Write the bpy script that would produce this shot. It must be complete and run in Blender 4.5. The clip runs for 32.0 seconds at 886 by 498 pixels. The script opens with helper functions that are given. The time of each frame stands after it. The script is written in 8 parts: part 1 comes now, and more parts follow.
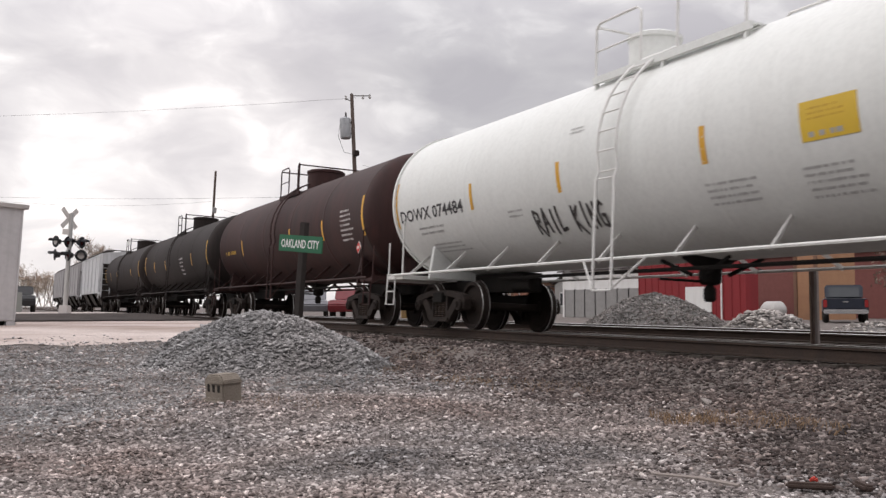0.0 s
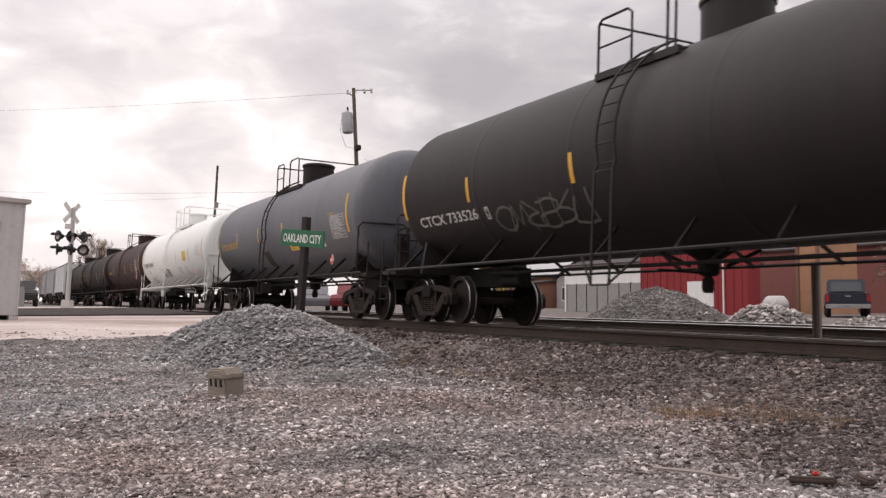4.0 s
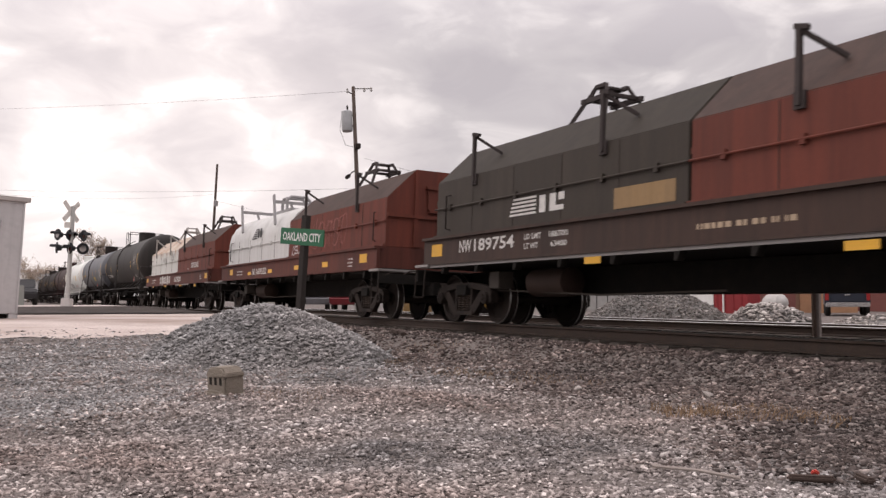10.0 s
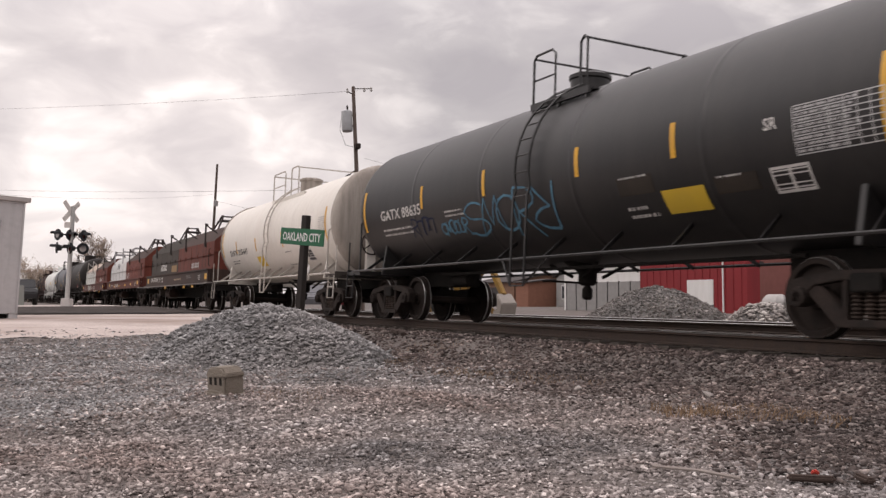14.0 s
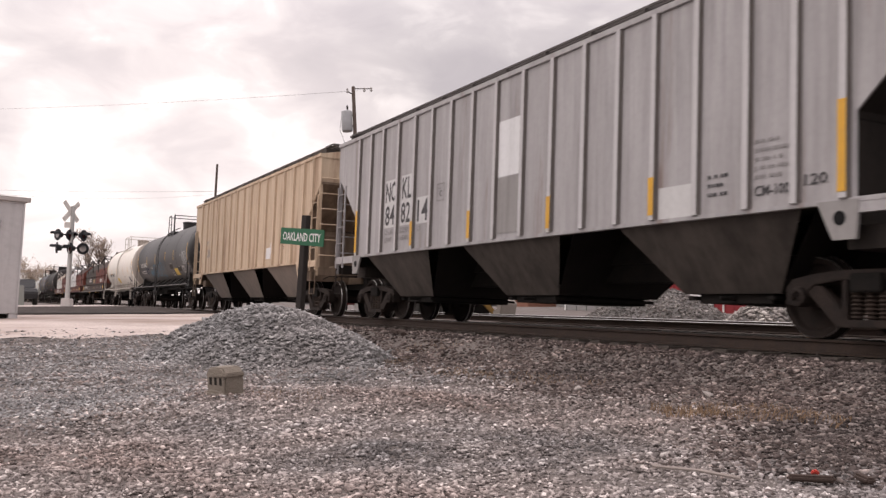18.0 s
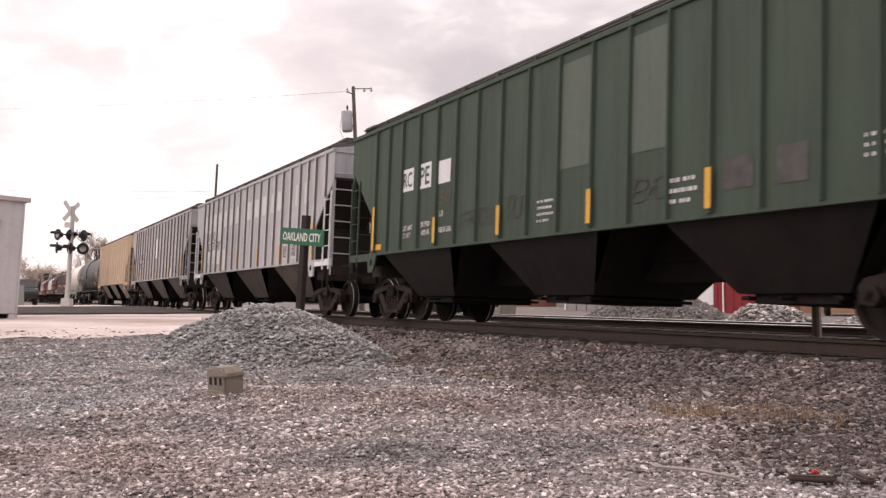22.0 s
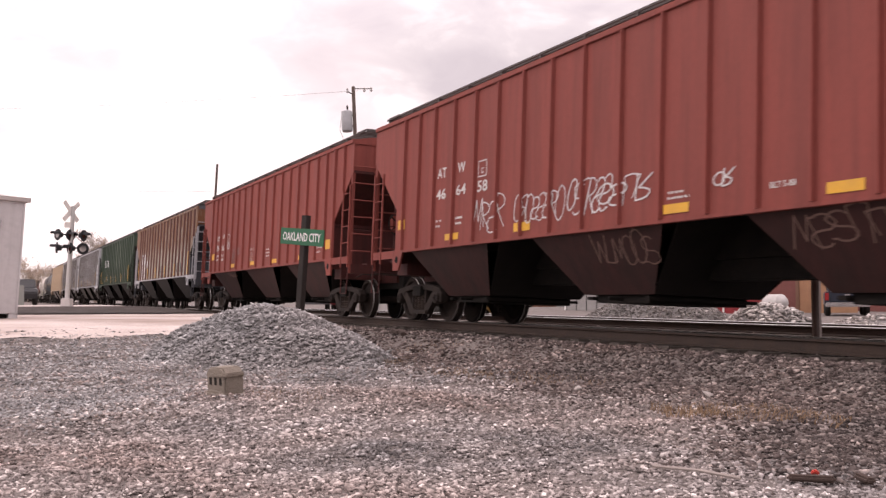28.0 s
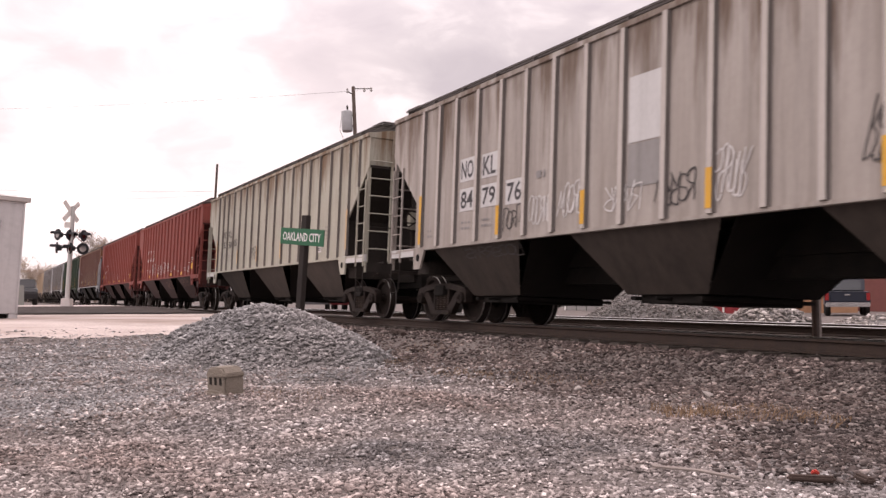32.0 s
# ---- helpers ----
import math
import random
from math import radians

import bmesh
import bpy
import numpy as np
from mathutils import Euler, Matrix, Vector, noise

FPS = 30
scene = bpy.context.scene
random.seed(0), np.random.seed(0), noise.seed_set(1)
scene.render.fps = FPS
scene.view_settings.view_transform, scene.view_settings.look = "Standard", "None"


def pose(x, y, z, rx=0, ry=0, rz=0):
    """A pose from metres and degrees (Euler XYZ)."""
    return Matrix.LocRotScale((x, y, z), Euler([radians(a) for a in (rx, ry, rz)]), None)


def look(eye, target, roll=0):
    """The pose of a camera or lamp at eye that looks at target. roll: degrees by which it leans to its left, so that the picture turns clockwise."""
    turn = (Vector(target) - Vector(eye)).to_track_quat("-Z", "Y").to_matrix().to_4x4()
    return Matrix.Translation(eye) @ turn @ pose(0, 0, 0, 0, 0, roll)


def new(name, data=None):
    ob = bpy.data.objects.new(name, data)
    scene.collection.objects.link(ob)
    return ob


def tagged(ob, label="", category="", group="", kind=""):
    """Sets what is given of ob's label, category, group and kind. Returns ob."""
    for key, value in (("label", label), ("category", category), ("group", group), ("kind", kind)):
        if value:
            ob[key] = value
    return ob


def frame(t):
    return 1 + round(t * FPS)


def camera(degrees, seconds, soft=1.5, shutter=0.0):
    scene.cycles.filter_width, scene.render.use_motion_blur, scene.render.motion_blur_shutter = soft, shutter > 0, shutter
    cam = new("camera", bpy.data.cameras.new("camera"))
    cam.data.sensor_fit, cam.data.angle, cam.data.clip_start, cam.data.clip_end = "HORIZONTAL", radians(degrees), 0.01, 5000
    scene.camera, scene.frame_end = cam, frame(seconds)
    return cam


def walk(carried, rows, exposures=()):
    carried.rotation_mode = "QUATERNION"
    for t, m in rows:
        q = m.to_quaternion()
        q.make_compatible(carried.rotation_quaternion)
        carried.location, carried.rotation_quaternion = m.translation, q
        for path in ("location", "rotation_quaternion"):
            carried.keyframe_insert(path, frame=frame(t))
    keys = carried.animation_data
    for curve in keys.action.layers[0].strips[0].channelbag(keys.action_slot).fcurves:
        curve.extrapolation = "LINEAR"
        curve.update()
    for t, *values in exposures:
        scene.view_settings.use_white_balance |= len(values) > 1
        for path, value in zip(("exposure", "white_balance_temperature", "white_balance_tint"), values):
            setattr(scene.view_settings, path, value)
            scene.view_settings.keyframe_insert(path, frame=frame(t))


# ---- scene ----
# ---- camera ----
# The track runs along x; the train leaves towards -x. Rail top of the near rail is z = 0.
PSI = 26.4        # degrees between the view and the track
TILT = 3.1         # degrees upwards
EYE = (0.0, 0.0, 0.44)


def aim(turn, tilt):
    a, b = radians(PSI + turn), radians(TILT + tilt)
    return look(EYE, (EYE[0] - math.cos(a) * math.cos(b), EYE[1] + math.sin(a) * math.cos(b), EYE[2] + math.sin(b)))


cam = camera(51.0, 32.0, soft=1.4, shutter=0.18)
walk(cam, [(0.0, aim(0.10, 0.43)), (0.5, aim(0.08, 0.38)), (1.0, aim(0.05, 0.36)), (1.5, aim(0.05, 0.32)), (2.0, aim(0.04, 0.27)),
           (2.5, aim(0.02, 0.22)), (3.0, aim(0.01, 0.165)), (3.5, aim(-0.02, 0.11)), (4.5, aim(-0.01, 0.08)), (5.5, aim(0, 0.05)), (7.0, aim(0, 0.02)),
           (8.0, aim(0, 0)), (20.0, aim(0, 0)), (32.0, aim(0, 0))],
     exposures=[(0.0, -0.03, 6500, 12), (1.0, -0.12, 6500, 13), (3.0, 0.03, 6650, 15), (6.5, 0.06, 6750, 17), (8.0, -0.06, 6800, 17), (10.0, 0.05, 6800, 17), (13.0, -0.13, 6800, 16), (19.0, 0.17, 6900, 19), (25.0, 0.38, 7000, 24), (28.0, 0.42, 7000, 26), (32.0, 0.3, 7000, 25)])

# ---- light ----
SUN = Vector((-0.42, -0.70, 0.58)).normalized()     # hidden behind the cloud, over the shoulder
RIFT = Vector((-0.97, 0.16, 0.09)).normalized()     # thin cloud low over the track
world = bpy.data.worlds.new("overcast_sky")
scene.world = world
world.use_nodes = True


def wire(tree, kind, **values):
    n = tree.nodes.new(kind)
    for key, value in values.items():
        n.inputs[key.replace("_", " ")].default_value = value
    return n


def build_sky():
    tree = world.node_tree
    tree.nodes.clear()
    link = tree.links.new
    out = tree.nodes.new("ShaderNodeOutputWorld")
    back = tree.nodes.new("ShaderNodeBackground")
    link(back.outputs[0], out.inputs[0])
    sky = tree.nodes.new("ShaderNodeTexSky")
    sky.sky_type, sky.sun_disc = "NISHITA", False
    sky.sun_elevation = math.asin(SUN.z)
    sky.sun_rotation = math.atan2(SUN.x, SUN.y)
    dim = tree.nodes.new("ShaderNodeVectorMath")
    dim.operation = "SCALE"
    dim.inputs["Scale"].default_value = 0.07
    link(sky.outputs[0], dim.inputs[0])
    coord = tree.nodes.new("ShaderNodeTexCoord")
    stretch = tree.nodes.new("ShaderNodeMapping")
    stretch.inputs["Scale"].default_value = (1.0, 1.0, 2.1)
    stretch.inputs["Location"].default_value = (1.3, 0.4, 0.7)
    link(coord.outputs["Generated"], stretch.inputs[0])
    puff = wire(tree, "ShaderNodeTexNoise", Scale=9.5, Detail=7.0, Roughness=0.5, Distortion=0.5)
    link(stretch.outputs[0], puff.inputs["Vector"])
    ramp = tree.nodes.new("ShaderNodeValToRGB")
    e = ramp.color_ramp.elements
    e[0].position, e[0].color = 0.38, (0.575, 0.56, 0.585, 1)
    e[1].position, e[1].color = 0.68, (0.85, 0.835, 0.835, 1)
    middle = e.new(0.54)
    middle.color = (0.655, 0.642, 0.656, 1)
    link(puff.outputs["Fac"], ramp.inputs[0])
    # brighter cloud towards the hidden sun
    dot = tree.nodes.new("ShaderNodeVectorMath")
    dot.operation = "DOT_PRODUCT"
    link(coord.outputs["Generated"], dot.inputs[0])
    dot.inputs[1].default_value = RIFT
    glow = tree.nodes.new("ShaderNodeMapRange")
    glow.interpolation_type = "SMOOTHSTEP"
    for key, value in (("From Min", 0.945), ("From Max", 1.0), ("To Min", 0.0), ("To Max", 0.48)):
        glow.inputs[key].default_value = value
    link(dot.outputs["Value"], glow.inputs["Value"])
    patch = tree.nodes.new("ShaderNodeMath")
    patch.operation = "MULTIPLY_ADD"
    link(puff.outputs["Fac"], patch.inputs[0])
    patch.inputs[1].default_value = 1.2
    patch.inputs[2].default_value = 0.25
    lit = tree.nodes.new("ShaderNodeMath")
    lit.operation = "MULTIPLY"
    link(glow.outputs[0], lit.inputs[0])
    link(patch.outputs[0], lit.inputs[1])
    warm = tree.nodes.new("ShaderNodeVectorMath")
    warm.operation = "SCALE"
    warm.inputs[0].default_value = (1.0, 0.93, 0.86)
    link(lit.outputs[0], warm.inputs["Scale"])
    cloud = tree.nodes.new("ShaderNodeVectorMath")
    cloud.operation = "ADD"
    link(ramp.outputs[0], cloud.inputs[0])
    link(warm.outputs[0], cloud.inputs[1])
    near = tree.nodes.new("ShaderNodeVectorMath")
    near.operation = "DOT_PRODUCT"
    link(coord.outputs["Generated"], near.inputs[0])
    near.inputs[1].default_value = SUN
    veil = tree.nodes.new("ShaderNodeMapRange")
    veil.interpolation_type = "SMOOTHSTEP"
    for key, value in (("From Min", 0.35), ("From Max", 1.0), ("To Min", 0.0), ("To Max", 0.1)):
        veil.inputs[key].default_value = value
    link(near.outputs["Value"], veil.inputs["Value"])
    bright = tree.nodes.new("ShaderNodeVectorMath")
    bright.operation = "SCALE"
    bright.inputs[0].default_value = (1.0, 0.98, 0.96)
    link(veil.outputs[0], bright.inputs["Scale"])
    joined = tree.nodes.new("ShaderNodeVectorMath")
    joined.operation = "ADD"
    link(cloud.outputs[0], joined.inputs[0])
    link(bright.outputs[0], joined.inputs[1])
    cloud = joined
    # an overcast sky is brightest overhead
    split = tree.nodes.new("ShaderNodeSeparateXYZ")
    link(coord.outputs["Generated"], split.inputs[0])
    high = tree.nodes.new("ShaderNodeMapRange")
    for key, value in (("From Min", 0.25), ("From Max", 1.0), ("To Min", 1.0), ("To Max", 3.4)):
        high.inputs[key].default_value = value
    link(split.outputs["Z"], high.inputs["Value"])
    over = tree.nodes.new("ShaderNodeVectorMath")
    over.operation = "SCALE"
    link(cloud.outputs[0], over.inputs[0])
    link(high.outputs[0], over.inputs["Scale"])
    cloud = over
    mix = tree.nodes.new("ShaderNodeMix")
    mix.data_type = "RGBA"
    mix.inputs[0].default_value = 0.93
    link(dim.outputs[0], mix.inputs[6])
    link(cloud.outputs[0], mix.inputs[7])
    link(mix.outputs[2], back.inputs["Color"])
    back.inputs["Strength"].default_value = 0.95


build_sky()
sun = new("sun", bpy.data.lights.new("sun", "SUN"))
sun.data.energy, sun.data.angle, sun.data.color = 0.5, radians(30), (1.0, 0.98, 0.95)
sun.matrix_world = look((0, 0, 30), tuple(Vector((0, 0, 30)) - SUN * 10))


# ---- materials ----
def surface(name, base, rough=0.7, metal=0.0, second=None, amount=0.5, scale=3.0, stretch=(1, 1, 1), grain=0.0, grain_scale=60.0,
            bump=0.0, rust=None, rust_amount=0.0, rust_scale=1.2, rust_stretch=(1, 1, 0.25), rust_from=None, streak=0.0, per_object=0.0, per_island=0.0, emit=0.0):
    """A node material: base colour broken by a second one at one scale, by grain at another, and by rust or dirt with a shape of its own."""
    m = bpy.data.materials.new(name)
    m.use_nodes = True
    tree = m.node_tree
    link = tree.links.new
    shader = tree.nodes["Principled BSDF"]
    shader.inputs["Roughness"].default_value, shader.inputs["Metallic"].default_value = rough, metal
    shader.inputs["Specular IOR Level"].default_value = 0.18 if rough >= 0.7 else (0.26 if rough > 0.55 else 0.4)
    coord = tree.nodes.new("ShaderNodeTexCoord")

    def noise_of(size, form, detail=4.0, rough_=0.6):
        place = tree.nodes.new("ShaderNodeMapping")
        place.inputs["Scale"].default_value = form
        link(coord.outputs["Object"], place.inputs[0])
        n = wire(tree, "ShaderNodeTexNoise", Scale=size, Detail=detail, Roughness=rough_)
        link(place.outputs[0], n.inputs["Vector"])
        return n.outputs["Fac"]

    def blend(fac, a, b):
        mix = tree.nodes.new("ShaderNodeMix")
        mix.data_type = "RGBA"
        if isinstance(fac, float):
            mix.inputs[0].default_value = fac
        else:
            link(fac, mix.inputs[0])
        for socket, value in ((mix.inputs[6], a), (mix.inputs[7], b)):
            if isinstance(value, tuple):
                socket.default_value = (*value, 1)
            else:
                link(value, socket)
        return mix.outputs[2]

    def limits(value, low, high, top):
        r = tree.nodes.new("ShaderNodeMapRange")
        for key, v in (("From Min", low), ("From Max", high), ("To Min", 0.0), ("To Max", top)):
            r.inputs[key].default_value = v
        link(value, r.inputs["Value"])
        return r.outputs[0]

    second = second or tuple(c * 0.72 for c in base)
    colour = blend(limits(noise_of(scale, stretch), 0.35, 0.7, amount), base, second)
    if grain:
        colour = blend(limits(noise_of(grain_scale, (1, 1, 1), 2.0), 0.4, 0.7, grain), colour, tuple(c * 0.45 for c in base))
    if streak:
        colour = blend(limits(noise_of(7.0, (1, 1, 0.07), 3.0), 0.46, 0.72, streak), colour, tuple(0.42 * c for c in second))
    if rust:
        worn = noise_of(rust_scale, rust_stretch, 6.0, 0.65)
        if rust_from:
            # runs down from an edge: heavier between two heights
            high = tree.nodes.new("ShaderNodeSeparateXYZ")
            link(coord.outputs["Object"], high.inputs[0])
            lift = tree.nodes.new("ShaderNodeMapRange")
            for key, v in (("From Min", rust_from[0]), ("From Max", rust_from[1]), ("To Min", -0.28), ("To Max", 0.06)):
                lift.inputs[key].default_value = v
            link(high.outputs["Z"], lift.inputs["Value"])
            total = tree.nodes.new("ShaderNodeMath")
            link(worn, total.inputs[0])
            link(lift.outputs[0], total.inputs[1])
            worn = total.outputs[0]
        colour = blend(limits(worn, 0.62 - 0.3 * rust_amount, 0.78 - 0.2 * rust_amount, min(1.0, 0.5 + rust_amount)), colour, rust)
    for value, source in ((per_object, "object"), (per_island, "island")):
        if value:
            if source == "object":
                rnd = tree.nodes.new("ShaderNodeObjectInfo").outputs["Random"]
            else:
                rnd = tree.nodes.new("ShaderNodeNewGeometry").outputs["Random Per Island"]
            hue = tree.nodes.new("ShaderNodeHueSaturation")
            r = tree.nodes.new("ShaderNodeMapRange")
            r.inputs["To Min"].default_value, r.inputs["To Max"].default_value = 1 - value, 1 + value
            link(rnd, r.inputs["Value"])
            link(r.outputs[0], hue.inputs["Value"])
            link(colour, hue.inputs["Color"])
            colour = hue.outputs[0]
    link(colour, shader.inputs["Base Color"])
    if bump:
        b = tree.nodes.new("ShaderNodeBump")
        b.inputs["Strength"].default_value, b.inputs["Distance"].default_value = bump, 0.01
        link(noise_of(grain_scale, (1, 1, 1), 3.0), b.inputs["Height"])
        link(b.outputs[0], shader.inputs["Normal"])
    return m


RUST = (0.15, 0.062, 0.03)
GRIME = (0.055, 0.045, 0.04)
MAT = {}


def M(name, *a, **k):
    if name not in MAT:
        MAT[name] = surface(name, *a, **k)
    return MAT[name]


steel_dark = M("truck_steel", (0.020, 0.0155, 0.0135), 0.75, 0.0, (0.045, 0.031, 0.025), 0.7, 5, grain=0.5, bump=0.3)
steel_black = M("underframe_black", (0.012, 0.011, 0.010), 0.9, 0.0, (0.024, 0.019, 0.016), 0.7, 4, grain=0.4, bump=0.2)
wheel_steel = M("wheel_steel", (0.019, 0.0145, 0.0125), 0.85, 0.0, (0.034, 0.023, 0.018), 0.7, 5, grain=0.4)
tread_steel = M("tread_steel", (0.42, 0.41, 0.40), 0.35, 0.8, (0.3, 0.28, 0.26), 0.5, 12)
rail_top = M("rail_head_steel", (0.5, 0.49, 0.48), 0.28, 1.0, (0.35, 0.33, 0.31), 0.6, 9)
rail_side = M("rail_web_rust", (0.055, 0.038, 0.03), 0.85, 0.0, (0.035, 0.028, 0.025), 0.8, 5, grain=0.4, bump=0.3)
tie_wood = M("tie_wood", (0.07, 0.06, 0.052), 0.9, 0.0, (0.12, 0.1, 0.085), 0.7, 2, (1, 8, 8), grain=0.5, bump=0.5)
yellow = M("reflector_yellow", (0.68, 0.36, 0.03), 0.5, 0.0, (0.55, 0.30, 0.05), 0.6, 4, grain=0.15)
ink_white = M("stencil_white", (0.62, 0.6, 0.57), 0.65, 0.0, (0.45, 0.43, 0.41), 0.7, 8)
ink_black = M("stencil_black", (0.045, 0.043, 0.045), 0.6, 0.0, (0.09, 0.085, 0.085), 0.6, 8)


# ---- mesh building ----
class Geo:
    """Vertices and faces of one mesh in the making."""

    def __init__(self):
        self.v, self.f = [], []

    def add(self, verts, faces):
        o = len(self.v)
        self.v += [tuple(p) for p in verts]
        self.f += [tuple(i + o for i in face) for face in faces]
        return self

    def box(self, x0, x1, y0, y1, z0, z1):
        return self.add([(x, y, z) for x in (x0, x1) for y in (y0, y1) for z in (z0, z1)],
                        [(0, 1, 3, 2), (4, 6, 7, 5), (0, 4, 5, 1), (2, 3, 7, 6), (0, 2, 6, 4), (1, 5, 7, 3)])

    def bar(self, a, b, w, d=None, up=(0, 0, 1)):
        """A square-edged bar from a to b, w wide and d deep."""
        a, b, d = Vector(a), Vector(b), d or w
        t = (b - a).normalized()
        side = t.cross(Vector(up))
        side = (side if side.length > 1e-4 else t.cross(Vector((1, 0, 0)))).normalized()
        top = side.cross(t)
        ring = [side * (i * w / 2) + top * (j * d / 2) for i, j in ((-1, -1), (1, -1), (1, 1), (-1, 1))]
        return self.add([a + r for r in ring] + [b + r for r in ring],
                        [(3, 2, 1, 0), (4, 5, 6, 7), (0, 1, 5, 4), (1, 2, 6, 5), (2, 3, 7, 6), (3, 0, 4, 7)])

    def rod(self, points, r, n=6):
        """A round rod along a bent line."""
        pts = [Vector(p) for p in points]
        rings, ref = [], None
        for i, p in enumerate(pts):
            t = ((pts[i + 1] - p if i + 1 < len(pts) else Vector()) + (p - pts[i - 1] if i else Vector())).normalized()
            if ref is None:
                ref = t.cross(Vector((0.31, 0.17, 0.93)))
            ref = (ref - t * ref.dot(t)).normalized()
            other = t.cross(ref)
            rings += [p + (ref * math.cos(q) + other * math.sin(q)) * r for q in (2 * math.pi * j / n for j in range(n))]
        faces = [tuple(reversed(range(n))), tuple(range((len(pts) - 1) * n, len(pts) * n))]
        for i in range(len(pts) - 1):
            faces += [(i * n + j, i * n + (j + 1) % n, (i + 1) * n + (j + 1) % n, (i + 1) * n + j) for j in range(n)]
        return self.add(rings, faces)

    def lathe(self, profile, origin=(0, 0, 0), axis="z", n=24, cap=True):
        """A turned body: profile of (along, radius) about an axis through origin."""
        ring = []
        for h, r in profile:
            for j in range(n):
                c, s = math.cos(2 * math.pi * j / n) * r, math.sin(2 * math.pi * j / n) * r
                p = {"z": (c, s, h), "x": (h, c, s), "y": (s, h, c)}[axis]
                ring.append(Vector(p) + Vector(origin))
        faces = [(i * n + j, i * n + (j + 1) % n, (i + 1) * n + (j + 1) % n, (i + 1) * n + j) for i in range(len(profile) - 1) for j in range(n)]
        if cap:
            faces += [tuple(reversed(range(n))), tuple(range((len(profile) - 1) * n, len(profile) * n))]
        return self.add(ring, faces)

    def prism(self, outline, y0, y1, axis="y"):
        """An outline in two axes drawn out along the third."""
        n = len(outline)
        at = {"y": lambda p, h: (p[0], h, p[1]), "x": lambda p, h: (h, p[0], p[1]), "z": lambda p, h: (p[0], p[1], h)}[axis]
        return self.add([at(p, y0) for p in outline] + [at(p, y1) for p in outline],
                        [tuple(range(n)), tuple(reversed(range(n, 2 * n)))] + [(i, n + i, n + (i + 1) % n, (i + 1) % n) for i in range(n)])

    def mesh(self, name, smooth=35, bevel=0.0):
        me = bpy.data.meshes.new(name)
        me.from_pydata(self.v, [], self.f)
        bm = bmesh.new()
        bm.from_mesh(me)
        bmesh.ops.recalc_face_normals(bm, faces=bm.faces)
        if bevel:
            edges = [e for e in bm.edges if len(e.link_faces) == 2 and e.calc_face_angle(0) > 0.6]
            bmesh.ops.bevel(bm, geom=edges, offset=bevel, segments=2, affect="EDGES", clamp_overlap=True)
        bm.to_mesh(me)
        bm.free()
        me.polygons.foreach_set("use_smooth", [smooth > 0] * len(me.polygons))
        if smooth:
            me.set_sharp_from_angle(angle=radians(smooth))
        return me


def part(name, geo, material, parent, label="", bevel=0.0, smooth=35):
    """Links a mesh (or one that stands already) as ONE object under a thing or a part."""
    me = geo.mesh(name, smooth, bevel) if isinstance(geo, Geo) else geo
    if material is not None and not me.materials:
        me.materials.append(material)
    ob = new(name, me)
    ob.parent = parent
    if label:
        ob["label"] = label
    return ob


def thing(name, label, category, group="", kind="", m=None):
    ob = new(name)
    ob.empty_display_size = 0.2
    tagged(ob, label, category, group, kind)
    if m is not None:
        ob.matrix_world = m
    return ob


def whole(name, geo, material, label, category, group="", kind="", m=None, bevel=0.0, smooth=35):
    """A top-level thing that is one mesh."""
    ob = part(name, geo, material, None, "", bevel, smooth)
    tagged(ob, label, category, group, kind)
    if m is not None:
        ob.matrix_world = m
    return ob


# ---- setting: ground, road, tracks ----
TRACK_Y = 9.19      # centre of the main track
SIDING_Y = 14.6
CANT = -2.3         # degrees: the far rail lies lower
TRACK_Z = -0.03


def smooth(a, b, t):
    t = min(1.0, max(0.0, (t - a) / (b - a)))
    return t * t * (3 - 2 * t)


def ground_z(x, y):
    s = -x
    z = -0.43
    z += 0.22 * smooth(6.1, 7.75, y)                       # ballast shoulder
    z -= 0.05 * smooth(9.6, 11.0, y)
    z -= 0.06 * smooth(15.6, 17.5, y)
    road = smooth(16.5, 25.0, s) * (1 - smooth(7.0, 7.9, y))
    z += (-0.04 - z) * road                                # the road ramps up to the crossing
    z += 0.13 * smooth(31.0, 43.0, s) * (1 - smooth(56.0, 75.0, s)) * (1 - smooth(6.6, 7.6, y))
    if y < 7.2:
        rough = 1 - 0.8 * smooth(19.0, 26.0, s)
        z += rough * (0.05 * noise.noise((x * 0.55, y * 0.55, 1.7)) + 0.03 * noise.noise((x * 2.1, y * 2.1, 4.2)))
    return z


def steps(*spans):
    out = []
    for a, b, d in spans:
        n = max(1, round((b - a) / d))
        out += [a + (b - a) * i / n for i in range(n)]
    return out + [spans[-1][1]]


def build_ground():
    xs = steps((-3500, -300, 400), (-300, -60, 12), (-60, -26, 1.2), (-26, 6, 0.22), (6, 40, 3), (40, 600, 80))
    ys = steps((-600, -30, 60), (-30, -3, 3), (-3, 16, 0.22), (16, 40, 2), (40, 120, 10), (120, 3500, 400))
    geo = Geo()
    geo.add([(x, y, ground_z(x, y)) for x in xs for y in ys],
            [(i * len(ys) + j, (i + 1) * len(ys) + j, (i + 1) * len(ys) + j + 1, i * len(ys) + j + 1) for i in range(len(xs) - 1) for j in range(len(ys) - 1)])
    soil = M("gravel_ground", (0.19, 0.165, 0.152), 0.95, 0.0, (0.11, 0.092, 0.083), 0.8, 0.9, grain=0.8, grain_scale=45, bump=0.9)
    ob = part("ground", geo, soil, None, smooth=60)
    tagged(ob, "grey crushed stone and cinder ground beside the railway", "ground", kind="structure")


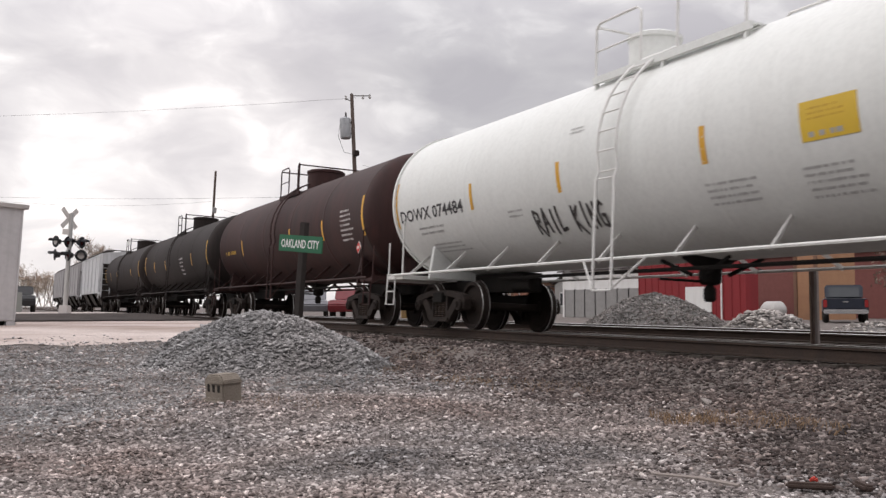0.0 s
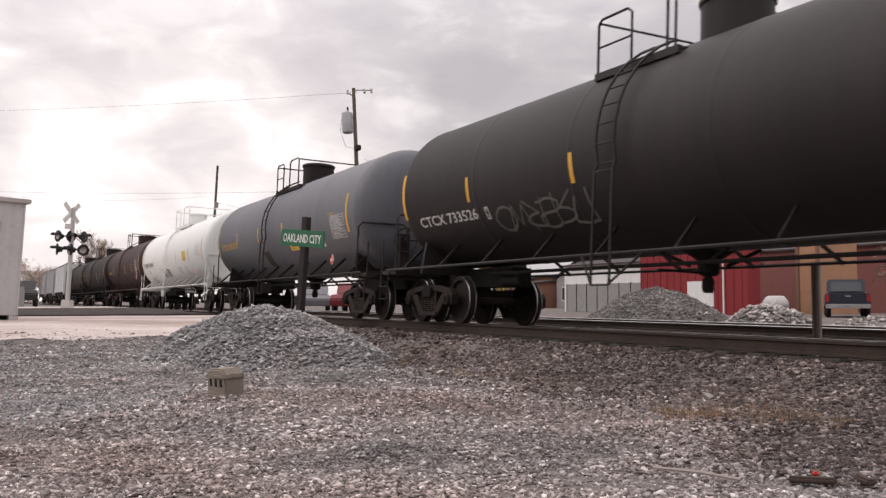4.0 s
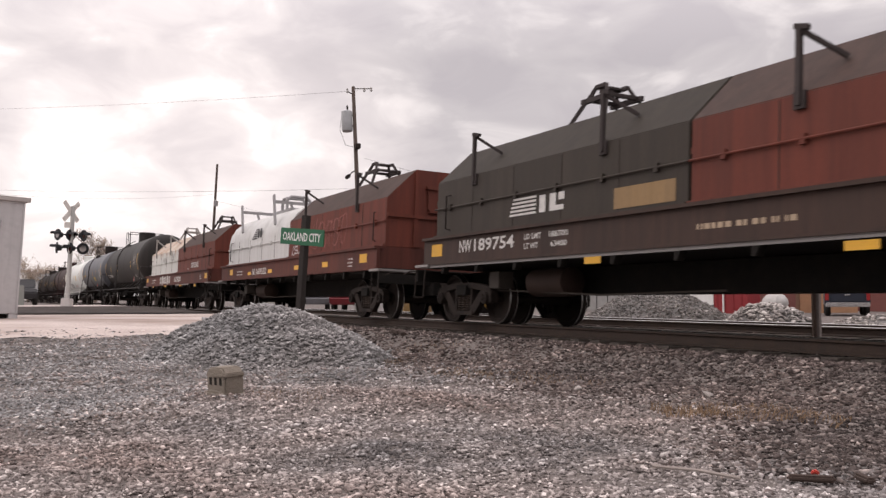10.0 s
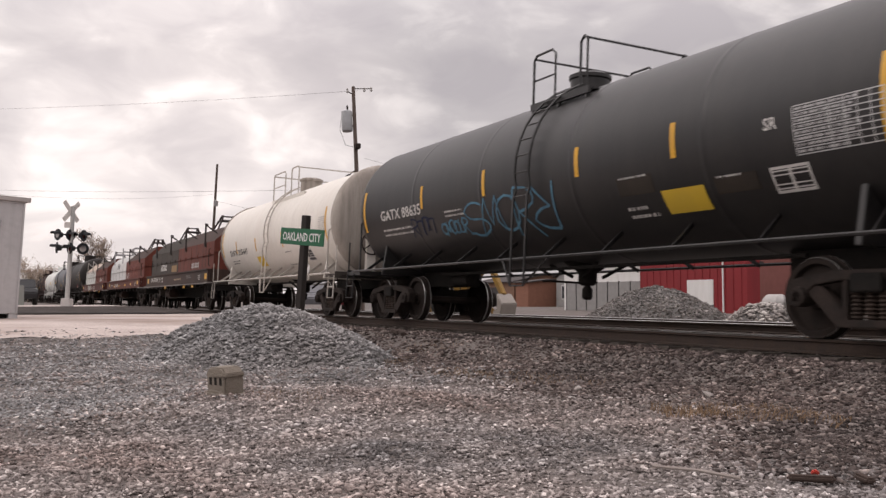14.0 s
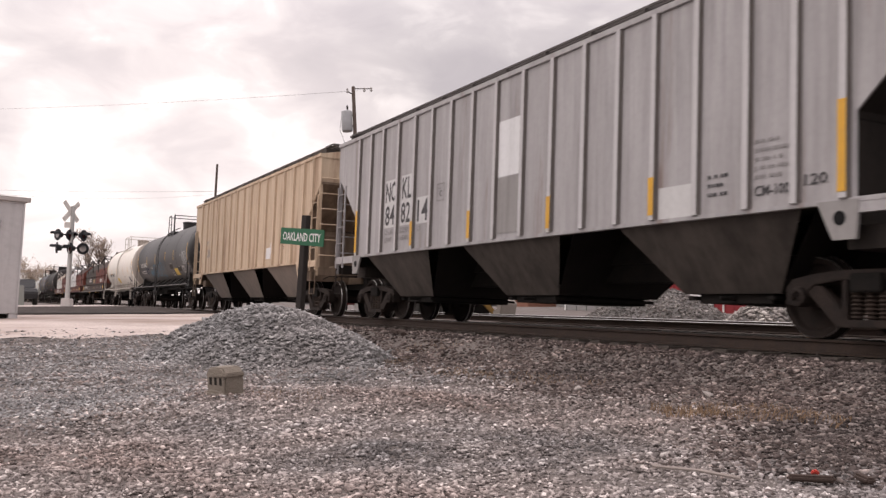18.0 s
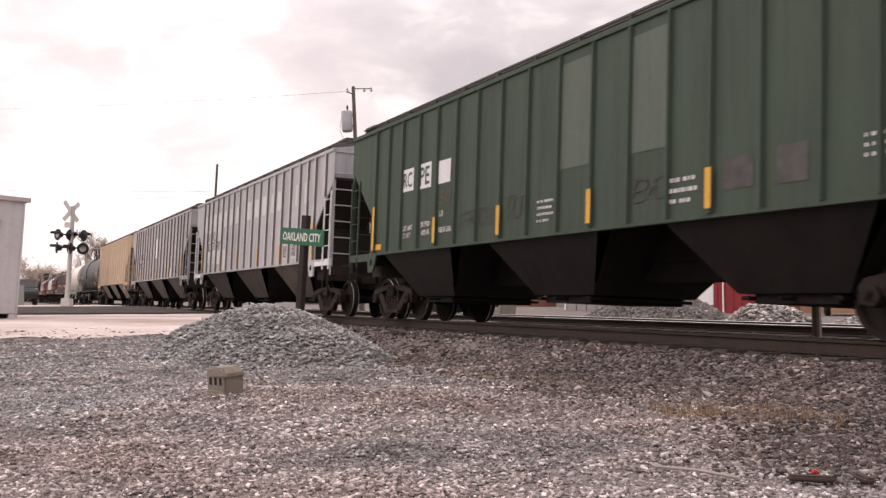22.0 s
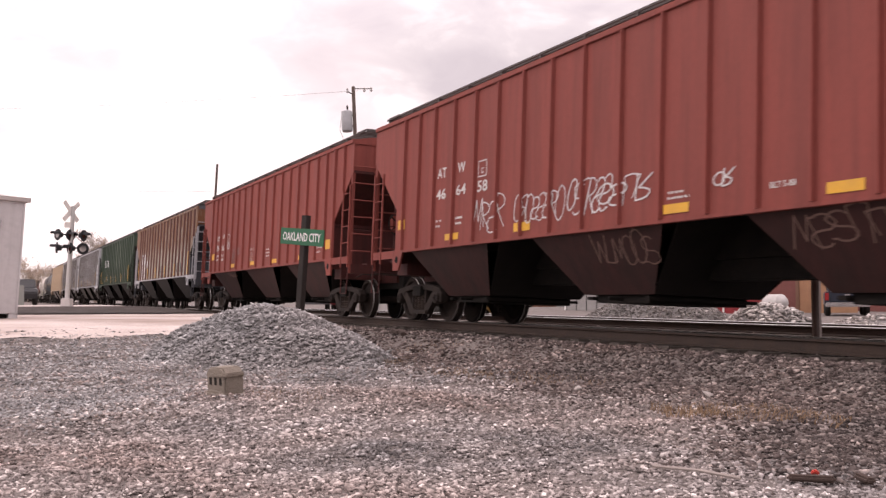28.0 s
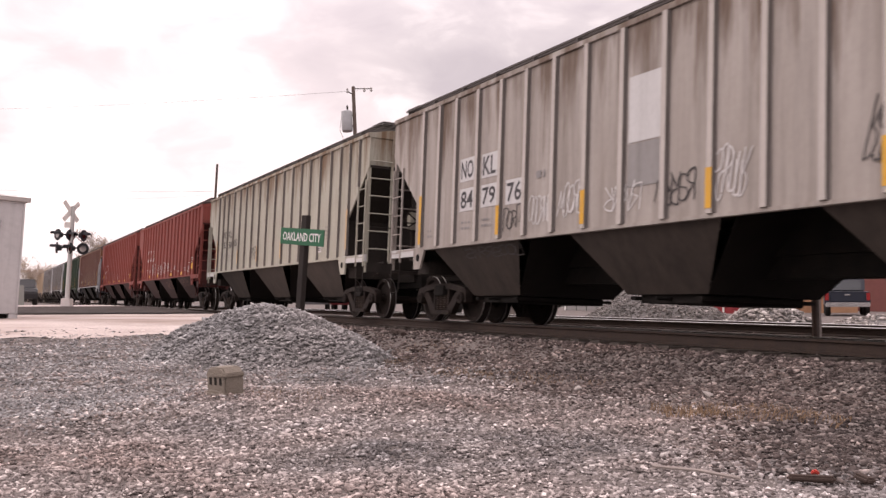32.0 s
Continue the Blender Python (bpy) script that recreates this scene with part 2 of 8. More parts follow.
def road_sheet(name, x0, x1, lift, fray, material, label):
    geo, idx = Geo(), {}
    xs, ys = steps((x0, x1, 0.5)), steps((-30, -2, 2), (-2, 7.3, 0.4))
    for i, x in enumerate(xs):
        for j, y in enumerate(ys):
            dx = 0.0
            if i == len(xs) - 1:
                dx = fray * (noise.noise((y * 0.9, 3.1, x1)) + 0.6 * noise.noise((y * 2.7, 8.1, x1)))
            idx[i, j] = len(geo.v)
            geo.v.append((x + dx, y, ground_z(x + dx, y) + lift))
    geo.f += [(idx[i, j], idx[i + 1, j], idx[i + 1, j + 1], idx[i, j + 1]) for i in range(len(xs) - 1) for j in range(len(ys) - 1)]
    ob = part(name, geo, material, None, smooth=60)
    tagged(ob, label, "road", kind="structure")


def build_road():
    pale = M("pale_road_stone", (0.62, 0.54, 0.50), 0.95, 0.0, (0.25, 0.175, 0.14), 1.0, 0.55, (1, 0.4, 1), grain=0.6, grain_scale=22, bump=0.6)
    road_sheet("pavement", -31.0, -19.4, 0.012, 1.1, pale, "pale dusty stone apron beside the crossing road")
    tar = M("worn_asphalt", (0.035, 0.028, 0.025), 0.97, 0.0, (0.075, 0.06, 0.053), 0.7, 0.8, (0.5, 1.5, 1), grain=0.4, grain_scale=30, bump=0.4)
    road_sheet("road", -43.0, -30.6, 0.05, 0.25, tar, "worn dark asphalt road ramping up to the level crossing")
    far = M("pale_far_apron", (0.5, 0.44, 0.41), 0.95, 0.0, (0.34, 0.29, 0.26), 0.8, 0.6, grain=0.3, grain_scale=20)
    road_sheet("pavement", -64.0, -42.8, 0.02, 0.2, far, "pale gravel verge beyond the crossing road")


def rail_geo(x0, x1):
    outline = [(-0.07, -0.172), (0.07, -0.172), (0.07, -0.158), (0.012, -0.14), (0.010, -0.045), (0.036, -0.035), (0.036, -0.008), (0.026, 0.0),
               (-0.026, 0.0), (-0.036, -0.008), (-0.036, -0.035), (-0.010, -0.045), (-0.012, -0.14), (-0.07, -0.158)]
    return Geo().prism(outline, x0, x1, "x")


def build_track(name, y, z, cant, x0, x1, tie_span, label, tie_step=0.52):
    track = thing(name, label, "railway track", kind="structure", m=pose(0, y, z, cant))
    me = rail_geo(x0, x1).mesh("rail", 20)
    me.materials.append(rail_side)
    me.materials.append(rail_top)
    for p in me.polygons:
        if p.center.z > -0.005 or (p.normal.z > 0.3 and p.center.z > -0.02):
            p.material_index = 1
    for side in (-1, 1):
        r = part("rail", me, None, track)
        r.location = (0, side * 0.7525, 0)
    tie = Geo().box(-0.115, 0.115, -1.3, 1.3, -0.34, -0.172).mesh("tie", 35, 0.012)
    tie.materials.append(tie_wood)
    rnd = random.Random(3)
    n = int((tie_span[1] - tie_span[0]) / tie_step)
    for i in range(n):
        t = part("tie", tie, None, track)
        t.location = (tie_span[0] + i * tie_step + rnd.uniform(-0.03, 0.03), rnd.uniform(-0.04, 0.04), rnd.uniform(-0.012, 0.0))
        t.rotation_euler = (0, 0, rnd.uniform(-0.015, 0.015))


STONES = []


def stone_shapes():
    rnd = random.Random(11)
    for k in range(7):
        bm = bmesh.new()
        # broken stone: the hull of a few random points
        pts = []
        while len(pts) < 9:
            p = Vector((rnd.uniform(-1, 1), rnd.uniform(-1, 1), rnd.uniform(-1, 1)))
            if 0.75 < p.length < 1.2:
                p.z *= 0.5
                pts.append(bm.verts.new(p))
        hull = bmesh.ops.convex_hull(bm, input=bm.verts)
        loose = [v for v in bm.verts if not v.link_faces]
        bmesh.ops.delete(bm, geom=loose, context="VERTS")
        bmesh.ops.triangulate(bm, faces=bm.faces)
        bmesh.ops.recalc_face_normals(bm, faces=bm.faces)
        bm.verts.ensure_lookup_table()
        STONES.append((np.array([v.co[:] for v in bm.verts]), np.array([[v.index for v in f.verts] for f in bm.faces])))
        bm.free()


def scatter(name, spots, material, label, category, parent=None, seed=1):
    """Joined loose stones: spots are rows of x, y, z, size."""
    rng = np.random.default_rng(seed)
    spots = np.asarray(spots, float)
    kinds = rng.integers(0, len(STONES), len(spots))
    V, F, base = [], [], 0
    for k, (sv, sf) in enumerate(STONES):
        pick = spots[kinds == k]
        n = len(pick)
        if not n:
            continue
        a, b = rng.uniform(0, 2 * math.pi, n), rng.normal(0, 0.38, n)
        ca, sa, cb, sb = np.cos(a), np.sin(a), np.cos(b), np.sin(b)
        zero, one = np.zeros(n), np.ones(n)
        rz = np.stack([ca, -sa, zero, sa, ca, zero, zero, zero, one], -1).reshape(n, 3, 3)
        rx = np.stack([one, zero, zero, zero, cb, -sb, zero, sb, cb], -1).reshape(n, 3, 3)
        shape = sv[None] * rng.uniform(0.7, 1.3, (n, 1, 3))
        v = np.einsum("nij,nkj->nki", rx @ rz, shape) * pick[:, None, 3:4] + pick[:, None, :3]
        V.append(v.reshape(-1, 3))
        F.append((sf[None] + (np.arange(n) * len(sv))[:, None, None] + base).reshape(-1, 3))
        base += n * len(sv)
    V, F = np.concatenate(V), np.concatenate(F)
    me = bpy.data.meshes.new(name)
    me.vertices.add(len(V))
    me.vertices.foreach_set("co", V.ravel())
    me.loops.add(F.size)
    me.loops.foreach_set("vertex_index", F.ravel())
    me.polygons.add(len(F))
    me.polygons.foreach_set("loop_start", np.arange(len(F)) * 3)
    me.update(calc_edges=True)
    me.materials.append(material)
    ob = new(name, me)
    ob.parent = parent
    tagged(ob, label, category, kind="stuff")
    return ob


def rock(name, a, b, c, per=0.45):
    """Stone in three tones, one to a piece."""
    m = bpy.data.materials.new(name)
    m.use_nodes = True
    tree = m.node_tree
    geo = tree.nodes.new("ShaderNodeNewGeometry")
    ramp = tree.nodes.new("ShaderNodeValToRGB")
    ramp.color_ramp.interpolation = "LINEAR"
    e = ramp.color_ramp.elements
    e[0].position, e[0].color = 0.0, (*a, 1)
    e[1].position, e[1].color = 0.97, (*c, 1)
    mid = e.new(0.6)
    mid.color = (*b, 1)
    high = e.new(0.9)
    high.color = (*[(p + 2.2 * q) / 3.2 for p, q in zip(c, b)], 1)
    tree.links.new(geo.outputs["Random Per Island"], ramp.inputs[0])
    coord = tree.nodes.new("ShaderNodeTexCoord")
    n = wire(tree, "ShaderNodeTexNoise", Scale=70.0, Detail=3.0)
    tree.links.new(coord.outputs["Object"], n.inputs["Vector"])
    wide = wire(tree, "ShaderNodeTexNoise", Scale=0.8, Detail=3.0)
    tree.links.new(coord.outputs["Object"], wide.inputs["Vector"])
    both = tree.nodes.new("ShaderNodeMath")
    both.operation = "MULTIPLY_ADD"
    tree.links.new(n.outputs["Fac"], both.inputs[0])
    both.inputs[1].default_value = 0.7
    tree.links.new(wide.outputs["Fac"], both.inputs[2])
    r = tree.nodes.new("ShaderNodeMapRange")
    for key, v in (("From Min", 0.5), ("From Max", 1.15), ("To Min", 0.55), ("To Max", 1.38)):
        r.inputs[key].default_value = v
    tree.links.new(both.outputs[0], r.inputs["Value"])
    hue = tree.nodes.new("ShaderNodeHueSaturation")
    tree.links.new(r.outputs[0], hue.inputs["Value"])
    tree.links.new(ramp.outputs[0], hue.inputs["Color"])
    # drifts of brown dirt and of fresher grey-green stone
    drift = wire(tree, "ShaderNodeTexNoise", Scale=0.42, Detail=4.0, Roughness=0.6)
    tree.links.new(coord.outputs["Object"], drift.inputs["Vector"])
    tint = tree.nodes.new("ShaderNodeValToRGB")
    t = tint.color_ramp.elements
    t[0].position, t[0].color = 0.36, (0.60, 0.635, 0.655, 1)
    t[1].position, t[1].color = 0.66, (0.66, 0.55, 0.50, 1)
    mid = t.new(0.5)
    mid.color = (1.0, 0.98, 0.96, 1)
    tree.links.new(drift.outputs["Fac"], tint.inputs[0])
    mul = tree.nodes.new("ShaderNodeMix")
    mul.data_type, mul.blend_type = "RGBA", "MULTIPLY"
    mul.inputs[0].default_value = per
    tree.links.new(hue.outputs[0], mul.inputs[6])
    tree.links.new(tint.outputs[0], mul.inputs[7])
    tree.links.new(mul.outputs[2], tree.nodes["Principled BSDF"].inputs["Base Color"])
    tree.nodes["Principled BSDF"].inputs["Roughness"].default_value = 0.85
    tree.nodes["Principled BSDF"].inputs["Specular IOR Level"].default_value = 0.25
    return m


gravel_stone = rock("gravel_stone", (0.108, 0.094, 0.089), (0.30, 0.264, 0.251), (0.74, 0.68, 0.655), 0.8)
ballast_stone = rock("ballast_stone", (0.038, 0.029, 0.0265), (0.115, 0.089, 0.081), (0.40, 0.335, 0.305), 0.5)
mound_stone = rock("mound_stone", (0.15, 0.146, 0.143), (0.275, 0.266, 0.262), (0.52, 0.505, 0.495), 0.3)
rubble_stone = rock("rubble_stone", (0.16, 0.145, 0.135), (0.40, 0.365, 0.34), (0.72, 0.68, 0.64), 0.2)
fill_stone = rock("fill_stone", (0.09, 0.082, 0.076), (0.22, 0.2, 0.187), (0.42, 0.39, 0.365), 0.3)


def build_gravel():
    rng = np.random.default_rng(2)
    loose, shoulder, spill = [], [], []
    c, s = math.cos(radians(PSI)), math.sin(radians(PSI))
    for d0, d1, density, size in ((3.6, 6.0, 2300, 0.0125), (6.0, 9.0, 1350, 0.0145), (9.0, 14.0, 560, 0.018), (14.0, 22.0, 150, 0.026)):
        area = (d1 * d1 - d0 * d0) * 0.53
        for _ in range(int(area * density)):
            d = math.sqrt(rng.uniform(d0 * d0, d1 * d1))
            u = rng.uniform(-0.53, 0.53) * d
            x, y = -c * d + s * u, s * d + c * u
            if y > 7.9 or (-x > 19.5 and y < 7 and rng.random() < 0.55 + 0.25 * (-x - 19.5)):
                continue
            r = size * min(2.0, rng.lognormal(0.0, 0.42))
            fray = 0.9 * noise.noise((x * 0.6, y * 0.6, 0.0)) + rng.normal(0, 0.35)
            # grey stone spilt from the heap, brown ballast by the rails, pale stone between
            near_heap = 1.0 - math.hypot((x + 14.0) / 4.6, (y - 3.2) / 3.0)
            grey = max(near_heap, 0.45 * min(-2.2 - u, d - 6.3)) + 0.35 * fray > 0.0 and y < 6.0
            kind = shoulder if y > 4.9 - 0.42 * max(0.0, x + 6.0) + fray else (spill if grey and rng.random() < 0.8 else loose)
            kind.append((x, y, ground_z(x, y) + r * 0.2, r * (1.2 if kind is shoulder else 1.0)))
    # the same stone all round
    for _ in range(26000):
        x, y = rng.uniform(-26.0, 9.0), rng.uniform(-8.0, 7.0)
        d, u = -c * x + s * y, s * x + c * y
        if (3.6 < math.hypot(d, u) < 22.0 and d > 0 and abs(u) < 0.53 * d) or (-x > 19.0 and y < 7):
            continue
        r = 0.024 * min(2.0, rng.lognormal(0.0, 0.4))
        (shoulder if y > 5.4 else loose).append((x, y, ground_z(x, y) + r * 0.25, r))
    for x0, x1, density in ((-22.0, 9.0, 330), (-45.0, -22.0, 70)):
        for y0, y1 in ((7.4, 8.25), (8.45, 9.85), (10.0, 13.6)):
            for _ in range(int((x1 - x0) * (y1 - y0) * density * (1 if y1 < 9 else 0.45))):
                x, y = rng.uniform(x0, x1), rng.uniform(y0, y1)
                r = 0.026 * rng.lognormal(0.0, 0.35)
                shoulder.append((x, y, ground_z(x, y) + r * 0.25, r))
    scatter("gravel", loose, gravel_stone, "loose grey and white crushed stones covering the ground", "gravel", seed=3)
    scatter("gravel", spill, mound_stone, "blue-grey crushed stones spilt round the heap", "gravel", seed=5)
    scatter("ballast", shoulder, ballast_stone, "brownish crushed rock ballast along the rails", "ballast", seed=4)


def build_heap(name, cx, cy, rx, ry, h, n, size, material, label, seed, lumpy=0.12):
    """A heap of stones: a bumpy core and stones on its face."""
    rng = np.random.default_rng(seed)
    zb = ground_z(cx, cy) - 0.05

    def top(x, y):
        q = math.hypot((x - cx) / rx, (y - cy) / ry) * (1 + lumpy * noise.noise((x * 1.3, y * 1.3, seed)))
        return zb + h * max(0.0, 1 - q ** 1.9) ** 1.2 + (h * 0.07 * noise.noise((x * 2.2, y * 2.2, seed + 0.5)) if q < 0.9 else 0)

    heap = thing(name, label, "stone heap")
    geo, k = Geo(), 36
    for i in range(k + 1):
        for j in range(k + 1):
            x, y = cx + rx * 1.02 * (2 * i / k - 1), cy + ry * 1.02 * (2 * j / k - 1)
            geo.v.append((x, y, top(x, y) - size * 0.5))
    geo.f = [(i * (k + 1) + j, (i + 1) * (k + 1) + j, (i + 1) * (k + 1) + j + 1, i * (k + 1) + j + 1) for i in range(k) for j in range(k)]
    part("core", geo, M("heap_core", (0.19, 0.18, 0.172), 0.95, grain=0.6, bump=0.6), heap, "packed fine stone and dust", smooth=60)
    spots = []
    while len(spots) < n:
        a, q = rng.uniform(0, 2 * math.pi), math.sqrt(rng.uniform(0, 1.05))
        x, y = cx + rx * q * math.cos(a), cy + ry * q * math.sin(a)
        r = size * rng.lognormal(0, 0.35)
        spots.append((x, y, top(x, y) + r * 0.1, r))
    scatter("crushed_stone", spots, material, "", "", heap, seed)


stone_shapes()
build_ground()
build_road()
build_track("main_track", TRACK_Y, TRACK_Z, CANT, -420, 60, (-62, 9), "canted main track with polished rails on worn wooden ties")
build_track("siding_track", SIDING_Y, -0.05, 0.0, -420, 60, (-24, 9), "rusty siding track half buried in pale stone", 0.55)
build_gravel()
build_heap("gravel_heap", -13.75, 3.85, 2.85, 1.86, 0.80, 17000, 0.026, mound_stone, "heap of grey crushed stone beside the track", 7)
build_heap("gravel_heap", -25.0, 20.4, 3.2, 2.15, 1.22, 9000, 0.036, fill_stone, "heap of grey crushed stone across the tracks", 8)
build_heap("rubble_heap", -19.35, 19.75, 1.5, 1.25, 0.7, 1500, 0.06, rubble_stone, "heap of pale broken concrete rubble across the tracks", 9, 0.3)
build_heap("rubble_heap", -15.9, 20.6, 2.3, 1.2, 0.42, 900, 0.06, rubble_stone, "low spread of broken concrete across the tracks", 10, 0.3)


# ---- the train ----
SPEED = 8.6
WHEEL_R = 0.457
SHARED = {}


def truck_meshes():
    g = Geo()
    # cast side frame: arched top chord with pedestals, diagonals, columns and a spring seat
    top = [(-1.07, 0.37), (-1.08, 0.56), (-1.0, 0.65), (-0.72, 0.70), (-0.35, 0.74), (0.35, 0.74), (0.72, 0.70), (1.0, 0.65), (1.08, 0.56), (1.07, 0.37),
           (0.80, 0.37), (0.76, 0.53), (0.68, 0.585), (0.34, 0.63), (-0.34, 0.63), (-0.68, 0.585), (-0.76, 0.53), (-0.80, 0.37)]
    g.prism(top, -1.075, -0.925)
    for q in (-1, 1):
        g.prism([(q * 0.80, 0.50), (q * 0.70, 0.585), (q * 0.60, 0.57), (q * 0.25, 0.25), (q * 0.27, 0.14), (q * 0.42, 0.15)], *sorted((-1.06, -0.94)))
        g.box(*sorted((q * 0.265, q * 0.335)), -1.06, -0.94, 0.22, 0.66)
        g.lathe([(-1.13, 0.10), (-1.12, 0.115), (-0.95, 0.115)], (q * 0.889, 0, 0.457), "y", 12)
    g.box(-0.40, 0.40, -1.085, -0.915, 0.13, 0.215)
    SHARED["side_frame"] = g.mesh("side_frame", 30, 0.01)
    SHARED["side_frame"].materials.append(steel_dark)
    coil = []
    for i in range(15):
        z = 0.215 + 0.30 * i / 14
        coil += [(z, 0.076 if i % 2 else 0.05)]
    g = Geo()
    for x in (-0.165, 0.0, 0.165):
        g.lathe(coil, (x, -1.01, 0), "z", 12)
    SHARED["spring_nest"] = g.mesh("spring_nest", 20)
    SHARED["spring_nest"].materials.append(M("spring_steel", (0.05, 0.036, 0.029), 0.75, 0.0, (0.025, 0.019, 0.016), 0.6, 8))
    g = Geo().box(-0.2, 0.2, -1.12, 1.12, 0.50, 0.70).lathe([(0.7, 0.22), (0.78, 0.22)], n=16)
    SHARED["bolster"] = g.mesh("bolster", 30, 0.015)
    SHARED["bolster"].materials.append(steel_black)
    g = Geo().lathe([(-1.13, 0.06), (-1.11, 0.085), (-0.95, 0.085), (-0.82, 0.075), (0.82, 0.075), (0.95, 0.085), (1.11, 0.085), (1.13, 0.06)], axis="y", n=14)
    for k in range(3):
        a = 2 * math.pi * k / 3
        for q in (-1, 1):
            g.lathe([(q * 1.145, 0.018), (q * 1.12, 0.018)], (0.05 * math.cos(a), 0, 0.05 * math.sin(a)), "y", 6)
    SHARED["wheelset"] = g.mesh("wheelset", 30)
    SHARED["wheelset"].materials.append(wheel_steel)
    profile = [(-0.80, 0.02), (-0.80, 0.12), (-0.775, 0.14), (-0.765, 0.36), (-0.823, 0.385), (-0.823, 0.449), (-0.81, 0.457), (-0.715, 0.461), (-0.70, 0.484), (-0.68, 0.484),
               (-0.672, 0.42), (-0.70, 0.37), (-0.70, 0.14), (-0.65, 0.12), (-0.65, 0.02)]
    me = Geo().lathe(profile, axis="y", n=40).mesh("wheel", 28)
    me.materials.append(wheel_steel)
    me.materials.append(tread_steel)
    for p in me.polygons:
        rr = math.hypot(p.center.x, p.center.z)
        if (rr > 0.45 and p.center.y < -0.80) or rr > 0.478:
            p.material_index = 1
    SHARED["wheel"] = me


truck_meshes()
ROLLERS = []


def add_truck(car, x):
    t = part("truck_bolster", SHARED["bolster"], None, car)
    t.location = (x, 0, 0)
    for q in (0, 180):
        for name in ("side_frame", "spring_nest"):
            f = part(name, SHARED[name], None, t)
            f.rotation_euler = (0, 0, radians(q))
    for dx in (-0.889, 0.889):
        w = part("wheelset", SHARED["wheelset"], None, car)
        w.matrix_parent_inverse = Matrix.Translation((x + dx, 0, WHEEL_R))
        ROLLERS.append(w)
        for q in (0, 180):
            r = part("wheel", SHARED["wheel"], None, w)
            r.rotation_euler = (0, 0, radians(q))


def add_couplers(car, length, parent_material=steel_black):
    for q, x in ((1, 0.0), (-1, length)):
        g = Geo()
        g.box(*sorted((x + q * 0.28, x + q * 1.2)), -0.09, 0.09, 0.78, 0.96)
        g.prism([(x + q * 0.30, -0.13), (x + q * 0.30, 0.13), (x + q * 0.10, 0.16), (x - q * 0.06, 0.10), (x + q * 0.02, -0.02), (x - q * 0.04, -0.12), (x + q * 0.14, -0.17)], 0.73, 1.0, "z")
        c = part("coupler", g, steel_dark, car, bevel=0.01)
        g = Geo().rod([(x + q * 0.55, 0.3, 0.85), (x + q * 0.3, 0.33, 0.6), (x + q * 0.1, 0.3, 0.42), (x + q * 0.0, 0.26, 0.40)], 0.03, 8)
        part("air_hose", g, M("rubber", (0.02, 0.02, 0.02), 0.8), car)
        g = Geo().rod([(x + q * 0.42, -1.45, 0.92), (x + q * 0.42, -1.3, 1.0), (x + q * 0.36, -0.3, 1.02), (x + q * 0.30, 0.0, 1.0)], 0.014, 5)
        part("uncoupling_lever", g, steel_dark, car)


TEXT = {}


def letters(text):
    """Outline faces of a word in the built-in font, one unit high, with its width."""
    if text not in TEXT:
        cu = bpy.data.curves.new("lettering", "FONT")
        cu.body, cu.resolution_u, cu.offset = text, 2, 0.016
        ob = bpy.data.objects.new("lettering", cu)
        scene.collection.objects.link(ob)
        me = bpy.data.meshes.new_from_object(ob.evaluated_get(bpy.context.evaluated_depsgraph_get()))
        v = [(p.co.x, p.co.y) for p in me.vertices]
        f = [tuple(p.vertices) for p in me.polygons]
        bpy.data.objects.remove(ob)
        bpy.data.curves.remove(cu)
        bpy.data.meshes.remove(me)
        low, high = min(p[1] for p in v), max(p[1] for p in v)
        left, right = min(p[0] for p in v), max(p[0] for p in v)
        TEXT[text] = ([((x - left) / (high - low), (y - low) / (high - low)) for x, y in v], f, (right - left) / (high - low))
    return TEXT[text]


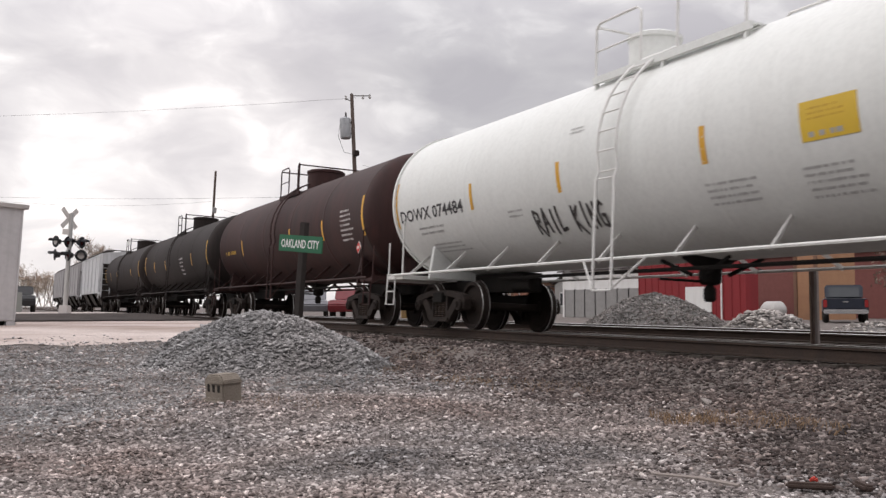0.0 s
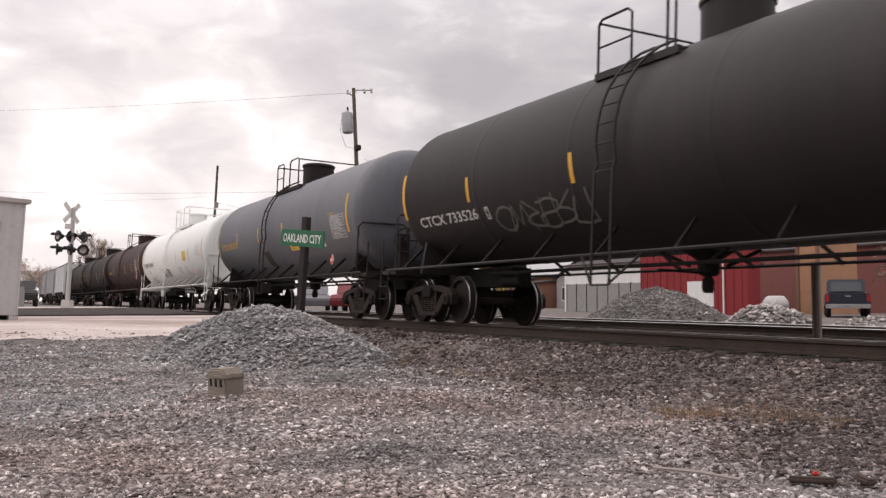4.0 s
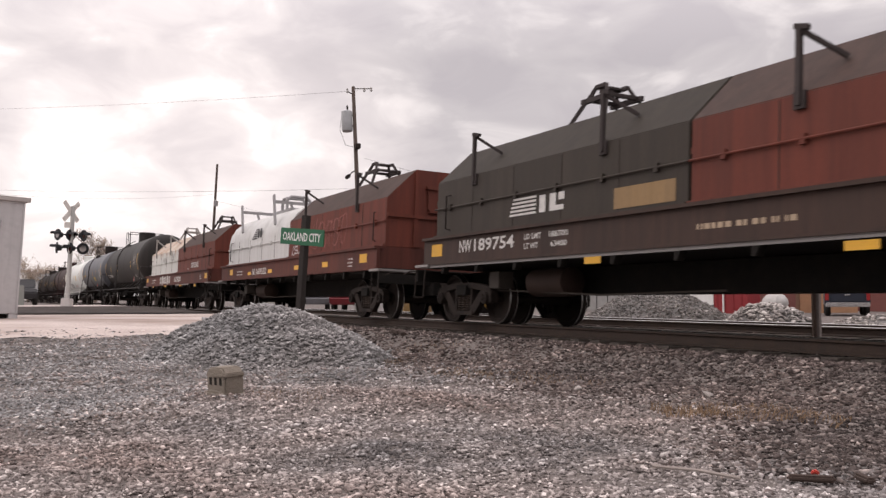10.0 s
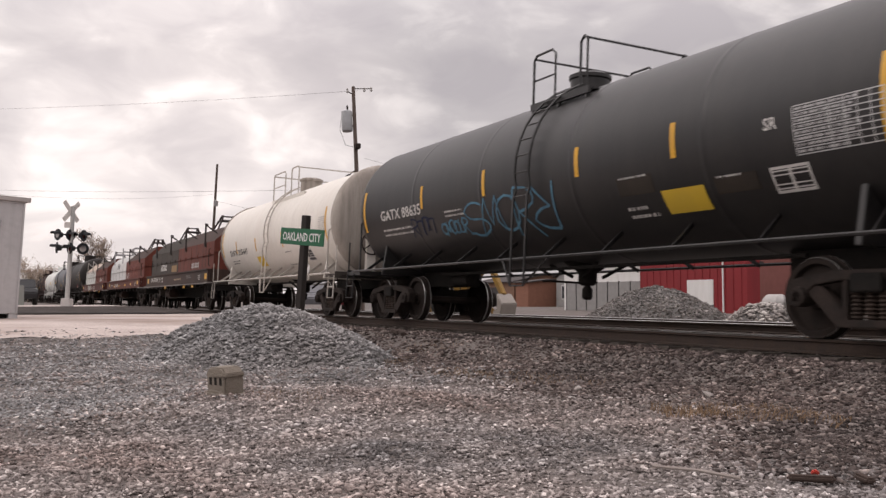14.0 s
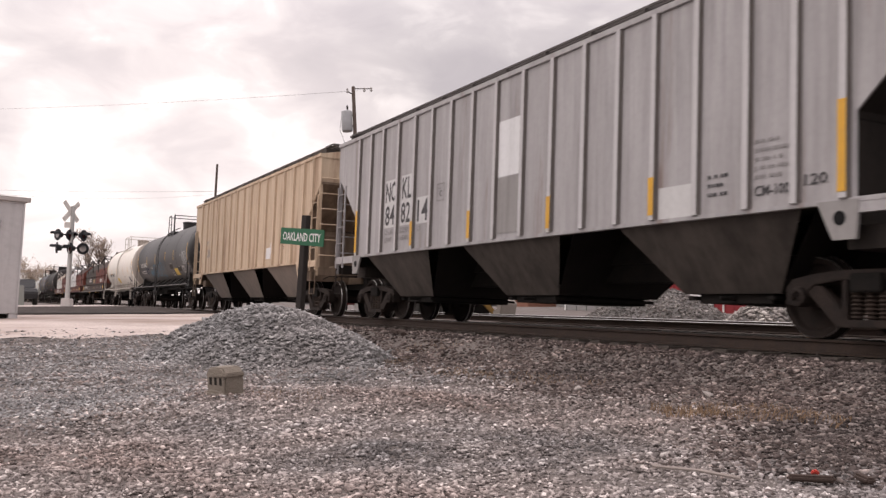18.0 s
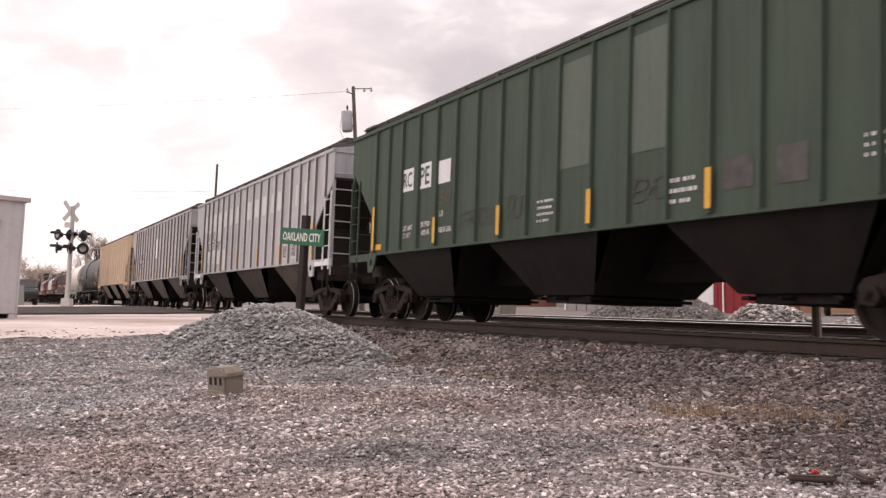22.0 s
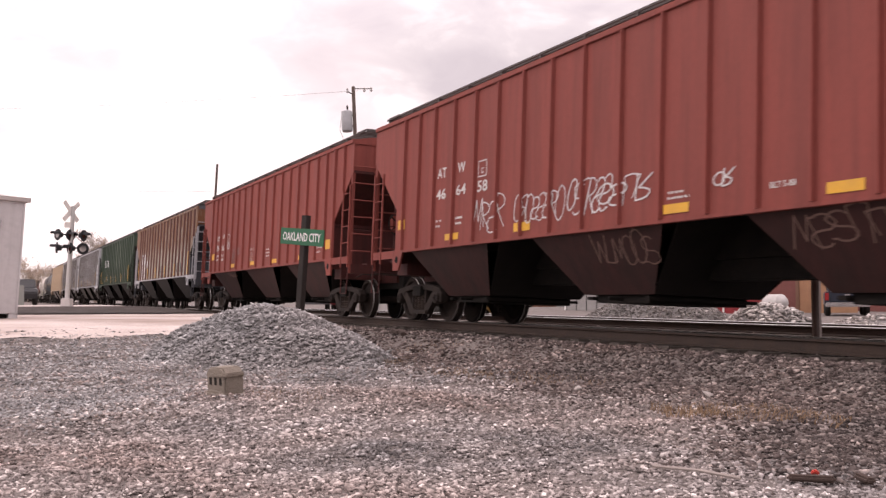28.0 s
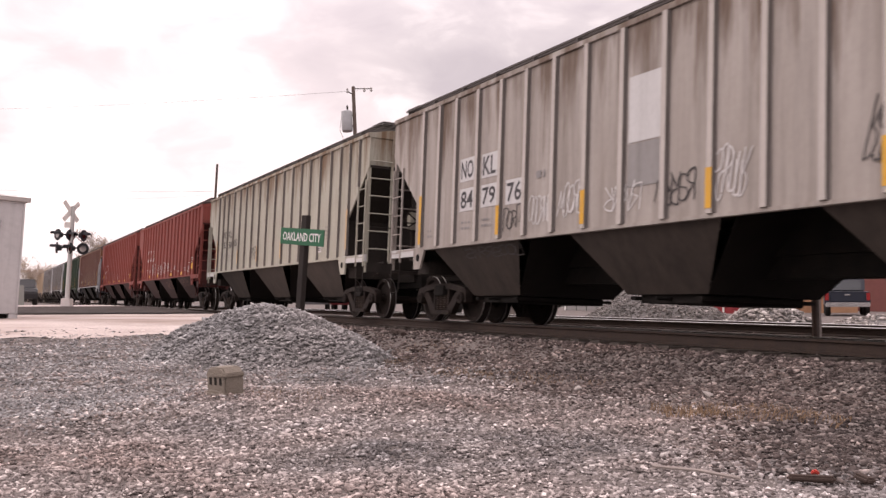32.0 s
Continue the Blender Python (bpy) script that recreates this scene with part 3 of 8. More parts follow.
class Side:
    """The near face of a car, on which marks are laid: flat at y, or round with radius r about height c."""

    def __init__(self, y=None, r=None, c=None):
        self.y, self.r, self.c = y, r, c

    def at(self, x, z, lift=0.006):
        if self.r is None:
            return (x, self.y - lift, z)
        d = max(-0.98, min(0.98, (z - self.c) / self.r))
        a = math.asin(d)
        return (x, -(self.r + lift) * math.cos(a), self.c + (self.r + lift) * d)

    def text(self, parent, text, x, z, h, material, width=None, name="lettering", label=""):
        v, f, w = letters(text)
        k = (width / w) if width else h
        g = Geo().add([self.at(x + p[0] * k, z + p[1] * h) for p in v], f)
        return part(name, g, material, parent, label, smooth=0)

    def rect(self, parent, x0, x1, z0, z1, material, name="patch", label="", lift=0.005, n=6, skew=0.0):
        g = Geo()
        m = 1 if self.r is None else n
        for i in range(m + 1):
            z = z0 + (z1 - z0) * i / m
            g.v += [self.at(x0, z, lift), self.at(x1, z, lift)]
        g.f = [(2 * i, 2 * i + 1, 2 * i + 3, 2 * i + 2) for i in range(m)]
        return part(name, g, material, parent, label)

    def lines(self, parent, x, z, w, h, rows, material, seed=1, name="small_lettering", label="rows of illegible small lettering"):
        """Writing too small to read: short bars in rows."""
        rnd = random.Random(seed)
        g = Geo()
        for i in range(rows):
            zz = z + h - (i + 1) * h / rows
            u = x
            while u < x + w * rnd.uniform(0.6, 1.0):
                b = rnd.uniform(0.18, 0.6) * h / rows
                o = len(g.v)
                g.v += [self.at(u, zz), self.at(u + b, zz), self.at(u + b, zz + 0.4 * h / rows), self.at(u, zz + 0.4 * h / rows)]
                g.f.append((o, o + 1, o + 2, o + 3))
                u += b + rnd.choice((0.16, 0.2, 0.5)) * h / rows
        ob = part(name, g, material, parent, label)
        ob["kind"] = "stuff"
        return ob

    def stroke(self, g, pts, w):
        """A painted stroke along points of the face."""
        if self.r is not None:
            cut = []
            for (x0, z0), (x1, z1) in zip(pts, pts[1:]):
                k = max(1, math.ceil(abs(z1 - z0) / 0.06))
                cut += [(x0 + (x1 - x0) * i / k, z0 + (z1 - z0) * i / k) for i in range(k)]
            pts = cut + [pts[-1]]
        for i in range(len(pts) - 1):
            (x0, z0), (x1, z1) = pts[i], pts[i + 1]
            l = math.hypot(x1 - x0, z1 - z0) or 1e-6
            nx, nz = -(z1 - z0) / l * w / 2, (x1 - x0) / l * w / 2
            ex, ez = (x1 - x0) / l * w * 0.3, (z1 - z0) / l * w * 0.3
            o = len(g.v)
            lift = 0.008 + 0.0004 * (i % 5)
            g.v += [self.at(x0 + nx - ex, z0 + nz - ez, lift), self.at(x0 - nx - ex, z0 - nz - ez, lift), self.at(x1 - nx + ex, z1 - nz + ez, lift), self.at(x1 + nx + ex, z1 + nz + ez, lift)]
            g.f.append((o, o + 1, o + 2, o + 3))

    def scrawl(self, parent, x, z, w, h, n, material, seed, thick=0.022, label="spray-painted scrawl"):
        """Spray-can scrawl: slanting loops, hooks and zigzags side by side, no letters."""
        rnd = random.Random(seed)
        g = Geo()
        slant = rnd.uniform(0.05, 0.3)
        for i in range(n):
            cx, cw = x + w * (i + 0.5) / n, rnd.choice((-1, 1)) * 0.85 * w / n
            low, high = z + h * rnd.uniform(-0.08, 0.12), z + h * rnd.uniform(0.8, 1.1)
            kind, flip = rnd.randrange(5), rnd.choice((-1, 1))
            if kind == 0:
                pts = [(math.cos(t) * 0.8, math.sin(t)) for t in (1.9 + 0.55 * k for k in range(13))]
            elif kind == 1:
                pts = [(-0.7, -1.0), (-0.6, 0.9)] + [(-0.55 + 1.2 * math.sin(t), 0.5 + 0.5 * math.cos(t)) for t in (0.5 * k for k in range(7))] + [(0.7, -1.0)]
            elif kind == 2:
                pts = [(0.75, 0.8)] + [(-0.1 + 0.75 * math.cos(t), 0.48 + 0.5 * math.sin(t)) for t in (0.7 + 0.5 * k for k in range(8))] + [(0.1 + 0.7 * math.cos(t), -0.5 + 0.5 * math.sin(t)) for t in (1.5 - 0.5 * k for k in range(9))]
            elif kind == 3:
                pts = [(-0.9, -0.9), (-0.45, 0.95), (0.0, -0.5), (0.4, 0.9), (0.9, -1.0)]
            else:
                pts = [(-0.5, 1.0), (-0.6, -0.9), (0.0, -1.0), (0.75, -0.85)] + [(0.7 - 0.1 * k, -0.6 + 0.3 * k) for k in range(5)]
            fine = []
            for px, pz in pts:
                zz = low + (high - low) * (flip * pz + 1) / 2
                fine.append((cx + px * cw * rnd.uniform(0.9, 1.1) + slant * (zz - z), zz))
            self.stroke(g, fine, thick * rnd.uniform(0.8, 1.15))
        ob = part("graffiti", g, material, parent, label)
        ob["kind"] = "stuff"
        return ob

    def tag(self, parent, text, x, z, w, h, material, thick=0.05, label="spray-painted word"):
        """A sprayed word in brush strokes."""
        g = Geo()
        cw = w / len(text)
        for i, c in enumerate(text):
            drop = 0.06 * h * math.sin(2.3 * i)
            for line in BRUSH.get(c, ()):
                pts = [(x + cw * (i + 0.1 + 0.82 * px) + 0.12 * pz * h, z + drop + pz * h) for px, pz in line]
                self.stroke(g, pts, thick)
        return part("graffiti", g, material, parent, label)


BRUSH = {"R": [[(0.1, 0), (0.1, 1), (0.8, 0.85), (0.75, 0.55), (0.1, 0.5)], [(0.3, 0.5), (0.95, -0.1)]], "A": [[(0, 0), (0.5, 1), (0.9, 0)], [(0.15, 0.35), (0.85, 0.4)]],
         "I": [[(0.5, 0), (0.5, 1)]], "L": [[(0.2, 1), (0.15, 0), (0.9, 0.08)]], "K": [[(0.15, 0), (0.15, 1)], [(0.9, 1), (0.15, 0.45), (1.0, -0.15)]],
         "N": [[(0.1, 0), (0.1, 0.95), (0.8, 0.05), (0.85, 1)]], "G": [[(0.9, 0.85), (0.5, 1), (0.1, 0.6), (0.2, 0.1), (0.8, 0), (0.9, 0.45), (0.5, 0.45)]]}


def ladder(car, x0, x1, y, z0, z1, rungs, material, name="ladder", rail=0.035):
    g = Geo()
    for x in (x0, x1):
        g.bar((x, y, z0), (x, y, z1), rail, rail, (0, 1, 0))
    lad = part(name, g, material, car)
    rung = Geo().rod([(x0, y, 0), (x1, y, 0)], 0.012, 5).mesh("rung")
    rung.materials.append(material)
    for i in range(rungs):
        r = part("rung", rung, None, lad)
        r.location = (0, 0, z0 + (z1 - z0) * (i + 0.5) / rungs)
    return lad


def brake_wheel(car, x, y, z, r, material):
    g = Geo()
    g.rod([(x, y + r * math.cos(a), z + r * math.sin(a)) for a in (2 * math.pi * i / 20 for i in range(21))], 0.018, 6)
    for k in range(5):
        a = 2 * math.pi * k / 5
        g.bar((x, y, z), (x, y + r * math.cos(a), z + r * math.sin(a)), 0.03, 0.012, (1, 0, 0))
    g.lathe([(-0.03, 0.05), (0.06, 0.05)], (x, y, z), "x", 10)
    part("brake_wheel", g, material, car)


# -- covered hopper --
class BayFace(Side):
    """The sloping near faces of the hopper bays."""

    def __init__(self):
        self.y, self.r, self.c = -1.51, None, None

    def at(self, x, z, lift=0.01):
        return (x, -1.51 + (1.40 - z) * 0.589 - lift, z - lift * 0.5)


RIBS = (2.19, 2.9, 3.6, 4.43, 5.25, 6.05, 6.86, 7.7, 8.55, 9.43, 10.28, 11.13, 11.93, 12.7, 13.5, 14.33, 15.03, 15.66)


def hopper(spec):
    n, top = spec.get("length", 17.7), 4.14
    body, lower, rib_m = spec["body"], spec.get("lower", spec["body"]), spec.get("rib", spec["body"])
    trim = spec.get("trim", body)
    end_m = spec.get("end", body)
    # recessed ends: grime, with the shade between cars put into the colour
    end_dark = spec.get("endwall", M("sooty_shaded_end", (0.026, 0.022, 0.02), 0.85, 0.0, (0.045, 0.036, 0.03), 0.6, 1.5, (2, 2, 0.3), grain=0.2, grain_scale=14))
    car = thing("hopper_car", spec["label"], "freight car", "train")
    a, b = 0.70, n - 0.70                   # body ends at the eaves
    ia, ib = a + 1.26, b - 1.26             # inner ends of the side sheets
    sill, hip = 1.40, 2.28
    side_y = 1.54
    outline = [(a, top), (a, 3.40), (ia, hip), (ia, sill), (ib, sill), (ib, hip), (b, 3.40), (b, top)]
    for q in (-1, 1):
        part("side_sheet", Geo().prism(outline, *sorted((q * side_y, q * (side_y - 0.03)))), body, car)
        part("side_sill", Geo().box(ia - 0.9, ib + 0.9, *sorted((q * (side_y - 0.05), q * (side_y + 0.025))), sill - 0.035, sill + 0.02), trim, car, bevel=0.006)
        part("top_chord", Geo().box(a, b, *sorted((q * (side_y - 0.04), q * (side_y + 0.035))), top - 0.03, top + 0.06), body, car, bevel=0.008)
    wide = 0.062 if spec.get("hat", True) else 0.03
    profile = [(-wide, 0.0), (-wide + 0.015, -0.06), (wide - 0.015, -0.06), (wide, 0.0)]
    rib = Geo().prism(profile, sill + 0.02, top - 0.03, "z").mesh("rib", 20)
    rib.materials.append(rib_m)
    short = Geo().prism(profile, 3.0, top - 0.03, "z").mesh("rib", 20)
    short.materials.append(rib_m)
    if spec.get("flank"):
        # flanks painted darker: grime, and the shadow lines beside the ribs
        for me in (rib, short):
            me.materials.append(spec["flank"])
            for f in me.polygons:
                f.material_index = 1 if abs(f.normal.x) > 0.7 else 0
    count = spec.get("ribs")
    if count:
        spots = [(ia + 0.06 + (ib - ia - 0.12) * i / (count - 1), rib) for i in range(count)]
    else:
        spots = [(x + spec.get("shift", 0.0), rib) for x in RIBS]
    spots += [(ib + 0.72, short)]
    for x, me in spots:
        for q in (-1, 1):
            r = part("rib", me, None, car)
            r.location = (x, q * side_y, 0)
            r.rotation_euler = (0, 0, 0 if q < 0 else math.pi)
    # roof with a running board and trough hatches
    arch = [(-side_y, top + 0.05), (-1.1, top + 0.14), (-0.5, top + 0.20), (0, top + 0.215), (0.5, top + 0.20), (1.1, top + 0.14), (side_y, top + 0.05)]
    part("roof", Geo().prism(arch + [(side_y - 0.03, top - 0.05), (-side_y + 0.03, top - 0.05)], a, b, "x"), end_m, car)
    hatches = spec.get("hatches", 4)
    if spec.get("round_hatches"):
        me = Geo().lathe([(0, 0.4), (0.1, 0.4), (0.16, 0.33), (0.17, 0.0)], n=16, cap=False).mesh("hatch_cover")
        me.materials.append(end_m)
        for i in range(10):
            for q in (-0.75, 0.75):
                h = part("hatch_cover", me, None, car)
                h.location = (a + 1.2 + (b - a - 2.4) * i / 9, q, top + 0.16)
    else:
        me = Geo().box(-1.75, 1.75, -0.28, 0.28, 0, 0.13).mesh("hatch_cover", 30, 0.03)
        me.materials.append(end_m)
        for i in range(hatches):
            h = part("hatch_cover", me, None, car)
            h.location = (a + (b - a) * (i + 0.5) / hatches, 0, top + 0.2)
    dark = spec.get("walk", M("roof_walk", (0.10, 0.09, 0.085), 0.7, 0.3, grain=0.3))
    for q in (-1, 1):
        g = Geo()
        for k in range(7):
            yy = q * (0.75 + 0.09 * k)
            g.box(a - 0.02, b + 0.02, yy - 0.014, yy + 0.014, top + 0.265, top + 0.30)
        x = a + 0.1
        while x < b:
            g.box(x, x + 0.04, *sorted((q * 0.72, q * 1.31)), top + 0.08, top + 0.275)
            x += 1.25
        part("running_board", g, dark, car)
    for x, q in ((a, -1), (b, 1)):
        g = Geo()
        for k in range(16):
            yy = -1.25 + 2.5 * k / 15
            g.box(*sorted((x, x - q * 0.55)), yy - 0.018, yy + 0.018, top + 0.305, top + 0.335)
        g.box(*sorted((x, x + 0.03)), -1.25, 1.25, top + 0.28, top + 0.34)
        part("end_platform", g, dark, car)["kind"] = "stuff"
    # hoppers
    bays = spec.get("bays", 3)
    w = (ib - ia) / bays
    low_z, half, lip = 0.50, 0.82, 0.98
    for i in range(bays):
        c = ia + w * (i + 0.5)
        g = Geo()
        gap = spec.get("gap", 0.7)             # the bays stand apart; their floors run on upwards inside
        l, r = c - w / 2 + gap, c + w / 2 - gap
        y1 = side_y - 0.03
        g.add([(l, -y1, sill), (r, -y1, sill), (r, y1, sill), (l, y1, sill), (c - half, -lip, low_z), (c + half, -lip, low_z), (c + half, lip, low_z), (c - half, lip, low_z)],
              [(0, 1, 5, 4), (2, 3, 7, 6), (4, 5, 6, 7), (3, 2, 1, 0)])
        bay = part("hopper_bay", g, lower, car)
        rise = sill + gap * (sill - low_z) / (w / 2 - gap - half)
        # floor sheets near black: grime, plus the gap's deep shade put into the colour
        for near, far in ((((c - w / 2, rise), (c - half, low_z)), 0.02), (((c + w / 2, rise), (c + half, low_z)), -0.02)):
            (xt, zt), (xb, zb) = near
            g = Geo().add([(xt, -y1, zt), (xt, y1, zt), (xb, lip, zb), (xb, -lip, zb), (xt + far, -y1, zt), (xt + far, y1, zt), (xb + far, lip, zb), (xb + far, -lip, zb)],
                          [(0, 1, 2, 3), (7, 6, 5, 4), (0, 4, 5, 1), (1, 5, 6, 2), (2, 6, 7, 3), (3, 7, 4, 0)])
            part("floor_sheet", g, M("sooty_shaded_floor", (0.014, 0.012, 0.011), 0.9, 0.0, (0.024, 0.02, 0.018), 0.6, 2), bay, "sooty sloping floor sheet, darkened for the shade between bays")
        g = Geo().box(c - half + 0.2, c + half - 0.2, -0.9, 0.9, 0.38, low_z + 0.02)
        g.rod([(c, -1.15, 0.44), (c, 1.15, 0.44)], 0.03, 8)
        g.box(c - half + 0.08, c - half + 0.2, -1.0, 1.0, 0.42, 0.47)
        g.box(c + half - 0.2, c + half - 0.08, -1.0, 1.0, 0.42, 0.47)
        part("outlet_gate", g, spec.get("gate", steel_black), car, bevel=0.008)
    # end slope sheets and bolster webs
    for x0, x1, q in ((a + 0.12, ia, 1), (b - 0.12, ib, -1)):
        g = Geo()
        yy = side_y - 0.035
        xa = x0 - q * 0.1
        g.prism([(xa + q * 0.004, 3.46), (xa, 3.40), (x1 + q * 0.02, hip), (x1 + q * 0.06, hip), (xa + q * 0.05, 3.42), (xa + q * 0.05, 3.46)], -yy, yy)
        part("slope_sheet", g, end_dark, car)
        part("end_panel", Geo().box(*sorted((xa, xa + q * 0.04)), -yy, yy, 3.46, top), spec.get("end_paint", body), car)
        part("end_wall", Geo().box(*sorted((x1 + q * 0.01, x1 + q * 0.05)), -yy, yy, sill - 0.25, hip + 0.02), end_dark, car)
        for s in (-1, 1):
            # jacking plate over the truck; a black disc paints its opening's darkness
            g = Geo().prism([(x1 - q * 0.06, sill), (x1 + q * 0.46, sill), (x1 + q * 0.26, 1.0), (x1 - q * 0.02, 1.0)], *sorted((s * 1.53, s * 1.57)))
            jack = part("jacking_plate", g, spec.get("jack", trim), car)
            part("hole", Geo().lathe([(s * 1.573, 0.075), (s * 1.576, 0.075)], (x1 + q * 0.17, 0, 1.22), "y", 12), M("hole_black", (0.01, 0.01, 0.01), 0.9), jack)
        g = Geo().box(*sorted((x1 + q * 0.02, x1 - q * 0.04)), -0.35, 0.35, 1.0, 2.2)
        g.box(*sorted((x0 - q * 0.05, x1 + q * 0.5)), -0.28, 0.28, 0.86, 1.14)
        g.box(*sorted((x1 - q * 0.25, x1 + q * 0.25)), -1.35, 1.35, 0.92, 1.16)
        part("bolster_web", g, end_dark, car)
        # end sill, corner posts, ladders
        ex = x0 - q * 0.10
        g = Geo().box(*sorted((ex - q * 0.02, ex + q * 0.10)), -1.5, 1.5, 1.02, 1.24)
        part("end_sill", g, end_dark, car, bevel=0.01)
        for s in (-1, 1):
            g = Geo().bar((ex + q * 0.05, s * 1.5, 1.02), (ex + q * 0.05, s * 1.5, top), 0.09, 0.07, (0, 1, 0))
            part("corner_post", g, trim, car, bevel=0.006)
            g = Geo().box(*sorted((ex, x1 + q * 0.1)), *sorted((s * 1.5, s * 1.56)), 1.26, 1.42)
            part("side_sill_end", g, spec.get("sill_end", trim), car)
            ladder(car, ex + q * 0.06, ex + q * 0.52, s * 1.56, 1.16, 3.12, 5, spec.get("ladder", trim), "side_ladder")
            part("sill_step", Geo().rod([(ex + q * 0.06, s * 1.54, 1.18), (ex + q * 0.08, s * 1.56, 0.55), (ex + q * 0.46, s * 1.56, 0.55), (ex + q * 0.50, s * 1.54, 1.18)], 0.016, 6), spec.get("step", end_dark), car)
            lad = part("end_ladder", Geo().bar((ex, s * 0.96, 1.24), (ex, s * 0.96, top), 0.05, 0.05, (0, 1, 0)), trim, car)
            me = Geo().rod([(ex - q * 0.02, s * 1.5, 0), (ex - q * 0.06, s * 1.48, 0), (ex - q * 0.06, s * 0.98, 0), (ex - q * 0.02, s * 0.96, 0)], 0.016, 5).mesh("rung")
            me.materials.append(trim)
            for z in (1.55, 1.95, 2.35, 2.75, 3.15, 3.55):
                part("rung", me, None, lad).location = (0, 0, z)
        for yy in (-0.36, 0.36):
            part("end_post", Geo().bar((ex + q * 0.05, yy, 1.1), (ex + q * 0.05, yy, 3.5), 0.08, 0.09, (0, 1, 0)), end_dark, car)
        g = Geo().box(*sorted((ex - q * 0.02, ex + q * 0.30)), -1.1, 1.1, 1.24, 1.28)
        g.rod([(ex - q * 0.03, -1.45, 2.05), (ex - q * 0.03, 1.45, 2.05)], 0.014, 5)
        part("crossover_step", g, end_dark, car)
    brake_wheel(car, b + 0.12, -0.35, 2.25, 0.28, steel_dark)
    part("brake_housing", Geo().box(b - 0.12, b + 0.08, -0.5, -0.18, 2.05, 2.45), end_m, car, bevel=0.02)
    part("brake_cylinder", Geo().lathe([(0, 0.10), (0.02, 0.14), (0.5, 0.14), (0.56, 0.08)], (a + 0.45, -0.7, 1.35), "x", 14), end_m, car)
    part("centre_sill", Geo().box(0.5, n - 0.5, -0.22, 0.22, 0.72, 1.02).box(ia + 0.1, ib - 0.1, -0.3, 0.3, 1.0, 1.7), steel_black, car)
    add_truck(car, spec.get("truck", 2.2))
    add_truck(car, n - spec.get("truck", 2.2))
    add_couplers(car, n)
    face = Side(y=-side_y - 0.004)
    for x0, x1, z0, z1 in spec.get("yellow", ()):
        lift = 0.006
        if x1 - x0 < 0.2 and not count:
            # upright strips are stuck on the face of a rib
            near = min((x for x, me in spots), key=lambda x: abs(x - x0 - 0.06))
            x0, x1, lift = near - 0.055, near + 0.05, 0.062
        face.rect(car, x0, x1, z0, z1, spec.get("strip", yellow), "reflector", "yellow reflective strip", lift)
    for x0, x1, z0, z1, m in spec.get("patches", ()):
        face.rect(car, x0, x1, z0, z1, m, "patch", "lighter painted patch", 0.003)
    for x0, x1, z0, z1, m in spec.get("frames", ()):
        g = Geo()
        for p in ([(x0, z0), (x1, z0)], [(x1, z0), (x1, z1)], [(x1, z1), (x0, z1)], [(x0, z1), (x0, z0)]):
            face.stroke(g, p, 0.018)
        part("stencil_frame", g, m, car)
    for t, x, z, h, m, w in spec.get("texts", ()):
        face.text(car, t, x, z, h, m, w)
    for x, z, w_, h, rows, m, seed in spec.get("lines", ()):
        face.lines(car, x, z, w_, h, rows, m, seed)
    for x, z, w_, h, k, m, seed in spec.get("scrawls", ()):
        face.scrawl(car, x, z, w_, h, k, m, seed)
    for x, z, w_, h, k, m, seed in spec.get("bay_scrawls", ()):
        BayFace().scrawl(car, x, z, w_, h, k, m, seed)
    return car, n


# -- tank car --
class HeadFace(Side):
    """The rounded rear head of a tank, on which marks are laid."""

    def __init__(self, x, depth, r, c, flat):
        self.y, self.r, self.c = None, r, c
        self.x, self.depth, self.flat = x, depth, flat

    def at(self, y, z, lift=0.008):
        q = min(0.98, math.hypot(y, z - self.c) / self.r)
        return (self.x + self.depth * math.sqrt(1 - q ** (2 / self.flat)) + lift, y, z)


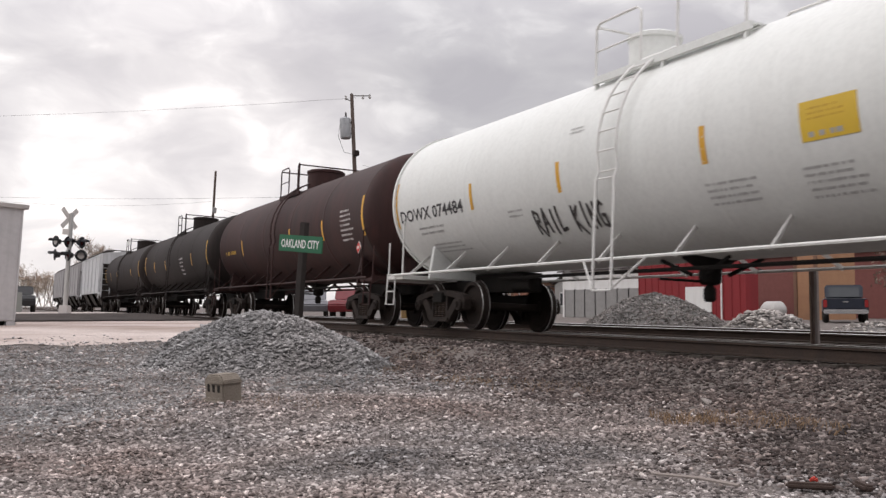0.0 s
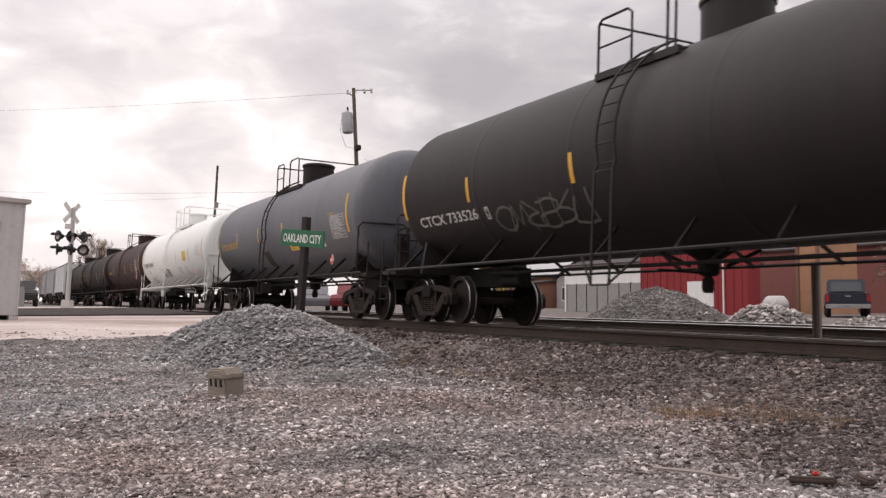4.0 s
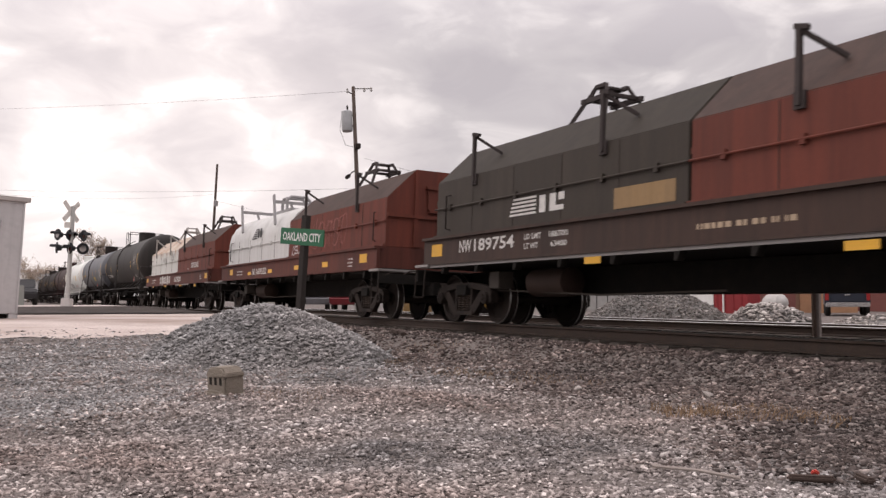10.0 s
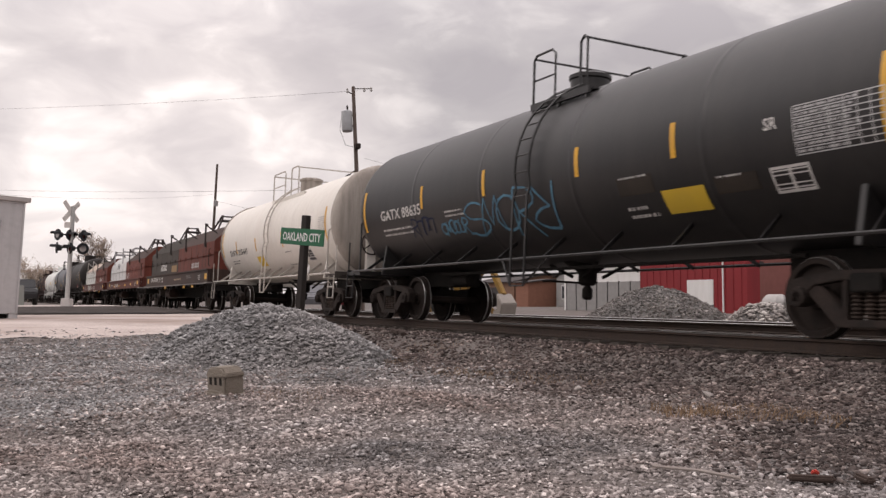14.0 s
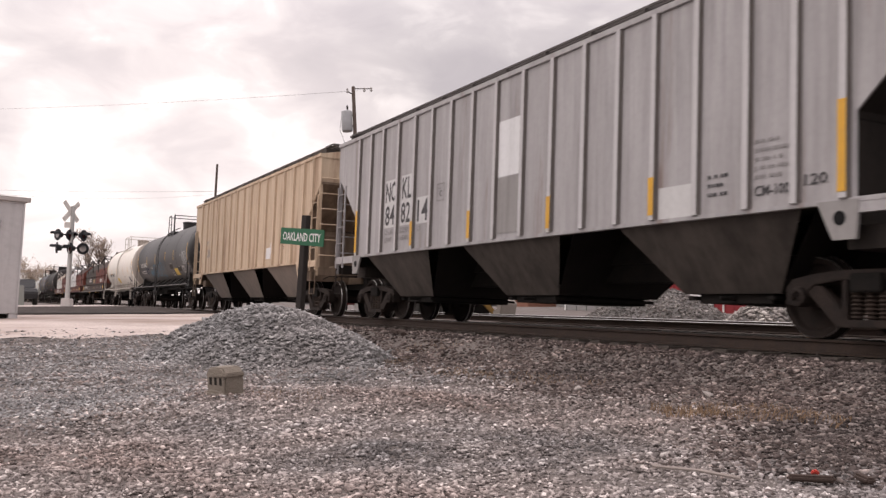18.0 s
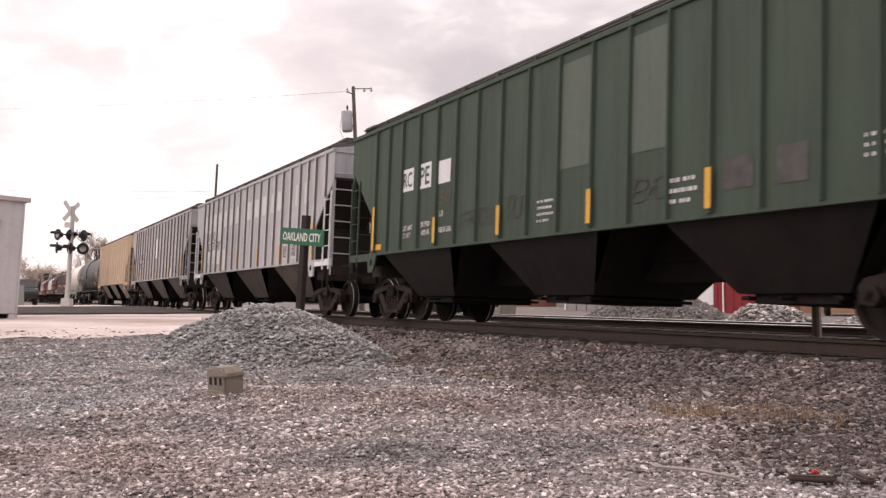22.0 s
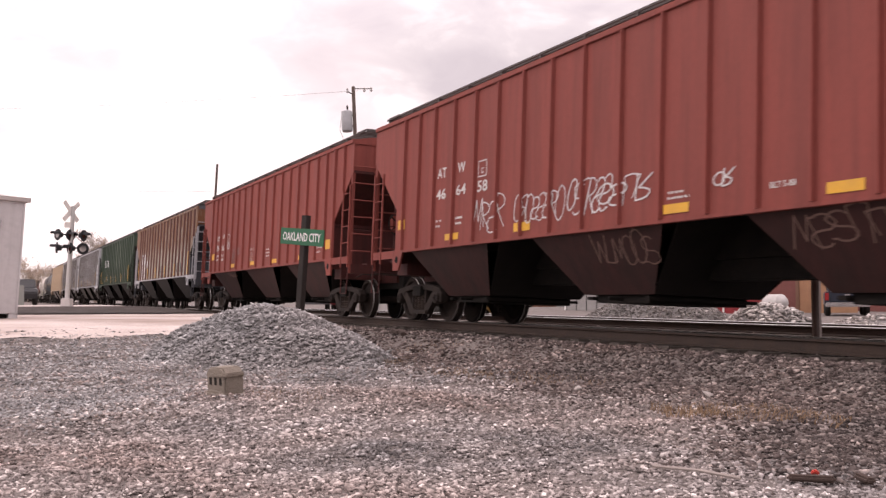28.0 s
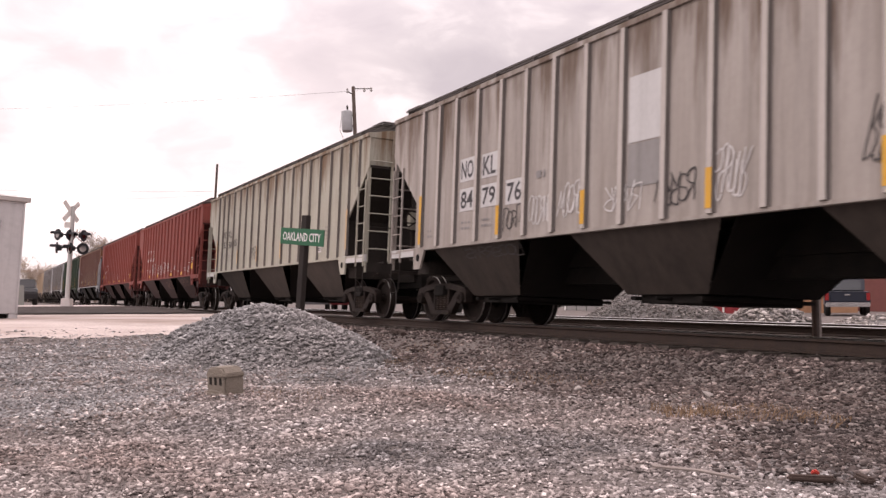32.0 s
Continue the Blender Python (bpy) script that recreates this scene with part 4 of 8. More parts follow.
def tank(spec):
    n, r, c = spec.get("length", 17.3), spec.get("r", 1.48), spec.get("c", 2.61)
    a, b = spec.get("a", 0.6), n - spec.get("z", spec.get("a", 0.6))
    jacket = spec.get("jacket", False)
    head, flat = (0.26, 0.2) if jacket else (0.5, 0.6)
    rim = r + (0.045 if jacket else 0.0)
    body, metal = spec["body"], spec.get("metal", spec["body"])
    car = thing("tank_car", spec["label"], "freight car", "train")
    prof = []
    for i in range(10):
        t = math.pi / 2 * i / 9
        prof.append((head * math.sin(t), max(0.001, rim * math.cos(t) ** flat)))
    seams = spec.get("seams", 5)
    mid = []
    for i in range(1, seams):
        x = a + head + (b - a - 2 * head) * i / seams
        mid += [(x - 0.10, r), (x - 0.03, r), (x - 0.012, r + 0.005), (x + 0.012, r + 0.005), (x + 0.03, r), (x + 0.10, r)]
    ring = lambda x: [(x - 0.03, r), (x - 0.012, r + 0.006), (x + 0.012, r + 0.006), (x + 0.03, r)]
    shell = [(a + head - 0.02, r)] + ring(a + head + 0.05) + mid + ring(b - head - 0.05) + [(b - head + 0.02, r)]
    part("tank_shell", Geo().lathe(shell, (0, 0, c), "x", 64), body, car, smooth=60)
    head_m = spec.get("head_paint", body)
    part("tank_head", Geo().lathe(([(a + head + 0.04, rim)] if jacket else []) + [(a + head - x, q) for x, q in prof], (0, 0, c), "x", 64), head_m, car, smooth=32 if jacket else 60)
    part("tank_head", Geo().lathe(([(b - head - 0.04, rim)] if jacket else []) + [(b - head + x, q) for x, q in prof], (0, 0, c), "x", 64), head_m, car, smooth=32 if jacket else 60)
    if spec.get("ink"):
        rear = HeadFace(b - head, head, rim, c, flat)
        rear.text(car, spec["mark"], -0.35, c + 0.55, 0.13, spec["ink"], 1.05)
        rear.lines(car, -0.28, c + 0.12, 0.75, 0.36, 3, spec["ink"], 9)
    face = Side(r=r, c=c)
    mx = spec.get("hatch", n / 2)
    # dome, platform and railing
    dr, dh = spec.get("dome_size", (0.5, 0.45))
    g = Geo().lathe([(c + r - 0.1, dr), (c + r + dh - 0.12, dr), (c + r + dh - 0.10, dr + 0.03), (c + r + dh - 0.04, dr + 0.03), (c + r + dh, dr - 0.05), (c + r + dh + 0.01, 0.01)], (mx, 0, 0), "z", 22)
    part("valve_dome", g, spec.get("dome", metal), car)
    p0, g0, g1, p1 = spec.get("platform", (mx - 1.3, mx - 0.5, mx + 0.4, mx + 0.5))
    rail_m = spec.get("rail", metal)
    zp = c + math.sqrt(r * r - 1.0) + spec.get("deck_lift", 0.08)
    for q in (-1, 1):
        part("walkway_beam", Geo().bar((p0 - 0.05, q, zp), (p1 + spec.get("deck_more", 0.1), q, zp), 0.05, 0.11), metal, car)
        g = Geo()
        for k in range(5):
            g.box(p0 - 0.05, p1 + spec.get("deck_more", 0.1), *sorted((q * (0.52 + 0.1 * k), q * (0.59 + 0.1 * k))), zp + 0.02, zp + 0.05)
        walk_part = part("walkway_grating", g, metal, car)
        walk_part["kind"] = "stuff"
        for x in (p0, (p0 + p1) / 2, p1):
            part("walkway_bracket", Geo().bar((x, q * 0.98, zp - 0.22), (x, q * 0.98, zp), 0.06, 0.05), metal, car)
        for x0, x1 in ((p0, g0), (g1, p1)):
            part("platform_hoop", Geo().rod([(x0, q, zp), (x0, q, zp + 0.80), (x0 + 0.08, q, zp + 0.88), (max(x0 + 0.1, x1 - 0.08), q, zp + 0.88), (x1 + 0.02, q, zp + 0.80), (x1 + 0.02, q, zp)], 0.021, 6), rail_m, car)
        part("middle_rail", Geo().rod([(p0, q, zp + 0.45), (g0, q, zp + 0.45)], 0.016, 6), rail_m, car)
    for x in (p0, p1):
        part("cross_rail", Geo().rod([(x, -1, zp + 0.84), (x, 1, zp + 0.84)], 0.021, 6), rail_m, car)
    # side ladder following the shell
    lx = spec.get("ladder", p0 + 1.2)
    g = Geo()
    lad_pts = []
    for i in range(9):
        t = radians(-12 + 80 * i / 8)
        lad_pts.append((-(r + 0.13) * math.cos(t), c + (r + 0.13) * math.sin(t)))
    path = [(-r - 0.16, 0.62), (-r - 0.14, c - 0.45)] + lad_pts
    for x in (lx, lx + 0.42):
        g.rod([(x, y, z) for y, z in path], 0.022, 5)
    for x, q in ((lx, -0.45), (lx + 0.42, 0.55)):
        g.rod([(x, -r - 0.16, 0.64), (x + q, -1.5, spec.get("pipe", 1.06))], 0.018, 5)
    lad = part("side_ladder", g, spec.get("rail", metal), car)
    g = Geo()
    rung = Geo().rod([(lx, 0, 0), (lx + 0.42, 0, 0)], 0.014, 5).mesh("rung")
    rung.materials.append(spec.get("rail", metal))
    pts = [Vector((0, y, z)) for y, z in path]
    for k in range(11):
        d = k / 10.0 * (len(pts) - 1.001)
        i = int(d)
        q = pts[i].lerp(pts[i + 1], d - i)
        o = part("rung", rung, None, lad)
        o.location = q
    # running pipe with its brackets along both sides
    zr = spec.get("pipe", 1.06)
    for q in (-1, 1):
        yy = q * 1.5
        g = Geo().rod([(0.75, yy, zr), (n - 0.75, yy, zr)], 0.025, 6)
        pipe = part("side_handrail", g, spec.get("rail", metal), car)
        for k in range(10):
            x = 1.6 + (n - 3.2) * k / 9
            part("rail_bracket", Geo().bar((x, yy, zr - 0.02), (x - 0.22, q * 0.95, c - math.sqrt(r * r - 0.9) + 0.02), 0.02, 0.06), spec.get("rail", metal), pipe)
    # stub sills, saddles, end platforms
    for x, q in ((0.42, 1), (n - 0.42, -1)):
        g = Geo().box(*sorted((x, x + q * 3.4)), -0.22, 0.22, 0.74, 1.10)
        part("stub_sill", g, steel_black, car)
        bx = x + q * 1.55
        g = Geo().prism([(-1.26, 0.97), (1.26, 0.97), (1.16, 1.62), (0.98, 1.5), (0.7, 1.25), (0, 1.12), (-0.7, 1.25), (-0.98, 1.5), (-1.16, 1.62)], bx - 0.045, bx + 0.045, "x")
        part("saddle", g, metal, car, bevel=0.01)
        g = Geo().box(*sorted((x + q * 0.02, x + q * 0.78)), -1.48, 1.48, 0.97, 1.05)
        g.box(*sorted((x + q * 0.0, x + q * 0.04)), -1.5, 1.5, 0.93, 1.10)
        part("end_platform", g, spec.get("deck", spec.get("rail", metal)), car, bevel=0.006)
        for s in (-1, 1):
            part("end_handrail", Geo().rod([(x + q * 0.72, s * 1.46, 1.05), (x + q * 0.72, s * 1.46, 2.14), (x + q * 0.66, s * 1.38, 2.24), (x + q * 0.42, s * 0.45, 2.24), (x + q * 0.40, s * 0.35, 2.14), (x + q * 0.40, s * 0.35, 1.05)], 0.021, 6), rail_m, car)
            step = part("sill_step", Geo().rod([(x + q * 0.05, s * 1.5, 1.0), (x + q * 0.05, s * 1.52, 0.45), (x + q * 0.45, s * 1.52, 0.45), (x + q * 0.45, s * 1.5, 1.0)], 0.018, 6), rail_m, car)
            part("rung", Geo().rod([(x + q * 0.05, s * 1.52, 0.72), (x + q * 0.45, s * 1.52, 0.72)], 0.014, 5), rail_m, step)
            part("grab_iron", Geo().rod([(x + q * 0.03, s * 1.47, 1.05), (x + q * 0.03, s * 1.47, 1.75)], 0.018, 5), rail_m, car)
    brake_wheel(car, n - 0.55, -0.5, 1.85, 0.28, spec.get("wheel", steel_dark))
    part("brake_stand", Geo().box(n - 0.72, n - 0.58, -0.62, -0.38, 1.05, 2.0), metal, car, bevel=0.01)
    g = Geo().lathe([(c - r - 0.34, 0.10), (c - r - 0.30, 0.16), (c - r - 0.12, 0.16), (c - r + 0.05, 0.42)], (n / 2 - 0.2, 0, 0), "z", 14)
    g.lathe([(c - r - 0.58, 0.06), (c - r - 0.54, 0.09), (c - r - 0.40, 0.09), (c - r - 0.34, 0.05)], (n / 2 - 0.2, 0, 0), "z", 12)
    g.rod([(n / 2 - 0.2, -0.1, c - r - 0.3), (n / 2 - 0.2, -0.9, c - r - 0.3)], 0.02, 5)
    for q in (-1, 1):
        g.bar((n / 2 - 0.9, q * 0.3, c - r + 0.02), (n / 2 - 0.35, q * 0.2, c - r - 0.2), 0.03, 0.05)
        g.bar((n / 2 + 0.5, q * 0.3, c - r + 0.02), (n / 2 - 0.05, q * 0.2, c - r - 0.2), 0.03, 0.05)
    part("bottom_outlet", g, steel_black, car)
    g = Geo().lathe([(0, 0.05), (0.04, 0.12), (0.7, 0.12), (0.74, 0.05)], (3.5, -0.2, 0.86), "x", 14).rod([(3.3, -0.4, 0.98), (n - 3.4, -0.4, 0.98)], 0.03, 6)
    part("brake_rigging", g, steel_black, car)
    add_truck(car, spec.get("trucks", (2.0, 0))[0])
    add_truck(car, spec.get("trucks", (0, n - 2.0))[1])
    add_couplers(car, n)
    for x, z0, z1 in spec.get("yellow", ()):
        face.rect(car, x, x + 0.10, z0, z1, yellow, "reflector", "yellow reflective strip", n=8)
    # stripes that follow the ends of the shell
    for x in spec.get("arcs", ()):
        face.rect(car, x, x + 0.11, c - 0.38 * r, c + 0.24 * r, yellow, "reflector", "yellow reflective band", n=12)
    for x0, x1, z0, z1, m, name in spec.get("patches", ()):
        face.rect(car, x0, x1, z0, z1, m, name, n=6)
    for t, x, z, h, m, w in spec.get("texts", ()):
        face.text(car, t, x, z, h, m, w)
    for x, z, w_, h, rows, m, seed in spec.get("lines", ()):
        face.lines(car, x, z, w_, h, rows, m, seed)
    for x, z, w_, h, k, m, seed in spec.get("scrawls", ()):
        face.scrawl(car, x, z, w_, h, k, m, seed, 0.038)
    for x, z, w_, h, m in spec.get("tables", ()):
        # ruled test table: outline, columns and rows of small figures
        g = Geo()
        for k in range(9):
            face.stroke(g, [(x, z + h * k / 8), (x + w_, z + h * k / 8)], 0.011)
        for u in (0, 0.42, 0.58, 0.72, 0.86, 1):
            face.stroke(g, [(x + w_ * u, z), (x + w_ * u, z + h)], 0.012)
        table = part("test_table", g, m, car, "white ruled table stencil")
        face.lines(table, x + 0.03, z + 0.02, w_ * 0.92, h, 8, m, 17)
    for word, x, z, w_, h, m in spec.get("tags", ()):
        face.tag(car, word, x, z, w_, h, m)
    for x, z in spec.get("placards", ()):
        plac = part("placard", Geo().bar((x, -1.53, z - 0.28), (x, -1.53, z - 0.1), 0.03, 0.02), metal, car)
        q = 0.15
        part("diamond", Geo().prism([(x, z - q), (x + q, z), (x, z + q), (x - q, z)], -1.545, -1.535), ink_white, plac, "white diamond-shaped plate")
        q = 0.13
        part("diamond_face", Geo().prism([(x, z - q), (x + q, z), (x, z + q), (x - q, z)], -1.552, -1.546), spec.get("placard_paint", M("placard_red", (0.55, 0.05, 0.04), 0.5)), plac, "hazard diamond face")
        part("number_panel", Geo().box(x - 0.07, x + 0.07, -1.556, -1.553, z - 0.03, z + 0.03), ink_white, plac)
    return car, n


# -- coil car --
HOOD_ANGULAR = [(-1.22, 1.60), (-1.22, 2.71), (-0.52, 3.40), (0.52, 3.40), (1.22, 2.71), (1.22, 1.60)]
HOOD_ROUND = [(-1.22, 1.60), (-1.22, 2.45), (-1.16, 2.70), (-1.0, 2.98), (-0.74, 3.20), (-0.40, 3.33), (0.0, 3.37), (0.40, 3.33), (0.74, 3.20), (1.0, 2.98), (1.16, 2.70), (1.22, 2.45), (1.22, 1.60)]


def coil(spec):
    n = spec.get("length", 17.0)
    car = thing("coil_car", spec["label"], "freight car", "train")
    deck = spec["deck"]
    a, b = 1.34, n - 0.92
    zs0, zs1 = 1.10, 1.58
    for q in (-1, 1):
        part("side_sill", Geo().box(a, b, *sorted((q * 1.36, q * 1.44)), zs0, zs1), deck, car, bevel=0.006)
        part("sill_flange", Geo().box(a, b, *sorted((q * 1.28, q * 1.50)), zs1 - 0.03, zs1 + 0.02), deck, car)
        part("sill_flange", Geo().box(a, b, *sorted((q * 1.30, q * 1.48)), zs0 - 0.03, zs0 + 0.01), deck, car)
        gus = Geo().prism([(0, zs0), (0.16, zs0), (0.06, zs0 - 0.2), (0, zs0 - 0.2)], -0.06, 0.06).mesh("gusset")
        gus.materials.append(steel_black)
        for i in range(11):
            o = part("gusset", gus, None, car)
            o.location = (a + 0.8 + (b - a - 1.6) * i / 10, q * 1.38, 0)
    part("floor_trough", Geo().box(a, b, -1.34, 1.34, 1.02, 1.12), steel_black, car)
    part("centre_sill", Geo().box(0.45, n - 0.45, -0.24, 0.24, 0.55, 1.0), steel_black, car)
    for x, q in ((a, 1), (b, -1)):
        g = Geo().box(*sorted((x - q * 0.28, x + q * 0.3)), -1.5, 1.5, 1.035, 1.085)
        part("end_platform", g, spec.get("plate", M("worn_plate", (0.3, 0.28, 0.27), 0.6, 0.2, grain=0.3)), car, bevel=0.006)
        part("end_sill", Geo().box(*sorted((x - q * 0.28, x - q * 0.18)), -1.48, 1.48, 0.76, 0.98), steel_black, car, bevel=0.01)
        for s in (-1, 1):
            g = Geo()
            g.rod([(x - q * 0.25, s * 1.47, 1.0), (x - q * 0.25, s * 1.5, 0.45), (x + q * 0.15, s * 1.5, 0.45), (x + q * 0.15, s * 1.47, 1.0)], 0.018, 6)
            part("sill_step", g, steel_dark, car)
            g = Geo()
            g.rod([(x + q * 0.68, s * 1.23, 1.75), (x + q * 0.62, s * 1.30, 1.77), (x + q * 0.62, s * 1.30, 2.4), (x + q * 0.68, s * 1.23, 2.42)], 0.016, 5)
            part("grab_iron", g, steel_dark, car)
    for x in (1.40, n - 1.0):
        part("end_bulkhead", Geo().box(x, x + 0.03, -1.34, 1.34, 1.12, 1.60), deck, car)
    g = Geo().lathe([(0, 0.06), (0.05, 0.24), (1.1, 0.24), (1.15, 0.06)], (4.4, -0.75, 0.72), "x", 16)
    part("air_reservoir", g, M("reservoir_brown", (0.045, 0.028, 0.022), 0.7, grain=0.3), car)
    g = Geo().box(3.4, 3.75, -1.1, -0.8, 0.62, 0.92).box(3.2, 3.45, -1.0, -0.8, 0.7, 0.86).rod([(3.3, -0.9, 0.6), (6.5, -0.9, 0.5), (9.0, -0.8, 0.55)], 0.02, 5)
    part("brake_valve", g, M("valve_grey", (0.07, 0.058, 0.05), 0.7, grain=0.4), car, bevel=0.02)
    halves = ((1.42, 8.74, spec["hoods"][0]), (8.78, n - 0.98, spec["hoods"][1]))
    for x0, x1, hd in halves:
        sect = HOOD_ROUND if hd.get("round") else HOOD_ANGULAR
        me = Geo().prism(sect, x0, x1, "x").mesh("hood", 28, 0.012)
        me.materials.append(hd["body"])
        if hd.get("top"):
            me.materials.append(hd["top"])
            for f in me.polygons:
                f.material_index = 1 if f.normal.z > 0.3 else 0
        hood = part("hood", me, None, car, hd["label"])
        # ribs across the side, a lower rail and fittings
        for q in (-1, 1):
            g = Geo().rod([(x0, q * 1.255, 2.18), (x1, q * 1.255, 2.18)], 0.018, 6)
            for i in range(6):
                x = x0 + (x1 - x0) * (i + 0.5) / 6
                g.box(x - 0.04, x + 0.04, *sorted((q * 1.22, q * 1.27)), 2.12, 2.24)
            part("tie_rail", g, hd.get("trim", hd["body"]), hood)
            for i in range(1, 5):
                x = x0 + (x1 - x0) * i / 5
                part("panel_seam", Geo().box(x - 0.008, x + 0.008, *sorted((q * 1.218, q * 1.226)), 1.62, 2.68 if not hd.get("round") else 2.4), GRIMEM, hood)
            part("lower_lip", Geo().box(x0, x1, *sorted((q * 1.22, q * 1.29)), 1.58, 1.66), hd.get("trim", hd["body"]), hood)
        for x in (x0, x1):
            g = Geo()
            out = -0.02 if x == x0 else 0.02
            for yy in (-0.5, 0.5):
                g.box(*sorted((x, x + out * 2)), yy - 0.05, yy + 0.05, 1.62, 3.34 if not hd.get("round") else 3.2)
            g.box(*sorted((x, x + out * 3)), -1.2, 1.2, 2.28, 2.36)
            part("end_stiffener", g, hd.get("trim", hd["body"]), hood)
        # lifting brackets at both ends and a stacking frame in the middle
        fit = hd.get("fit", M("fitting_dark", (0.05, 0.04, 0.038), 0.7, grain=0.3))
        for x in (x0 + 1.55 + hd.get("slide", 0.0), x0 + 5.5 + hd.get("slide", 0.0)):
            for q in (-1, 1):
                if hd.get("round"):
                    g = Geo().bar((x + 0.4, q * 1.25, 2.72), (x, q * 1.22, 3.68), 0.11, 0.06, (0, 1, 0))
                    if q < 0:
                        g.bar((x + 0.12, -1.2, 3.46), (x + 0.12, 1.2, 3.46), 0.10, 0.09)
                    g.bar((x + 0.12, q * 0.7, 3.46), (x + 0.12, q * 0.62, 3.2), 0.09, 0.06)
                else:
                    g = Geo().bar((x, q * 1.26, 2.56), (x, q * 1.26, 3.44), 0.065, 0.06, (0, 1, 0))
                    g.bar((x, q * 1.26, 3.42), (x + 0.32, q * 0.86, 3.10), 0.065, 0.05)
                    g.bar((x - 0.08, q * 1.24, 2.62), (x + 0.08, q * 1.24, 2.62), 0.05, 0.2, (0, 0, 1))
                    g.bar((x - 0.06, q * 1.26, 3.46), (x + 0.1, q * 1.22, 3.43), 0.08, 0.06)
                part("lifting_bracket", g, fit, hood)
        xm, zt = x0 + 4.0, 3.40 if not hd.get("round") else 3.36
        g = Geo()
        if hd.get("round"):
            for dx in (-0.3, 0.22):
                g.rod([(xm + dx, -0.4, zt - 0.08), (xm + dx, -0.4, zt + 0.34), (xm + dx, -0.28, zt + 0.48), (xm + dx, 0.28, zt + 0.48), (xm + dx, 0.4, zt + 0.34), (xm + dx, 0.4, zt - 0.08)], 0.05, 6)
            for q in (-0.4, 0.4):
                g.rod([(xm - 0.3, q, zt + 0.3), (xm - 0.2, q, zt + 0.42), (xm + 0.12, q, zt + 0.42), (xm + 0.22, q, zt + 0.3)], 0.04, 6)
            g.box(xm - 1.2, xm + 1.0, -0.5, 0.5, zt - 0.06, zt + 0.03)
        else:
            for q in (-1, 1):
                for dx in (-0.5, 0.5):
                    g.bar((xm + dx, q * 0.5, zt - 0.04), (xm + dx * 0.55, q * 0.3, zt + 0.4), 0.055, 0.055)
                g.bar((xm - 0.42, q * 0.3, zt + 0.38), (xm + 0.42, q * 0.3, zt + 0.38), 0.07, 0.08)
                g.bar((xm - 0.27, q * 0.3, zt + 0.38), (xm - 0.14, q * 0.22, zt + 0.6), 0.06, 0.05)
                g.bar((xm + 0.27, q * 0.3, zt + 0.38), (xm + 0.14, q * 0.22, zt + 0.6), 0.06, 0.05)
                g.bar((xm - 0.14, q * 0.22, zt + 0.6), (xm + 0.14, q * 0.22, zt + 0.6), 0.07, 0.06)
            for dx in (-0.28, 0.28):
                g.bar((xm + dx, -0.3, zt + 0.4), (xm + dx, 0.3, zt + 0.4), 0.08, 0.06)
            g.bar((xm - 0.1, -0.22, zt + 0.6), (xm - 0.1, 0.22, zt + 0.6), 0.2, 0.04)

        part("lifting_frame", g, fit, hood)
    hatch = halves[1]
    g = Geo().box(hatch[1], hatch[1] + 0.04, -0.22, 0.18, 2.5, 3.0).box(hatch[1], hatch[1] + 0.09, -0.28, 0.24, 2.96, 3.03).box(hatch[1], hatch[1] + 0.08, -0.2, 0.2, 2.43, 2.5)
    part("end_hatch", g, halves[1][2]["body"], car)
    add_truck(car, spec["trucks"][0])
    add_truck(car, spec["trucks"][1])
    add_couplers(car, n)
    sill, hoodface = Side(y=-1.44), Side(y=-1.222)
    for x, z0, z1, w in spec.get("yellow", ()):
        sill.rect(car, x, x + w, z0, z1, yellow, "reflector", "yellow reflective plate")
    for x0, x1, z0, z1, m in spec.get("patches", ()):
        sill.rect(car, x0, x1, z0, z1, m, "patch", "painted panel")
    for t, x, z, h, m, w in spec.get("texts", ()):
        sill.text(car, t, x, z, h, m, w)
    for x, z, w_, h, rows, m, seed in spec.get("lines", ()):
        sill.lines(car, x, z, w_, h, rows, m, seed)
    for x, z, w_, h, k, m, seed in spec.get("scrawls", ()):
        hoodface.scrawl(car, x, z, w_, h, k, m, seed)
    for t, x, z, h, m, w in spec.get("hoodtexts", ()):
        hoodface.text(car, t, x, z, h, m, w)
    for x, z, w, h, k, m in spec.get("blocks", ()):
        face = sill if z < 1.55 else hoodface
        for i in range(k):
            u = x + w * i / k
            g = Geo()
            c = w / k * 0.78
            if i % 3 == 1:
                face.stroke(g, [(u + c * 0.5, z), (u + c * 0.5, z + h)], c * 0.7)
            else:
                for x0, z0, x1, z1, w_ in ((0.15, 0.0, 0.15, 1.0, c * 0.28), (0.85, 0.0, 0.85, 1.0, c * 0.28), (0.1, 0.1, 0.9, 0.1, h * 0.2), (0.1, 0.9, 0.9, 0.9, h * 0.2)):
                    face.stroke(g, [(u + c * x0, z + h * z0), (u + c * x1, z + h * z1)], w_)
            part("painted_block", g, m, car, "worn painted block shape")
    for x0, x1, z0, z1, m in spec.get("hoodpatches", ()):
        hoodface.rect(car, x0, x1, z0, z1, m, "patch", "painted panel")
    return car, n


GRIMEM = M("seam_grime", (0.05, 0.04, 0.035), 0.9)
TRAIN = []


def couple(made, s):
    """Adds a car to the train: s is the distance from the camera's foot to its front end at the start."""
    TRAIN.append((made[0], s))


